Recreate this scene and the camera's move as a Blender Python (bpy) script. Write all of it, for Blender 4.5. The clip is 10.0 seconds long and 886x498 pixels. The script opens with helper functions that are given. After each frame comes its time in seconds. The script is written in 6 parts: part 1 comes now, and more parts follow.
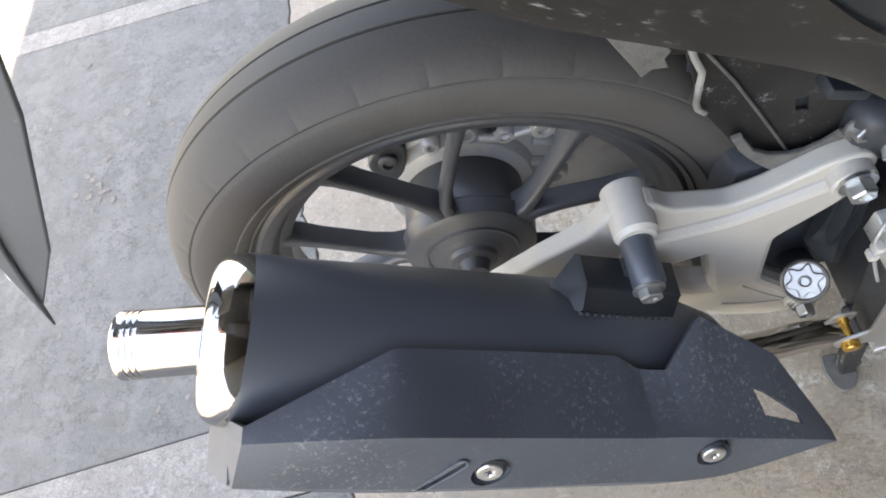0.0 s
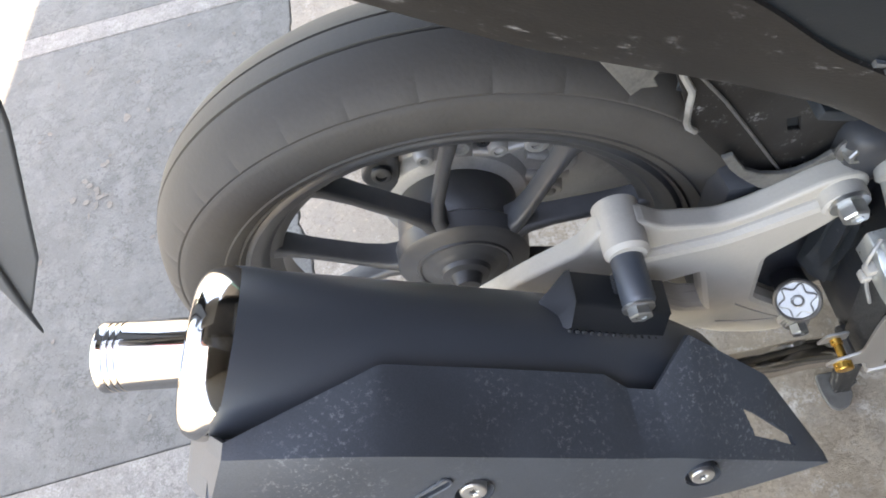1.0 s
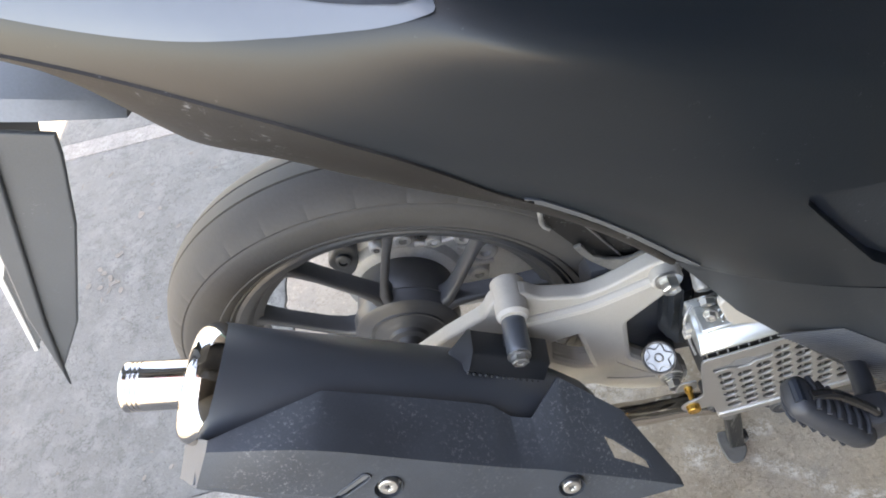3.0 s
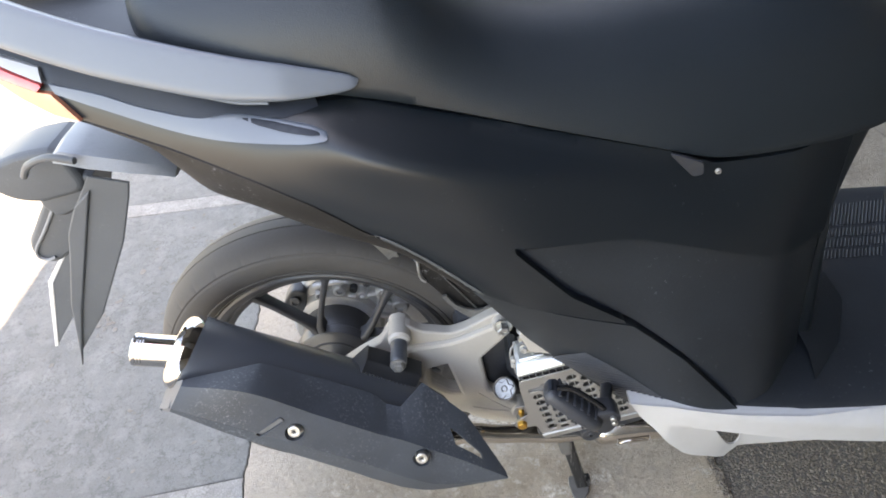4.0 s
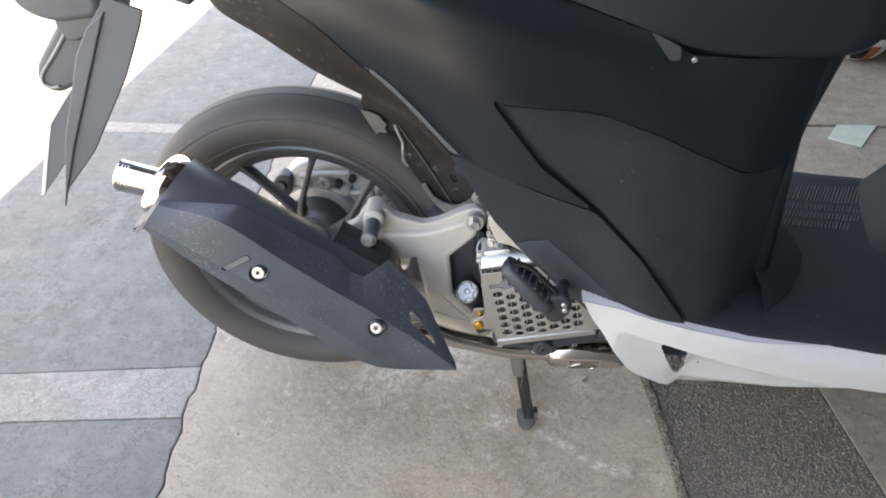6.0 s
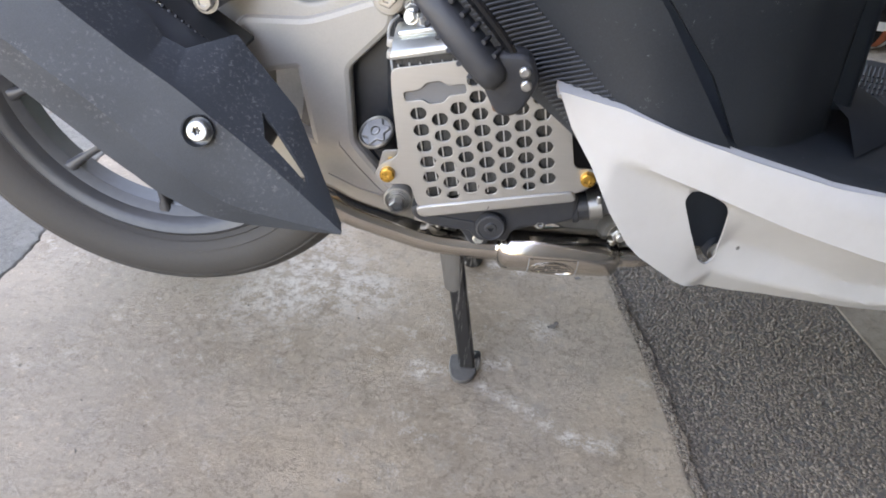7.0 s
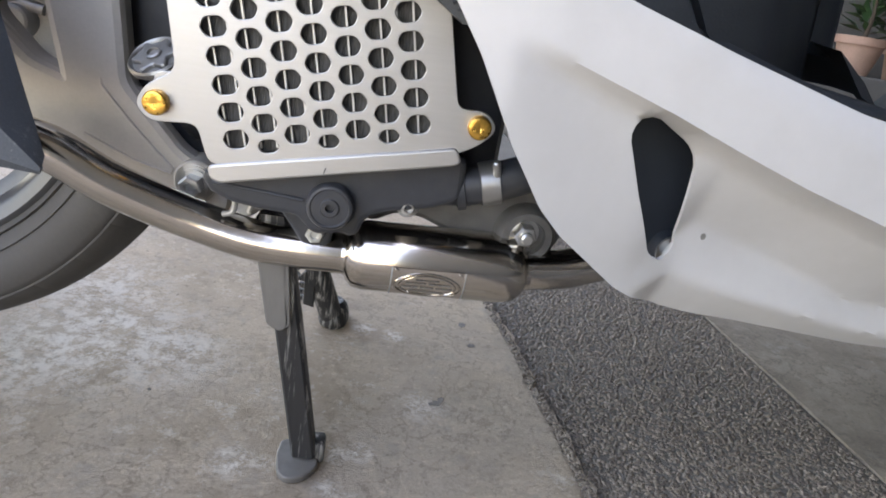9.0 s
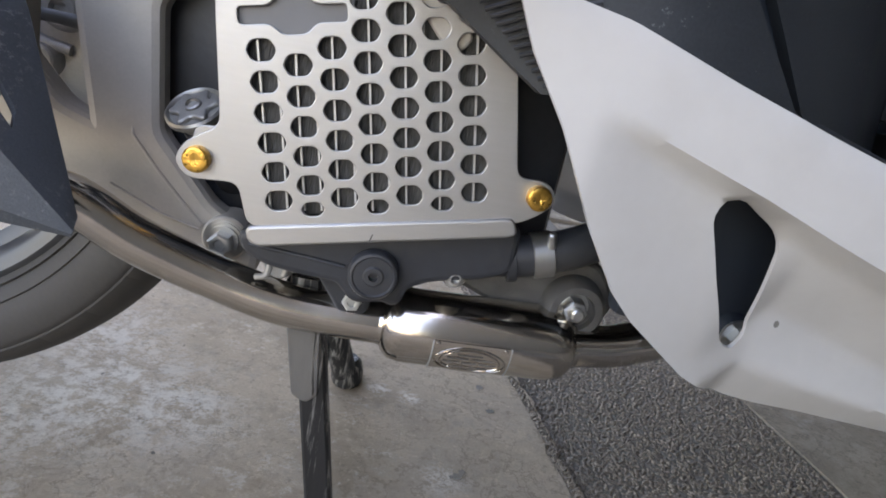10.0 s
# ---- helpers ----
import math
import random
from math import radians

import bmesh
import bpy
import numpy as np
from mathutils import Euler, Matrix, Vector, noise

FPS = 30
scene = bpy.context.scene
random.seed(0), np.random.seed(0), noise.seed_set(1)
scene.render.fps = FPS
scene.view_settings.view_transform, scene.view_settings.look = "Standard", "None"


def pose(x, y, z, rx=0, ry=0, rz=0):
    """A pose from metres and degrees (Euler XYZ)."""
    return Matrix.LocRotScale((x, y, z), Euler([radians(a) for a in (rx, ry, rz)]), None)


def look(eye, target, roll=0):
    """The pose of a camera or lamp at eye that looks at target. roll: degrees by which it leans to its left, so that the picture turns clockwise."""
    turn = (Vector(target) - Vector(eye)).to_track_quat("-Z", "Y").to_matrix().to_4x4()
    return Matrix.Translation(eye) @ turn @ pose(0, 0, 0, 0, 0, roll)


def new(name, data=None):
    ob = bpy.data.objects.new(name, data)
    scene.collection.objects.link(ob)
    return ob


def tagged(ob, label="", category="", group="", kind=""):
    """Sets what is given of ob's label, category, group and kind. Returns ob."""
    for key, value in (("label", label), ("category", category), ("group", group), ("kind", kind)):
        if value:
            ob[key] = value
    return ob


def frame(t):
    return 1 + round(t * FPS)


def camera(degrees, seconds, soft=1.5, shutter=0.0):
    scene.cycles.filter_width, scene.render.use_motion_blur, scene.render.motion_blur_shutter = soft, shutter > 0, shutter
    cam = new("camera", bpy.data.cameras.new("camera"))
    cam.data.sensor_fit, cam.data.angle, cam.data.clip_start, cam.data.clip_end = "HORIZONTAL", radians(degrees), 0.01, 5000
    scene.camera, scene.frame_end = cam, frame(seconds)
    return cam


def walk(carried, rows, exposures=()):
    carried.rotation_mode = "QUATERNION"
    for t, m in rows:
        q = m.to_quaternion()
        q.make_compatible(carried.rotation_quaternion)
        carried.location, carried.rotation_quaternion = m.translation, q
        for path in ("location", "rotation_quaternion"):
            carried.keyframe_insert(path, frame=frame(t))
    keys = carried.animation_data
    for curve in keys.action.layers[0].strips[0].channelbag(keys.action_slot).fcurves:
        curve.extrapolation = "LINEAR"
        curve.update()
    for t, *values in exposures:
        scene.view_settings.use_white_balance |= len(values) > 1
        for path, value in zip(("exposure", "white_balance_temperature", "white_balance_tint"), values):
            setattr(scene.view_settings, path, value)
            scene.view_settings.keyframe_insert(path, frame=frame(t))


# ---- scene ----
cam = camera(70.4, 10.0, 1.8)
PATH = [
    (0, (0.06, -0.304, 0.786), (-0.237, 0.689, -0.924), -27.1),
    (0.5, (0.068, -0.302, 0.783), (-0.23, 0.702, -0.921), -26.5),
    (1, (0.068, -0.3, 0.784), (-0.226, 0.716, -0.913), -25.8),
    (1.5, (0.065, -0.301, 0.783), (-0.229, 0.72, -0.911), -25.8),
    (2, (0.063, -0.3, 0.783), (-0.225, 0.73, -0.907), -25.7),
    (2.5, (0.085, -0.331, 0.814), (-0.196, 0.747, -0.846), -25.0),
    (3, (0.141, -0.406, 0.887), (-0.088, 0.853, -0.65), -20.9),
    (3.1, (0.172, -0.431, 0.904), (-0.05, 0.867, -0.602), -20.1),
    (3.2, (0.201, -0.455, 0.919), (-0.012, 0.881, -0.555), -19.2),
    (4.3, (0.249, -0.738, 1.06), (0.144, 0.804, -0.21), -8.3),
    (4.5, (0.249, -0.777, 1.083), (0.146, 0.762, -0.189), -7.8),
    (5, (0.242, -0.829, 1.129), (0.138, 0.713, -0.14), -6.6),
    (5.2, (0.245, -0.841, 1.126), (0.14, 0.703, -0.141), -5.9),
    (6.3, (0.294, -0.759, 0.768), (0.193, 0.829, -0.443), 1.8),
    (6.5, (0.317, -0.724, 0.681), (0.226, 0.879, -0.51), 3.2),
    (6.8, (0.322, -0.680, 0.594), (0.275, 0.954, -0.565), 4.3),
    (7, (0.333, -0.654, 0.525), (0.31, 1.007, -0.59), 4.7),
    (7.2, (0.338, -0.625, 0.467), (0.384, 1.061, -0.605), 5.3),
    (7.5, (0.361, -0.587, 0.422), (0.465, 1.135, -0.591), 6.3),
    (8, (0.384, -0.551, 0.363), (0.547, 1.227, -0.536), 7.5),
    (8.5, (0.38, -0.538, 0.36), (0.574, 1.28, -0.452), 8.3),
    (9, (0.391, -0.513, 0.344), (0.636, 1.335, -0.381), 9.9),
    (9.5, (0.393, -0.488, 0.344), (0.655, 1.389, -0.296), 11.7),
    (10, (0.36, -0.481, 0.346), (0.61, 1.41, -0.253), 12.1),
]
EXPOSURE = [(0.0, 3.66, 9600, 17), (2.5, 3.64, 9600, 17), (4.5, 3.5, 9600, 17), (5.0, 3.2, 9600, 17), (6.5, 3.65, 9500, 20), (7.5, 3.66, 9300, 21), (8.5, 3.54, 9200, 21), (9.0, 3.53, 9150, 21), (9.5, 3.38, 9050, 21), (10.0, 3.24, 9000, 21)]
walk(cam, [(t, look(eye, target, roll)) for t, eye, target, roll in PATH], EXPOSURE)

# ---- world, sun, exposure ----
world = bpy.data.worlds.new("world")
scene.world = world
world.use_nodes = True
wn = world.node_tree.nodes
sky = wn.new("ShaderNodeTexSky")
sky.sky_type, sky.sun_disc = "NISHITA", False
sky.sun_elevation, sky.sun_rotation = radians(67), radians(101)
wn["Background"].inputs["Strength"].default_value = 0.15
world.node_tree.links.new(sky.outputs["Color"], wn["Background"].inputs["Color"])
sun = new("sun", bpy.data.lights.new("sun", "SUN"))
sun.data.energy, sun.data.angle, sun.data.color = 4.5, radians(0.5), (1.0, 0.95, 0.88)
sun.matrix_world = look((1.23, -0.25, 3.0), (0, 0, 0))


# ---- materials ----
def mat(name, color, rough=0.5, metal=0.0, vary=0.15, scale=8.0, fine=120.0, bump=0.15, bump_dist=0.001,
        rough_vary=0.1, second=None, second_amount=0.5, second_scale=3.0, coat=0.0, spec=0.5, aniso=None):
    m = bpy.data.materials.new(name)
    m.use_nodes = True
    n, l = m.node_tree.nodes, m.node_tree.links
    b = n["Principled BSDF"]
    co = n.new("ShaderNodeTexCoord")
    mp = n.new("ShaderNodeMapping")
    l.new(co.outputs["Object"], mp.inputs["Vector"])
    if aniso:
        mp.inputs["Scale"].default_value = aniso
    big, small = n.new("ShaderNodeTexNoise"), n.new("ShaderNodeTexNoise")
    for t, s, d in ((big, scale, 4.0), (small, fine, 3.0)):
        t.inputs["Scale"].default_value, t.inputs["Detail"].default_value = s, d
        l.new(mp.outputs["Vector"], t.inputs["Vector"])
    mix = n.new("ShaderNodeMix")
    mix.data_type = "RGBA"
    mix.inputs["A"].default_value = (*[c * (1 - vary) for c in color], 1)
    mix.inputs["B"].default_value = (*[min(1, c * (1 + vary)) for c in color], 1)
    add = n.new("ShaderNodeMath")
    add.operation = "MULTIPLY_ADD"
    add.inputs[1].default_value, add.inputs[2].default_value = 0.4, 0.0
    l.new(small.outputs["Fac"], add.inputs[0])
    add2 = n.new("ShaderNodeMath")
    add2.operation = "MULTIPLY_ADD"
    add2.inputs[1].default_value = 0.6
    l.new(big.outputs["Fac"], add2.inputs[0])
    l.new(add.outputs[0], add2.inputs[2])
    ramp = n.new("ShaderNodeMapRange")
    ramp.inputs["From Min"].default_value, ramp.inputs["From Max"].default_value = 0.3, 0.7
    l.new(add2.outputs[0], ramp.inputs["Value"])
    l.new(ramp.outputs[0], mix.inputs["Factor"])
    out = mix.outputs["Result"]
    if second:
        st = n.new("ShaderNodeTexNoise")
        st.inputs["Scale"].default_value, st.inputs["Detail"].default_value = second_scale, 8.0
        st.inputs["Roughness"].default_value = 0.65
        l.new(mp.outputs["Vector"], st.inputs["Vector"])
        sr = n.new("ShaderNodeMapRange")
        sr.inputs["From Min"].default_value, sr.inputs["From Max"].default_value = 0.52, 0.68
        sr.inputs["To Max"].default_value = second_amount
        l.new(st.outputs["Fac"], sr.inputs["Value"])
        m2 = n.new("ShaderNodeMix")
        m2.data_type = "RGBA"
        m2.inputs["B"].default_value = (*second, 1)
        l.new(sr.outputs[0], m2.inputs["Factor"])
        l.new(out, m2.inputs["A"])
        out = m2.outputs["Result"]
    l.new(out, b.inputs["Base Color"])
    rr = n.new("ShaderNodeMapRange")
    rr.inputs["To Min"].default_value, rr.inputs["To Max"].default_value = max(0.02, rough - rough_vary), min(1, rough + rough_vary)
    l.new(add2.outputs[0], rr.inputs["Value"])
    l.new(rr.outputs[0], b.inputs["Roughness"])
    b.inputs["Metallic"].default_value = metal
    b.inputs["Specular IOR Level"].default_value = spec
    b.inputs["Coat Weight"].default_value = coat
    if bump:
        bp = n.new("ShaderNodeBump")
        bp.inputs["Strength"].default_value, bp.inputs["Distance"].default_value = bump, bump_dist
        l.new(small.outputs["Fac"], bp.inputs["Height"])
        l.new(bp.outputs[0], b.inputs["Normal"])
    return m


def dusty(m, color=(0.35, 0.36, 0.38), scale=420.0, amount=0.8, cut=0.72):
    """Specks of dried mud splashes and dust over a dark plastic."""
    n, l = m.node_tree.nodes, m.node_tree.links
    b = n["Principled BSDF"]
    src = b.inputs["Base Color"].links[0].from_socket
    co = n.new("ShaderNodeTexCoord")
    sp, patch = n.new("ShaderNodeTexNoise"), n.new("ShaderNodeTexNoise")
    sp.inputs["Scale"].default_value, sp.inputs["Detail"].default_value, sp.inputs["Roughness"].default_value = scale * 0.55, 5.0, 0.75
    patch.inputs["Scale"].default_value, patch.inputs["Detail"].default_value = 14.0, 3.0
    for t in (sp, patch):
        l.new(co.outputs["Object"], t.inputs["Vector"])
    r1, r2, mu, mx = n.new("ShaderNodeMapRange"), n.new("ShaderNodeMapRange"), n.new("ShaderNodeMath"), n.new("ShaderNodeMix")
    r1.inputs["From Min"].default_value, r1.inputs["From Max"].default_value = cut - 0.085, cut + 0.0
    r2.inputs["From Min"].default_value, r2.inputs["From Max"].default_value = 0.45, 0.62
    l.new(sp.outputs["Fac"], r1.inputs["Value"])
    l.new(patch.outputs["Fac"], r2.inputs["Value"])
    mu.operation = "MULTIPLY"
    l.new(r1.outputs[0], mu.inputs[0])
    l.new(r2.outputs[0], mu.inputs[1])
    m3 = n.new("ShaderNodeMath")
    m3.operation = "MULTIPLY"
    m3.inputs[1].default_value = amount
    l.new(mu.outputs[0], m3.inputs[0])
    mx.data_type = "RGBA"
    mx.inputs["B"].default_value = (*color, 1)
    l.new(m3.outputs[0], mx.inputs["Factor"])
    l.new(src, mx.inputs["A"])
    l.new(mx.outputs["Result"], b.inputs["Base Color"])
    return m


def concrete(name, base, dark, light, stain=0.6, lime=0.5, rough=0.88, grit=0.5, patch=None, cool=None, sky_grey=None):
    """Old trowelled concrete: broad stains, cloudy mottling, grit and ragged pale flakes."""
    m = bpy.data.materials.new(name)
    m.use_nodes = True
    n, l = m.node_tree.nodes, m.node_tree.links
    b, co = n["Principled BSDF"], n.new("ShaderNodeTexCoord")

    def cloud(scale, detail, rough_, lo, hi, to):
        t, r = n.new("ShaderNodeTexNoise"), n.new("ShaderNodeMapRange")
        t.inputs["Scale"].default_value, t.inputs["Detail"].default_value, t.inputs["Roughness"].default_value = scale, detail, rough_
        l.new(co.outputs["Object"], t.inputs["Vector"])
        r.inputs["From Min"].default_value, r.inputs["From Max"].default_value, r.inputs["To Max"].default_value = lo, hi, to
        l.new(t.outputs["Fac"], r.inputs["Value"])
        return t, r.outputs[0]

    def over(a, color, fac):
        x = n.new("ShaderNodeMix")
        x.data_type = "RGBA"
        l.new(fac, x.inputs["Factor"])
        if isinstance(a, tuple):
            x.inputs["A"].default_value = (*a, 1)
        else:
            l.new(a, x.inputs["A"])
        x.inputs["B"].default_value = (*color, 1)
        return x.outputs["Result"]

    c = over(base, dark, cloud(4.0, 7, 0.62, 0.44, 0.64, stain)[1])
    c = over(c, tuple(v * 1.22 for v in base), cloud(13, 10, 0.72, 0.46, 0.62, 0.85)[1])
    c = over(c, tuple(v * 0.66 for v in base), cloud(22, 10, 0.78, 0.52, 0.64, 0.85)[1])
    if cool:
        c = over(c, cool, cloud(3.1, 8, 0.66, 0.48, 0.62, 0.6)[1])
        c = over(c, dark, cloud(70, 6, 0.7, 0.60, 0.66, 0.55)[1])
    if sky_grey:  # greyer on the street side, ragged border: blue skylight put into the colour
        sep, lay, rag, sm = n.new("ShaderNodeSeparateXYZ"), n.new("ShaderNodeMapRange"), n.new("ShaderNodeTexNoise"), n.new("ShaderNodeMath")
        l.new(co.outputs["Object"], sep.inputs[0])
        rag.inputs["Scale"].default_value, rag.inputs["Detail"].default_value = 5.0, 8.0
        l.new(co.outputs["Object"], rag.inputs["Vector"])
        sm.operation = "MULTIPLY_ADD"
        sm.inputs[1].default_value = 0.9
        l.new(rag.outputs["Fac"], sm.inputs[0])
        l.new(sep.outputs["X"], sm.inputs[2])
        lay.inputs["From Min"].default_value, lay.inputs["From Max"].default_value = 0.34, 0.62
        lay.inputs["To Min"].default_value, lay.inputs["To Max"].default_value = 0.5, 0.0
        l.new(sm.outputs[0], lay.inputs["Value"])
        c = over(c, sky_grey, lay.outputs[0])
        c = over(c, tuple(v * 0.72 for v in sky_grey), cloud(26, 10, 0.78, 0.53, 0.64, 0.5)[1])
    c = over(c, tuple(v * 0.45 for v in base), cloud(110, 7, 0.75, 0.575, 0.63, 0.65)[1])
    c = over(c, tuple(min(1, v * 1.35) for v in base), cloud(95, 8, 0.75, 0.565, 0.64, 0.55)[1])
    grit_tex, grit_fac = cloud(420, 2, 0.5, 0.35, 0.7, grit)
    c = over(c, tuple(v * 0.6 for v in base), grit_fac)
    # fine wandering cracks of the crazed surface
    craze, mask, off, near0, thin, both = cloud(26, 7, 0.62, 0, 1, 1)[0], cloud(7, 5, 0.6, 0.42, 0.54, 1.0)[1], n.new("ShaderNodeMath"), n.new("ShaderNodeMath"), n.new("ShaderNodeMapRange"), n.new("ShaderNodeMath")
    off.operation, near0.operation, both.operation = "SUBTRACT", "ABSOLUTE", "MULTIPLY"
    off.inputs[1].default_value = 0.5
    l.new(craze.outputs["Fac"], off.inputs[0])
    l.new(off.outputs[0], near0.inputs[0])
    thin.inputs["From Max"].default_value, thin.inputs["To Min"].default_value, thin.inputs["To Max"].default_value = 0.018, 0.75, 0.0
    l.new(near0.outputs[0], thin.inputs["Value"])
    l.new(thin.outputs[0], both.inputs[0])
    l.new(mask, both.inputs[1])
    c = over(c, tuple(v * 0.45 for v in base), both.outputs[0])
    flakes, where, mul = cloud(38, 12, 0.8, 0.54, 0.61, lime)[1], cloud(4.5, 4, 0.55, 0.47, 0.6, 1.0)[1], n.new("ShaderNodeMath")
    mul.operation = "MULTIPLY"
    l.new(flakes, mul.inputs[0])
    l.new(where, mul.inputs[1])
    for px, py, near_r, far_r, much in patch or ():  # scabbed pale patches
        dist, near, wide = n.new("ShaderNodeVectorMath"), n.new("ShaderNodeMapRange"), n.new("ShaderNodeMath")
        dist.operation = "DISTANCE"
        dist.inputs[1].default_value = (px, py, 0.0)
        l.new(co.outputs["Object"], dist.inputs[0])
        near.inputs["From Min"].default_value, near.inputs["From Max"].default_value, near.inputs["To Min"].default_value, near.inputs["To Max"].default_value = near_r, far_r, 1.0, 0.0
        l.new(dist.outputs["Value"], near.inputs["Value"])
        wide.operation = "MULTIPLY"
        l.new(near.outputs[0], wide.inputs[0])
        l.new(cloud(42 if far_r > 0.05 else 85, 13, 0.84, 0.47, 0.55, much)[1], wide.inputs[1])
        c = over(c, light, wide.outputs[0])
    c = over(c, light, mul.outputs[0])
    l.new(c, b.inputs["Base Color"])
    b.inputs["Roughness"].default_value = rough
    rel, bp = cloud(60, 12, 0.82, 0.0, 1.0, 1.0)[1], n.new("ShaderNodeBump")
    bp.inputs["Strength"].default_value, bp.inputs["Distance"].default_value = 1.0, 0.009
    l.new(rel, bp.inputs["Height"])
    l.new(bp.outputs[0], b.inputs["Normal"])
    return m


LIMED = ((0.155, 0.03, 0.03, 0.12, 0.85), (0.11, 0.135, 0.02, 0.09, 0.65), (0.235, 0.01, 0.01, 0.06, 0.7), (0.10, -0.02, 0.02, 0.08, 0.6), (0.312, -0.126, 0.006, 0.022, 0.9), (0.335, -0.125, 0.003, 0.012, 0.8), (0.388, -0.107, 0.005, 0.014, 1.0), (0.408, -0.104, 0.005, 0.014, 1.0), (0.385, -0.147, 0.004, 0.014, 0.8), (0.402, -0.157, 0.004, 0.013, 0.8), (0.419, -0.166, 0.004, 0.014, 0.8),
         (0.436, -0.177, 0.004, 0.014, 0.8), (0.452, -0.190, 0.005, 0.014, 0.8), (0.474, -0.205, 0.005, 0.016, 0.9), (0.495, -0.211, 0.005, 0.015, 0.9), (0.514, -0.215, 0.004, 0.013, 0.9), (0.46, -0.035, 0.008, 0.028, 0.7), (0.401, 0.096, 0.006, 0.016, 0.9), (0.433, 0.089, 0.006, 0.016, 0.9))
CONCRETE = concrete("worn_concrete", (0.54, 0.425, 0.312), (0.31, 0.232, 0.162), (0.80, 0.74, 0.66), 0.75, 0.42, grit=0.3, patch=LIMED, cool=(0.45, 0.375, 0.305), sky_grey=(0.39, 0.352, 0.312))
# darker copy of the concrete: the indoor shade is in its colour
CONCRETE_SHADED = concrete("shaded_indoor_concrete", (0.345, 0.285, 0.222), (0.22, 0.175, 0.132), (0.50, 0.45, 0.39), 0.6, 0.5, grit=0.3)
CONCRETE_GREY = concrete("grey_concrete", (0.208, 0.203, 0.188), (0.152, 0.146, 0.131), (0.28, 0.273, 0.255), 0.5, 0.35, grit=0.35)
CONCRETE_STRIP = concrete("rough_concrete", (0.37, 0.345, 0.315), (0.24, 0.22, 0.195), (0.5, 0.48, 0.45), 0.6, 0.6, grit=0.8)
PIT = mat("pit_dirt", (0.19, 0.168, 0.142), 0.95, vary=0.3, scale=80, fine=500, bump=0.4)
JOINT = mat("joint_dirt", (0.17, 0.16, 0.145), 0.95, vary=0.3, bump=0.8, bump_dist=0.003)
PEBBLE_BED = mat("pebble_bed", (0.13, 0.115, 0.097), 0.9, vary=0.3, fine=250, bump=0.8, bump_dist=0.003)
TILE = mat("pale_green_tile", (0.42, 0.46, 0.38), 0.6, vary=0.12, scale=20, second=(0.3, 0.3, 0.26), second_amount=0.5, second_scale=9)
WALL = mat("wall_paint", (0.15, 0.145, 0.138), 0.85, vary=0.08, scale=2, bump=0.4, bump_dist=0.002, second=(0.12, 0.115, 0.11), second_amount=0.4, second_scale=1.5)
ROOF = mat("roof_sheet", (0.08, 0.08, 0.083), 0.5, metal=0.3, vary=0.1)
TEAL = mat("teal_paint", (0.06, 0.42, 0.36), 0.45, vary=0.12, scale=10, second=(0.2, 0.36, 0.3), second_amount=0.4, second_scale=14)

BLACK = dusty(mat("matte_black_plastic", (0.0068, 0.0104, 0.0140), 0.36, spec=0.50, vary=0.12, scale=6, fine=900, bump=0.10, bump_dist=0.0004, rough_vary=0.05), scale=330, amount=0.3, cut=0.735)
BLACK_LOW = dusty(mat("dusty_black_plastic", (0.0205, 0.0245, 0.0290), 0.5, spec=0.3, vary=0.3, scale=9, fine=700, bump=0.2, bump_dist=0.0005,
                      second=(0.030, 0.032, 0.034), second_amount=0.35, second_scale=6), scale=320, amount=0.5, cut=0.715)
HEM_BLACK = dusty(mat("muddy_black_plastic", (0.0165, 0.0155, 0.0150), 0.5, spec=0.25, vary=0.3, scale=12, fine=700, bump=0.2, bump_dist=0.0005, second=(0.036, 0.035, 0.034), second_amount=0.5, second_scale=9), scale=260, amount=0.6, cut=0.67)
FENDER = dusty(mat("grey_dusty_plastic", (0.080, 0.089, 0.098), 0.5, spec=0.3, vary=0.15, scale=9, fine=700, bump=0.15, bump_dist=0.0004), scale=320, amount=0.4, cut=0.72)
# paler than FENDER: the skylight on the mudguard's top is in this colour
MUDGUARD_LIT = mat("lit_grey_plastic", (0.21, 0.22, 0.23), 0.5, vary=0.12, scale=12, fine=500, bump=0.2, bump_dist=0.0005, second=(0.075, 0.08, 0.085), second_amount=0.4, second_scale=10)
GLOSSY_GREY = mat("satin_grey_plastic", (0.125, 0.146, 0.172), 0.36, vary=0.03, bump=0.0, coat=0.2)
SEAT = mat("seat_vinyl", (0.0125, 0.0180, 0.0225), 0.40, vary=0.15, scale=5, fine=900, bump=0.4, bump_dist=0.0006, rough_vary=0.06, spec=0.46)
MUFFLER = mat("heat_paint_black", (0.051, 0.060, 0.072), 0.40, vary=0.12, scale=5, fine=1200, bump=0.12, bump_dist=0.0003, spec=1.0)
SHIELD = dusty(mat("shield_plastic", (0.050, 0.0585, 0.069), 0.5, vary=0.3, scale=16, fine=1100, bump=0.3, bump_dist=0.0004, spec=0.4), scale=560, amount=0.34, cut=0.635)
RUBBER = mat("tyre_rubber", (0.050, 0.0455, 0.0415), 0.72, vary=0.15, scale=6, fine=300, bump=0.25, bump_dist=0.0008,
             second=(0.078, 0.074, 0.069), second_amount=0.5, second_scale=5)
SPOKE = mat("spoke_paint", (0.055, 0.056, 0.060), 0.4, metal=0.2, vary=0.15, second=(0.08, 0.08, 0.08), second_amount=0.3, second_scale=20)
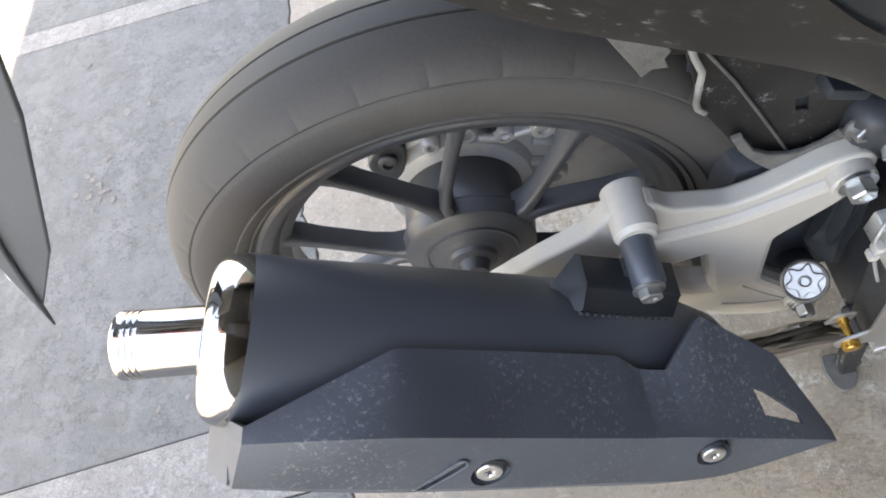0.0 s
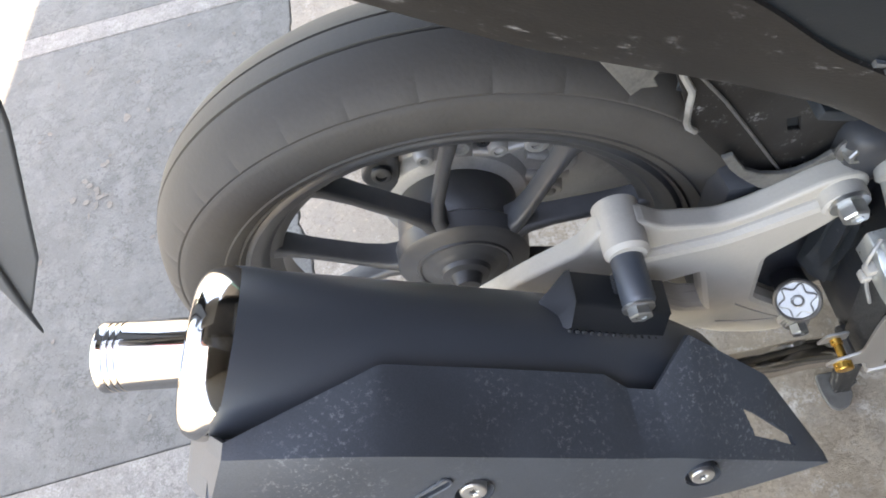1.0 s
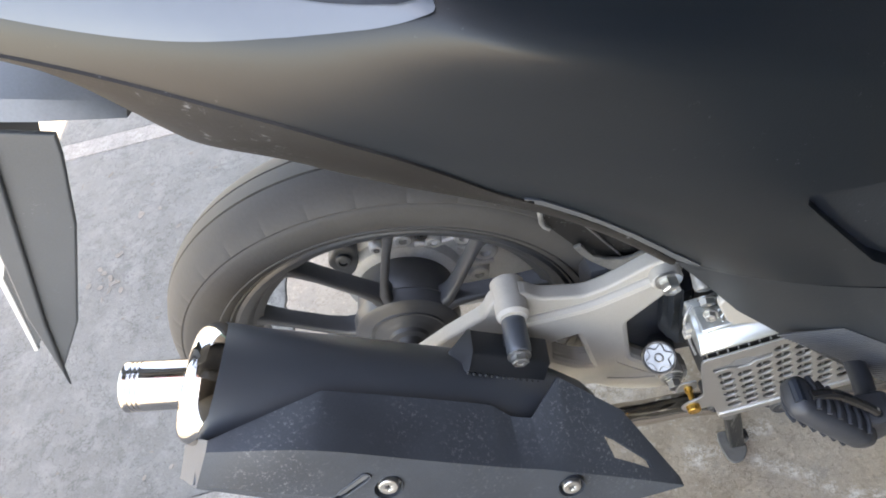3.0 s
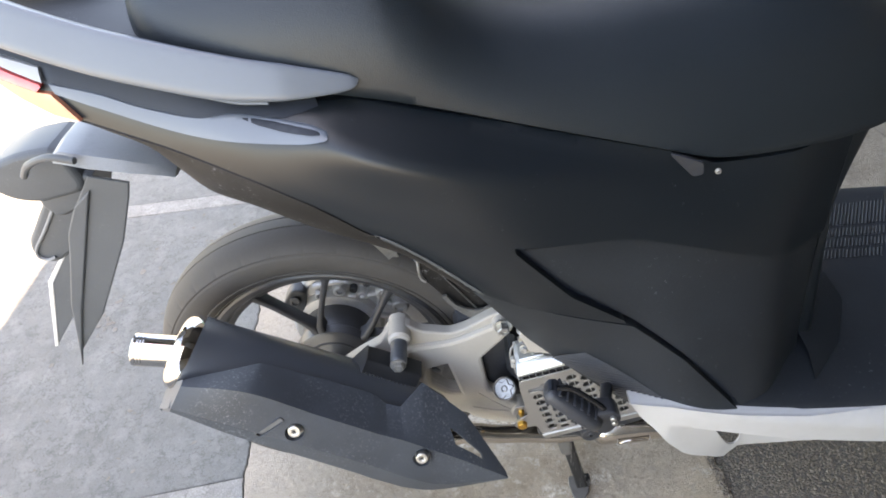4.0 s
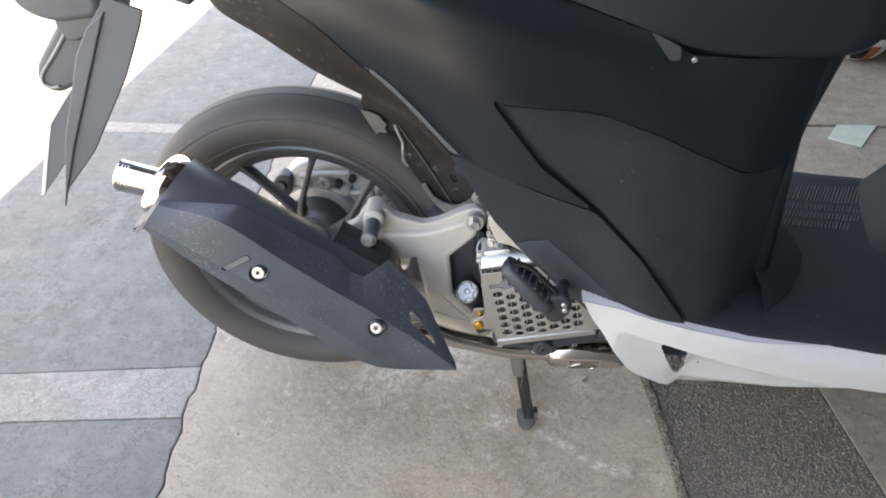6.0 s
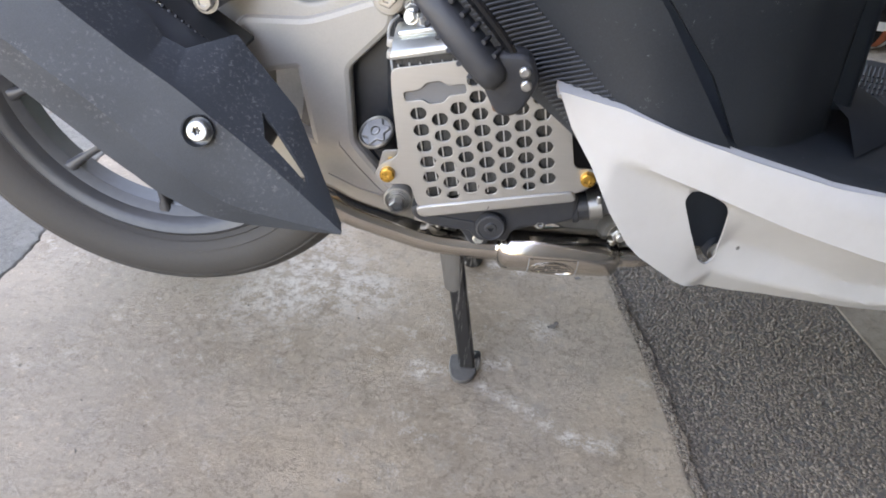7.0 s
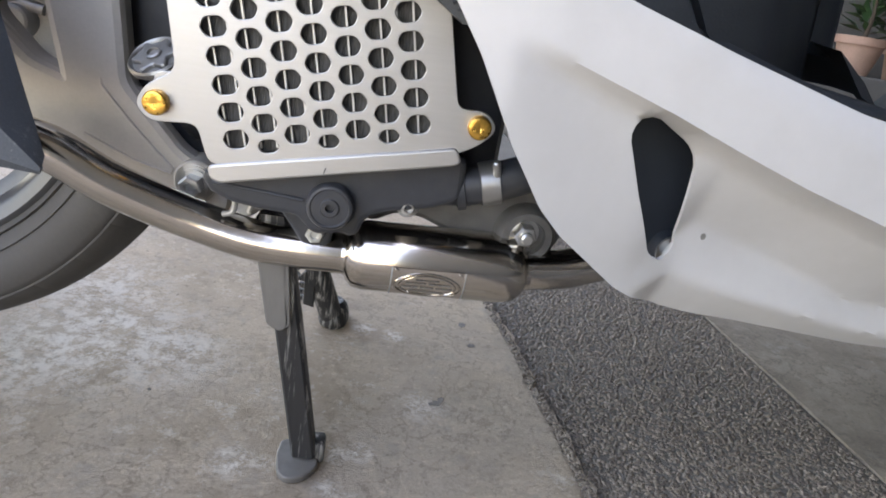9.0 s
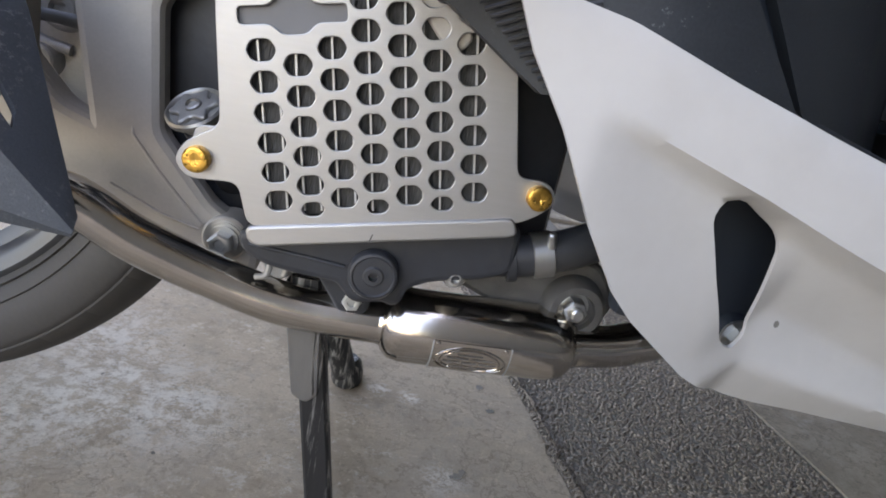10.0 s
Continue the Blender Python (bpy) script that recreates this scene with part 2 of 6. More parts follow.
RIM = mat("rim_paint", (0.062, 0.063, 0.066), 0.36, metal=0.3, vary=0.15, second=(0.08, 0.08, 0.08), second_amount=0.4, second_scale=20)
CHROME = mat("chrome", (0.44, 0.432, 0.425), 0.08, metal=1.0, vary=0.02, bump=0.03, bump_dist=0.0005, rough_vary=0.02)
STEEL = mat("stainless_steel", (0.60, 0.56, 0.515), 0.15, metal=1.0, vary=0.06, scale=14, fine=300, bump=0.06, bump_dist=0.0004, rough_vary=0.08)
ZINC = mat("zinc_plate", (0.46, 0.46, 0.448), 0.34, metal=0.9, vary=0.12, scale=80, bump=0.1, bump_dist=0.0004)
BRUSHED = mat("brushed_aluminium", (0.485, 0.48, 0.47), 0.5, metal=1.0, vary=0.05, scale=30, fine=500, bump=0.12, bump_dist=0.0003, rough_vary=0.08, aniso=(1, 1, 12))
SATIN = mat("satin_aluminium", (0.60, 0.62, 0.60), 0.3, metal=0.85, vary=0.06, scale=30, fine=500, bump=0.08, bump_dist=0.0003)
CAST = mat("cast_aluminium_paint", (0.44, 0.412, 0.37), 0.55, metal=0.1, vary=0.07, scale=20, fine=500, bump=0.2, bump_dist=0.0005,
           second=(0.32, 0.30, 0.265), second_amount=0.45, second_scale=16)
DULL_ZINC = mat("dull_zinc", (0.34, 0.335, 0.32), 0.40, metal=0.85, vary=0.15, scale=90, bump=0.15, bump_dist=0.0004, second=(0.22, 0.21, 0.195), second_amount=0.5, second_scale=120)
BLACK_STEEL = mat("black_painted_steel", (0.016, 0.018, 0.021), 0.45, vary=0.15, scale=20, fine=600, bump=0.15, bump_dist=0.0004)
CASE = mat("sand_cast_aluminium", (0.47, 0.465, 0.455), 0.42, metal=0.35, vary=0.10, scale=25, fine=400, bump=0.35, bump_dist=0.0008,
           second=(0.25, 0.24, 0.225), second_amount=0.4, second_scale=26)
CAST_DIRTY = mat("oily_casting", (0.37, 0.365, 0.35), 0.5, metal=0.5, vary=0.2, scale=25, bump=0.3, bump_dist=0.0008,
                 second=(0.12, 0.11, 0.10), second_amount=0.7, second_scale=22)
CAST_DARK = mat("dull_grey_casting", (0.115, 0.113, 0.110), 0.5, metal=0.3, vary=0.2, scale=30, bump=0.35, bump_dist=0.0008, second=(0.05, 0.048, 0.045), second_amount=0.5, second_scale=24)
ENGINE = mat("engine_black", (0.027, 0.030, 0.036), 0.5, vary=0.25, scale=20, second=(0.06, 0.057, 0.052), second_amount=0.5, second_scale=18, bump=0.3)
# dark navy that puts the shade of gaps and openings into the colour
RECESS_SHADE = mat("recess_shade", (0.010, 0.0155, 0.0245), 0.6, vary=0.2, bump=0.1)
GOLD = mat("gold_anodised", (0.74, 0.42, 0.10), 0.29, metal=1.0, vary=0.25, scale=260, fine=600, bump=0.35, bump_dist=0.0008)
WHITE = mat("pearl_white_paint", (0.535, 0.53, 0.52), 0.33, vary=0.03, scale=10, bump=0.04, bump_dist=0.0003,
            second=(0.45, 0.44, 0.42), second_amount=0.4, second_scale=7, coat=0.2)
SCUFF = mat("scuff_grey", (0.17, 0.165, 0.155), 0.7, vary=0.3)
SHIELD_BLACK = mat("leg_shield_black", (0.010, 0.011, 0.0125), 0.6, vary=0.2, scale=9, fine=700, bump=0.2, bump_dist=0.0005, spec=0.12)
RED = mat("red_lens", (0.72, 0.10, 0.10), 0.15, vary=0.05, bump=0.0, coat=0.6)
ORANGE = mat("amber_lens", (0.75, 0.29, 0.18), 0.2, vary=0.05, bump=0.0, coat=0.6)
CLEAR = mat("clear_lens", (0.36, 0.37, 0.38), 0.12, vary=0.05, bump=0.0, coat=0.6)
FIN = mat("radiator_fin", (0.068, 0.068, 0.067), 0.6, metal=0.4, vary=0.6, scale=900, fine=1500, bump=0.8, bump_dist=0.001, aniso=(1.0, 1.0, 0.12))
TUBE = mat("radiator_tube", (0.58, 0.58, 0.565), 0.45, metal=0.7, vary=0.15)
STAND = mat("worn_black_steel", (0.024, 0.024, 0.025), 0.5, metal=0.3, vary=0.3, scale=30, bump=0.3, bump_dist=0.0008,
            second=(0.42, 0.405, 0.38), second_amount=1.0, second_scale=210, aniso=(1, 1, 0.07))
SCRAPED = mat("scraped_steel", (0.13, 0.123, 0.114), 0.55, metal=0.15, vary=0.35, scale=30, bump=0.3, bump_dist=0.0008,
              second=(0.10, 0.095, 0.09), second_amount=0.6, second_scale=60, aniso=(1, 1, 0.3))
RUST = mat("rusty_steel", (0.22, 0.13, 0.08), 0.8, vary=0.4, scale=60, bump=0.5)
PLATE_GREY = mat("grey_backing", (0.17, 0.17, 0.172), 0.55, vary=0.06)
MAT_RUBBER = mat("dusty_mat_rubber", (0.024, 0.026, 0.029), 0.7, vary=0.25, scale=30, bump=0.3)
TERRACOTTA = mat("terracotta", (0.42, 0.26, 0.20), 0.75, vary=0.15)
LEAF = mat("leaf", (0.04, 0.095, 0.035), 0.45, vary=0.3)
MUD = mat("dried_mud", (0.10, 0.097, 0.091), 0.75, vary=0.3, scale=60, fine=500, bump=0.4, second=(0.05, 0.05, 0.05), second_amount=0.7, second_scale=70)
SOIL = mat("soil", (0.08, 0.06, 0.045), 0.95, vary=0.3)
HELMET_WHITE = mat("helmet_white", (0.8, 0.8, 0.79), 0.15, vary=0.02, bump=0, coat=0.5)
HELMET_BLACK = mat("helmet_black", (0.012, 0.012, 0.013), 0.12, vary=0.1, bump=0, coat=0.5)
HELMET_RED = mat("helmet_red", (0.5, 0.14, 0.07), 0.15, vary=0.03, bump=0, coat=0.5)


# ---- mesh tools ----
FLAT = set()  # meshes cut from plate, which keep flat faces


def link_mesh(name, bm, material, sharp=35):
    me = bpy.data.meshes.new(name)
    if id(bm) in FLAT:
        FLAT.discard(id(bm))
        sharp = 14
    bmesh.ops.recalc_face_normals(bm, faces=bm.faces[:])
    bm.to_mesh(me)
    bm.free()
    me.materials.append(material)
    me.shade_smooth()
    me.set_sharp_from_angle(angle=radians(sharp))
    return new(name, me)


def part(name, bm, material, parent, label="", sharp=35):
    """One mesh object under a thing or under a part."""
    ob = link_mesh(name, bm, material, sharp)
    ob.parent = parent
    if parent is not None:
        ob.matrix_parent_inverse = parent.matrix_world.inverted()
    if label:
        ob["label"] = label
    return ob


def thing(name, label, category, at=(0, 0, 0), group="", kind=""):
    ob = new(name)
    ob.empty_display_size = 0.05
    ob.matrix_world = Matrix.Translation(at)
    bpy.context.view_layer.update()
    return tagged(ob, label, category, group, kind)


SIDE = Matrix(((1, 0, 0, 0), (0, 0, -1, 0), (0, 1, 0, 0), (0, 0, 0, 1)))  # drawing plane (u, v) to (x, z); depth to -y


def plate(loops, depth, bevel=0.0, m=None, steps=2):
    """A flat plate with holes, drawn in (u, v), with rounded edges."""
    cu = bpy.data.curves.new("plate", "CURVE")
    cu.dimensions, cu.fill_mode = "2D", "BOTH"
    cu.extrude, cu.bevel_depth, cu.bevel_resolution = max(depth / 2 - bevel, 1e-5), bevel, steps
    for pts in loops:
        sp = cu.splines.new("POLY")
        sp.points.add(len(pts) - 1)
        sp.use_cyclic_u = True
        for p, (u, v) in zip(sp.points, pts):
            p.co = (u, v, 0, 1)
    ob = bpy.data.objects.new("plate", cu)
    me = bpy.data.meshes.new_from_object(ob)
    bm = bmesh.new()
    bm.from_mesh(me)
    bmesh.ops.remove_doubles(bm, verts=bm.verts[:], dist=1e-6)
    bpy.data.objects.remove(ob)
    bpy.data.curves.remove(cu)
    bpy.data.meshes.remove(me)
    if m is not None:
        bm.transform(m)
    FLAT.add(id(bm))
    return bm


def rounded(pts, r, steps=4):
    """A closed outline with its corners rounded by about r."""
    out, n = [], len(pts)
    for i in range(n):
        a, b, c = Vector(pts[i - 1]), Vector(pts[i]), Vector(pts[(i + 1) % n])
        p = b + (a - b).normalized() * min(r, (a - b).length * 0.45)
        q = b + (c - b).normalized() * min(r, (c - b).length * 0.45)
        for k in range(steps + 1):
            t = k / steps
            out.append(tuple((1 - t) ** 2 * p + 2 * t * (1 - t) * b + t * t * q))
    return out


def curve_pts(pts, n):
    """Points along a smooth curve through pts."""
    P = [Vector(p) for p in pts]
    P = [2 * P[0] - P[1]] + P + [2 * P[-1] - P[-2]]
    out, segs = [], len(P) - 3
    for k in range(n):
        t = k / (n - 1) * segs
        i = min(int(t), segs - 1)
        t -= i
        a, b, c, d = P[i:i + 4]
        out.append(0.5 * (2 * b + (c - a) * t + (2 * a - 5 * b + 4 * c - d) * t * t + (3 * b - a - 3 * c + d) * t ** 3))
    return out


def skin(rings, closed=True, caps=True, bm=None):
    """A surface over rings of equally many points."""
    bm = bm or bmesh.new()
    vs = [[bm.verts.new(p) for p in ring] for ring in rings]
    n = len(rings[0])
    for a, b in zip(vs, vs[1:]):
        for i in range(n if closed else n - 1):
            bm.faces.new((a[i], a[(i + 1) % n], b[(i + 1) % n], b[i]))
    if caps and closed:
        bm.faces.new(vs[0][::-1])
        bm.faces.new(vs[-1])
    return bm


def tube(path, radius, seg=16, n=None, bm=None, caps=True):
    """A pipe along a path; radius a number or one for each given point."""
    pts = curve_pts(path, n) if n else [Vector(p) for p in path]
    if isinstance(radius, (int, float)):
        rad = [radius] * len(pts)
    else:
        rad = [float(v) for v in np.interp(np.linspace(0, 1, len(pts)), np.linspace(0, 1, len(radius)), radius)]
    rings, up = [], None
    for i, p in enumerate(pts):
        d = (pts[min(i + 1, len(pts) - 1)] - pts[max(i - 1, 0)]).normalized()
        if up is None:
            up = d.orthogonal().normalized()
        up = (up - d * up.dot(d)).normalized()
        side = d.cross(up)
        rings.append([p + rad[i] * (math.cos(a) * up + math.sin(a) * side) for a in (2 * math.pi * k / seg for k in range(seg))])
    return skin(rings, caps=caps, bm=bm)


def lathe(profile, origin, axis, seg=32, bm=None, ref=(0, 0, 1), closed_profile=False):
    """Turns (along, radius) about an axis."""
    bm = bm or bmesh.new()
    o, a = Vector(origin), Vector(axis).normalized()
    u = Vector(ref) - a * Vector(ref).dot(a)
    if u.length < 1e-3:
        u = a.orthogonal()
    u.normalize()
    w = a.cross(u)
    rings = []
    for along, r in profile:
        if r < 1e-6:
            rings.append([bm.verts.new(o + a * along)])
        else:
            rings.append([bm.verts.new(o + a * along + r * (math.cos(t) * u + math.sin(t) * w)) for t in (2 * math.pi * k / seg for k in range(seg))])
    pairs = list(zip(rings, rings[1:])) + ([(rings[-1], rings[0])] if closed_profile else [])
    for p, q in pairs:
        for i in range(seg):
            j = (i + 1) % seg
            vs = [p[0]] if len(p) == 1 else [p[i], p[j]]
            vs += [q[0]] if len(q) == 1 else [q[j], q[i]]
            if len(vs) > 2:
                bm.faces.new(vs)
    return bm


def block(lo, hi, bevel=0.003, m=None, seg=2, bm=None):
    """A box with rounded edges."""
    new_bm = bmesh.new()
    bmesh.ops.create_cube(new_bm, size=1)
    for v in new_bm.verts:
        v.co = [lo[k] + (v.co[k] + 0.5) * (hi[k] - lo[k]) for k in range(3)]
    if bevel:
        bmesh.ops.bevel(new_bm, geom=new_bm.edges[:], offset=bevel, segments=seg, affect="EDGES", profile=0.5)
    if m is not None:
        new_bm.transform(m)
    if bm is None:
        return new_bm
    join(bm, new_bm)
    return bm


def join(bm, other):
    me = bpy.data.meshes.new("tmp")
    other.to_mesh(me)
    other.free()
    bm.from_mesh(me)
    bpy.data.meshes.remove(me)
    return bm


def hex_bolt(at, axis, r, h, washer=1.35, spin=0.0):
    """A hexagon head on a washer, with a dished top."""
    a = Vector(axis).normalized()
    u = a.orthogonal().normalized()
    w = a.cross(u)
    bm = lathe([(0, 0), (0, r * washer), (h * 0.22, r * washer), (h * 0.22, r * 0.8)], at, a, 20)
    ring = lambda d, k: [Vector(at) + a * d + r * k * (math.cos(t) * u + math.sin(t) * w) for t in (spin + math.pi / 3 * i for i in range(6))]
    return skin([ring(h * 0.2, 1), ring(h * 0.9, 1), ring(h, 0.86), ring(h, 0.5), ring(h * 0.85, 0.42)], bm=bm)


def round_bolt(at, axis, r, h, hub=0.45):
    """A round head with a rounded rim and a round recess."""
    prof = [(0, 0), (0, r), (h * 0.55, r), (h * 0.85, r * 0.88), (h, r * 0.68), (h, r * hub), (h * 0.55, r * hub * 0.9), (h * 0.55, 0)]
    return lathe(prof, at, axis, 24)


def star(n, r0, r1, spin=0.0):
    return [((r0 if k % 2 else r1) * math.cos(spin + math.pi * k / n), (r0 if k % 2 else r1) * math.sin(spin + math.pi * k / n)) for k in range(2 * n)]


def recess_bolt(at, axis, r, h, lobes=6, size=0.55, depth=0.5, spin=0.2):
    """A round screw head with a star or cross (4 lobes) cut into it."""
    a = Vector(axis).normalized()
    u = a.cross(Vector((0, 0, 1)) if abs(a.z) < 0.9 else Vector((0, 1, 0))).normalized()
    w = a.cross(u)
    m = Matrix(((u.x, w.x, a.x, at[0]), (u.y, w.y, a.y, at[1]), (u.z, w.z, a.z, at[2]), (0, 0, 0, 1)))
    b = r * 0.18
    ring = [((r - b) * math.cos(2 * math.pi * k / 28), (r - b) * math.sin(2 * math.pi * k / 28)) for k in range(28)]
    inner = star(lobes, r * size * (0.28 if lobes == 4 else 0.66), r * size + b, spin)
    bm = plate([ring, inner], h * depth, b * 0.9, m @ Matrix.Translation((0, 0, h * (1 - depth / 2))))
    FLAT.discard(id(bm))
    return lathe([(0, 0), (0, r), (h * (1 - depth * 0.6), r), (h * (1 - depth * 0.6), 0)], at, a, 28, bm)


def sheet(outline, holes, height, cell, thick, m=None, inset=0.0012, warp=None):
    """A panel over an outline in (u, v): height(u, v) is how far it stands out; it has a rounded lip and a thickness."""
    if warp:
        def bent(loop):
            out = []
            for (ua, va), (ub, vb) in zip(loop, list(loop[1:]) + [loop[0]]):
                k = max(1, int(math.hypot(ub - ua, vb - va) / 0.01))
                out += [(ua + (ub - ua) * i / k, va + (vb - va) * i / k - warp(ua + (ub - ua) * i / k)) for i in range(k)]
            return out
        outline, holes = bent(outline), [bent(h) for h in holes]
    pts = np.array(outline, float)
    loops = [pts] + [np.array(h, float) for h in holes]

    def inside(p, q):
        x, y = p
        x0, y0 = q[:, 0], q[:, 1]
        x1, y1 = np.roll(x0, -1), np.roll(y0, -1)
        cross = ((y0 > y) != (y1 > y)) & (x < (x1 - x0) * (y - y0) / np.where(y1 == y0, 1e-12, y1 - y0) + x0)
        return bool(cross.sum() % 2)

    def nearest(p):
        best, far = None, 1e9
        for q in loops:
            a, b = q, np.roll(q, -1, 0)
            d = b - a
            t = np.clip(((p - a) * d).sum(1) / np.maximum((d * d).sum(1), 1e-12), 0, 1)
            c = a + t[:, None] * d
            e = ((c - p) ** 2).sum(1)
            k = int(e.argmin())
            if e[k] < far:
                best, far = c[k], e[k]
        return best

    lo, hi = pts.min(0), pts.max(0)
    if warp:  # rows fall on the crease, at zero
        lo[1], hi[1] = math.floor(lo[1] / cell) * cell, math.ceil(hi[1] / cell) * cell
    nu, nv = [max(2, int(math.ceil(s / cell - 1e-6))) for s in hi - lo]
    us, vs = np.linspace(lo[0], hi[0], nu + 1), np.linspace(lo[1], hi[1], nv + 1)
    bm, grid = bmesh.new(), {}
    for i in range(nu):
        for j in range(nv):
            c = ((us[i] + us[i + 1]) / 2, (vs[j] + vs[j + 1]) / 2)
            if inside(c, pts) and not any(inside(c, q) for q in loops[1:]):
                face = []
                for a, b in ((i, j), (i + 1, j), (i + 1, j + 1), (i, j + 1)):
                    if (a, b) not in grid:
                        grid[a, b] = bm.verts.new((us[a], vs[b], 0))
                    face.append(grid[a, b])
                bm.faces.new(face)
    for v in [v for v in bm.verts if any(e.is_boundary for e in v.link_edges)]:
        c = nearest(np.array(v.co[:2]))
        v.co.x, v.co.y = c
    bmesh.ops.remove_doubles(bm, verts=bm.verts[:], dist=cell * 0.08)
    for _ in range(0 if warp else 2):
        bmesh.ops.smooth_vert(bm, verts=[v for v in bm.verts if not any(e.is_boundary for e in v.link_edges)], factor=0.5, use_axis_x=True, use_axis_y=True)
    for v in bm.verts:
        if warp:
            v.co.y += warp(v.co.x)
        v.co.z = height(v.co.x, v.co.y)
    edge = [e for e in bm.edges if e.is_boundary]
    for drop in (inset, thick):
        made = bmesh.ops.extrude_edge_only(bm, edges=edge)["geom"]
        edge = [e for e in made if isinstance(e, bmesh.types.BMEdge)]
        for v in {v for v in made if isinstance(v, bmesh.types.BMVert)}:
            v.co.z -= drop
        edge = [e for e in edge if e.is_boundary]
    bm.transform(m if m is not None else SIDE)
    return bm


# ---- the ground ----
ground = tagged(link_mesh("ground", block((-60, -60, -0.6), (60, 60, -0.022), 0), JOINT), "dark dirty bed under the paving slabs", "ground", kind="structure")
pavement = thing("pavement", "worn grey concrete paving with joints, a crack and a pebble strip", "pavement", kind="structure")


def crack(y0, y1, off):
    """The wandering crack between the slabs, from y0 to y1, shifted by off."""
    knots = [(-3.0, -0.12), (-0.9, -0.19), (-0.5, -0.215), (-0.35, -0.222), (-0.246, -0.222), (-0.153, -0.236), (-0.03, -0.245), (0.08, -0.252), (0.2, -0.275),
             (0.29, -0.297), (0.55, -0.312), (0.78, -0.322), (1.4, -0.33), (3.0, -0.36)]
    ys = np.linspace(y0, y1, max(3, int(abs(y1 - y0) / 0.009)))
    xs = np.interp(ys, [k[0] for k in knots], [k[1] for k in knots])
    return [(float(x + 0.008 * noise.noise((y * 20, 3.1, 0)) + 0.005 * noise.noise((y * 75, 7.7, 0)) + off), float(y)) for x, y in zip(xs, ys)]


def slab(outline, material, top=0.0, name="slab", bevel=0.003):
    return part(name, plate([outline], 0.06, bevel, Matrix.Translation((0, 0, top - 0.03))), material, pavement, sharp=50)


G = 0.0035
line1 = lambda x: -0.03 + 0.1 * (x + 0.245)
line2 = lambda x: -0.145 + 0.085 * (x + 0.231)
line3 = lambda x: 0.878 - 0.02 * (x + 0.4)
line4 = lambda x: 0.94 - 0.03 * (x + 0.4)
FAR = -6.0
cut = lambda f, s: s + f(-0.27)
slab(crack(cut(line1, G), cut(line3, -G), -0.004) + [(FAR, line3(FAR) - G), (FAR, line1(FAR) + G)], CONCRETE_GREY)
slab(crack(cut(line2, G), cut(line1, -G), -0.004) + [(FAR, line1(FAR) - G), (FAR, line2(FAR) + G)], CONCRETE_STRIP, 0.001)
slab(crack(-3.0, cut(line2, -G), -0.004) + [(FAR, line2(FAR) - G), (FAR, -3.0)], CONCRETE_GREY)
slab(crack(cut(line3, G), cut(line4, -G), -0.004) + [(FAR, line4(FAR) - G), (FAR, line3(FAR) + G)], CONCRETE_STRIP, 0.001)
slab(crack(cut(line4, G), 3.0, -0.004) + [(FAR, 3.0), (FAR, line4(FAR) + G)], CONCRETE_GREY)
STRIP_Y = [-3, -0.62, -0.25, -0.15, -0.06, 0.0, 0.1, 0.19, 0.75, 3]
STRIP_X = [0.80, 0.628, 0.602, 0.598, 0.592, 0.584, 0.571, 0.558, 0.49, 0.25]
strip_l = lambda y: float(np.interp(y, STRIP_Y, STRIP_X)) + 0.003 * noise.noise((y * 14, 0.4, 2)) + 0.002 * noise.noise((y * 55, 3.4, 2))
strip_r = lambda y: 0.893 - 0.085 * y + 0.003 * noise.noise((y * 11, 7.4, 2))
ys = [float(v) for v in np.concatenate([np.linspace(-3, -0.7, 24)[:-1], np.linspace(-0.7, 0.8, 190), np.linspace(0.8, 3, 24)[1:]])]
slab(crack(-3.0, 3.0, 0.004) + [(strip_l(y) - 0.0122 + 0.0006 * noise.noise((y * 60, 4.1, 5)), y) for y in ys[::-1]], CONCRETE)
slab([(strip_l(y) - 0.0105 + 0.0008 * noise.noise((y * 60, 1.1, 5)), y) for y in ys] + [(strip_l(y) + 0.0015 + 0.006 * noise.noise((y * 45, 9.1, 5)) + 0.005 * noise.noise((y * 160, 2.1, 5)), y) for y in ys[::-1]], CONCRETE, -0.0015, "strip_border", 0.001)
slab([(strip_l(y) + 0.002, y) for y in ys] + [(strip_r(y), y) for y in ys[::-1]], PEBBLE_BED, -0.006, "pebble_bed")
slab([(1.38, -3), (1.368, 0.6), (1.362, 1.02)] + [(strip_r(y) + 0.003, y) for y in ys[::-1] if y < 1.02], CONCRETE_SHADED, -0.0040, bevel=0.001)
slab([(1.388, -3), (4.5, -3), (4.5, 1.02), (1.370, 1.02), (1.376, 0.6)], CONCRETE_SHADED, -0.0065, bevel=0.002)
slab([(strip_r(1.03) + 0.005, 1.03), (4.5, 1.03), (4.5, 3), (strip_r(3) + 0.005, 3)], CONCRETE_SHADED)
part("tile", plate([[(1.308, 0.941), (1.380, 0.894), (1.602, 1.180), (1.478, 1.190)]], 0.01, 0.002, Matrix.Translation((0, 0, -0.006))), TILE, pavement, "pale green broken tile set into the concrete")
for lo, hi in (((-60, -60, -0.3), (60, -3.002, 0)), ((-60, 3.002, -0.3), (60, 60, 0)), ((-60, -3.0, -0.3), (FAR - 0.01, 3.0, 0)), ((4.51, -3.0, -0.3), (60, 3.0, 0))):
    part("outer_paving", block(lo, hi, 0), CONCRETE_GREY, pavement)


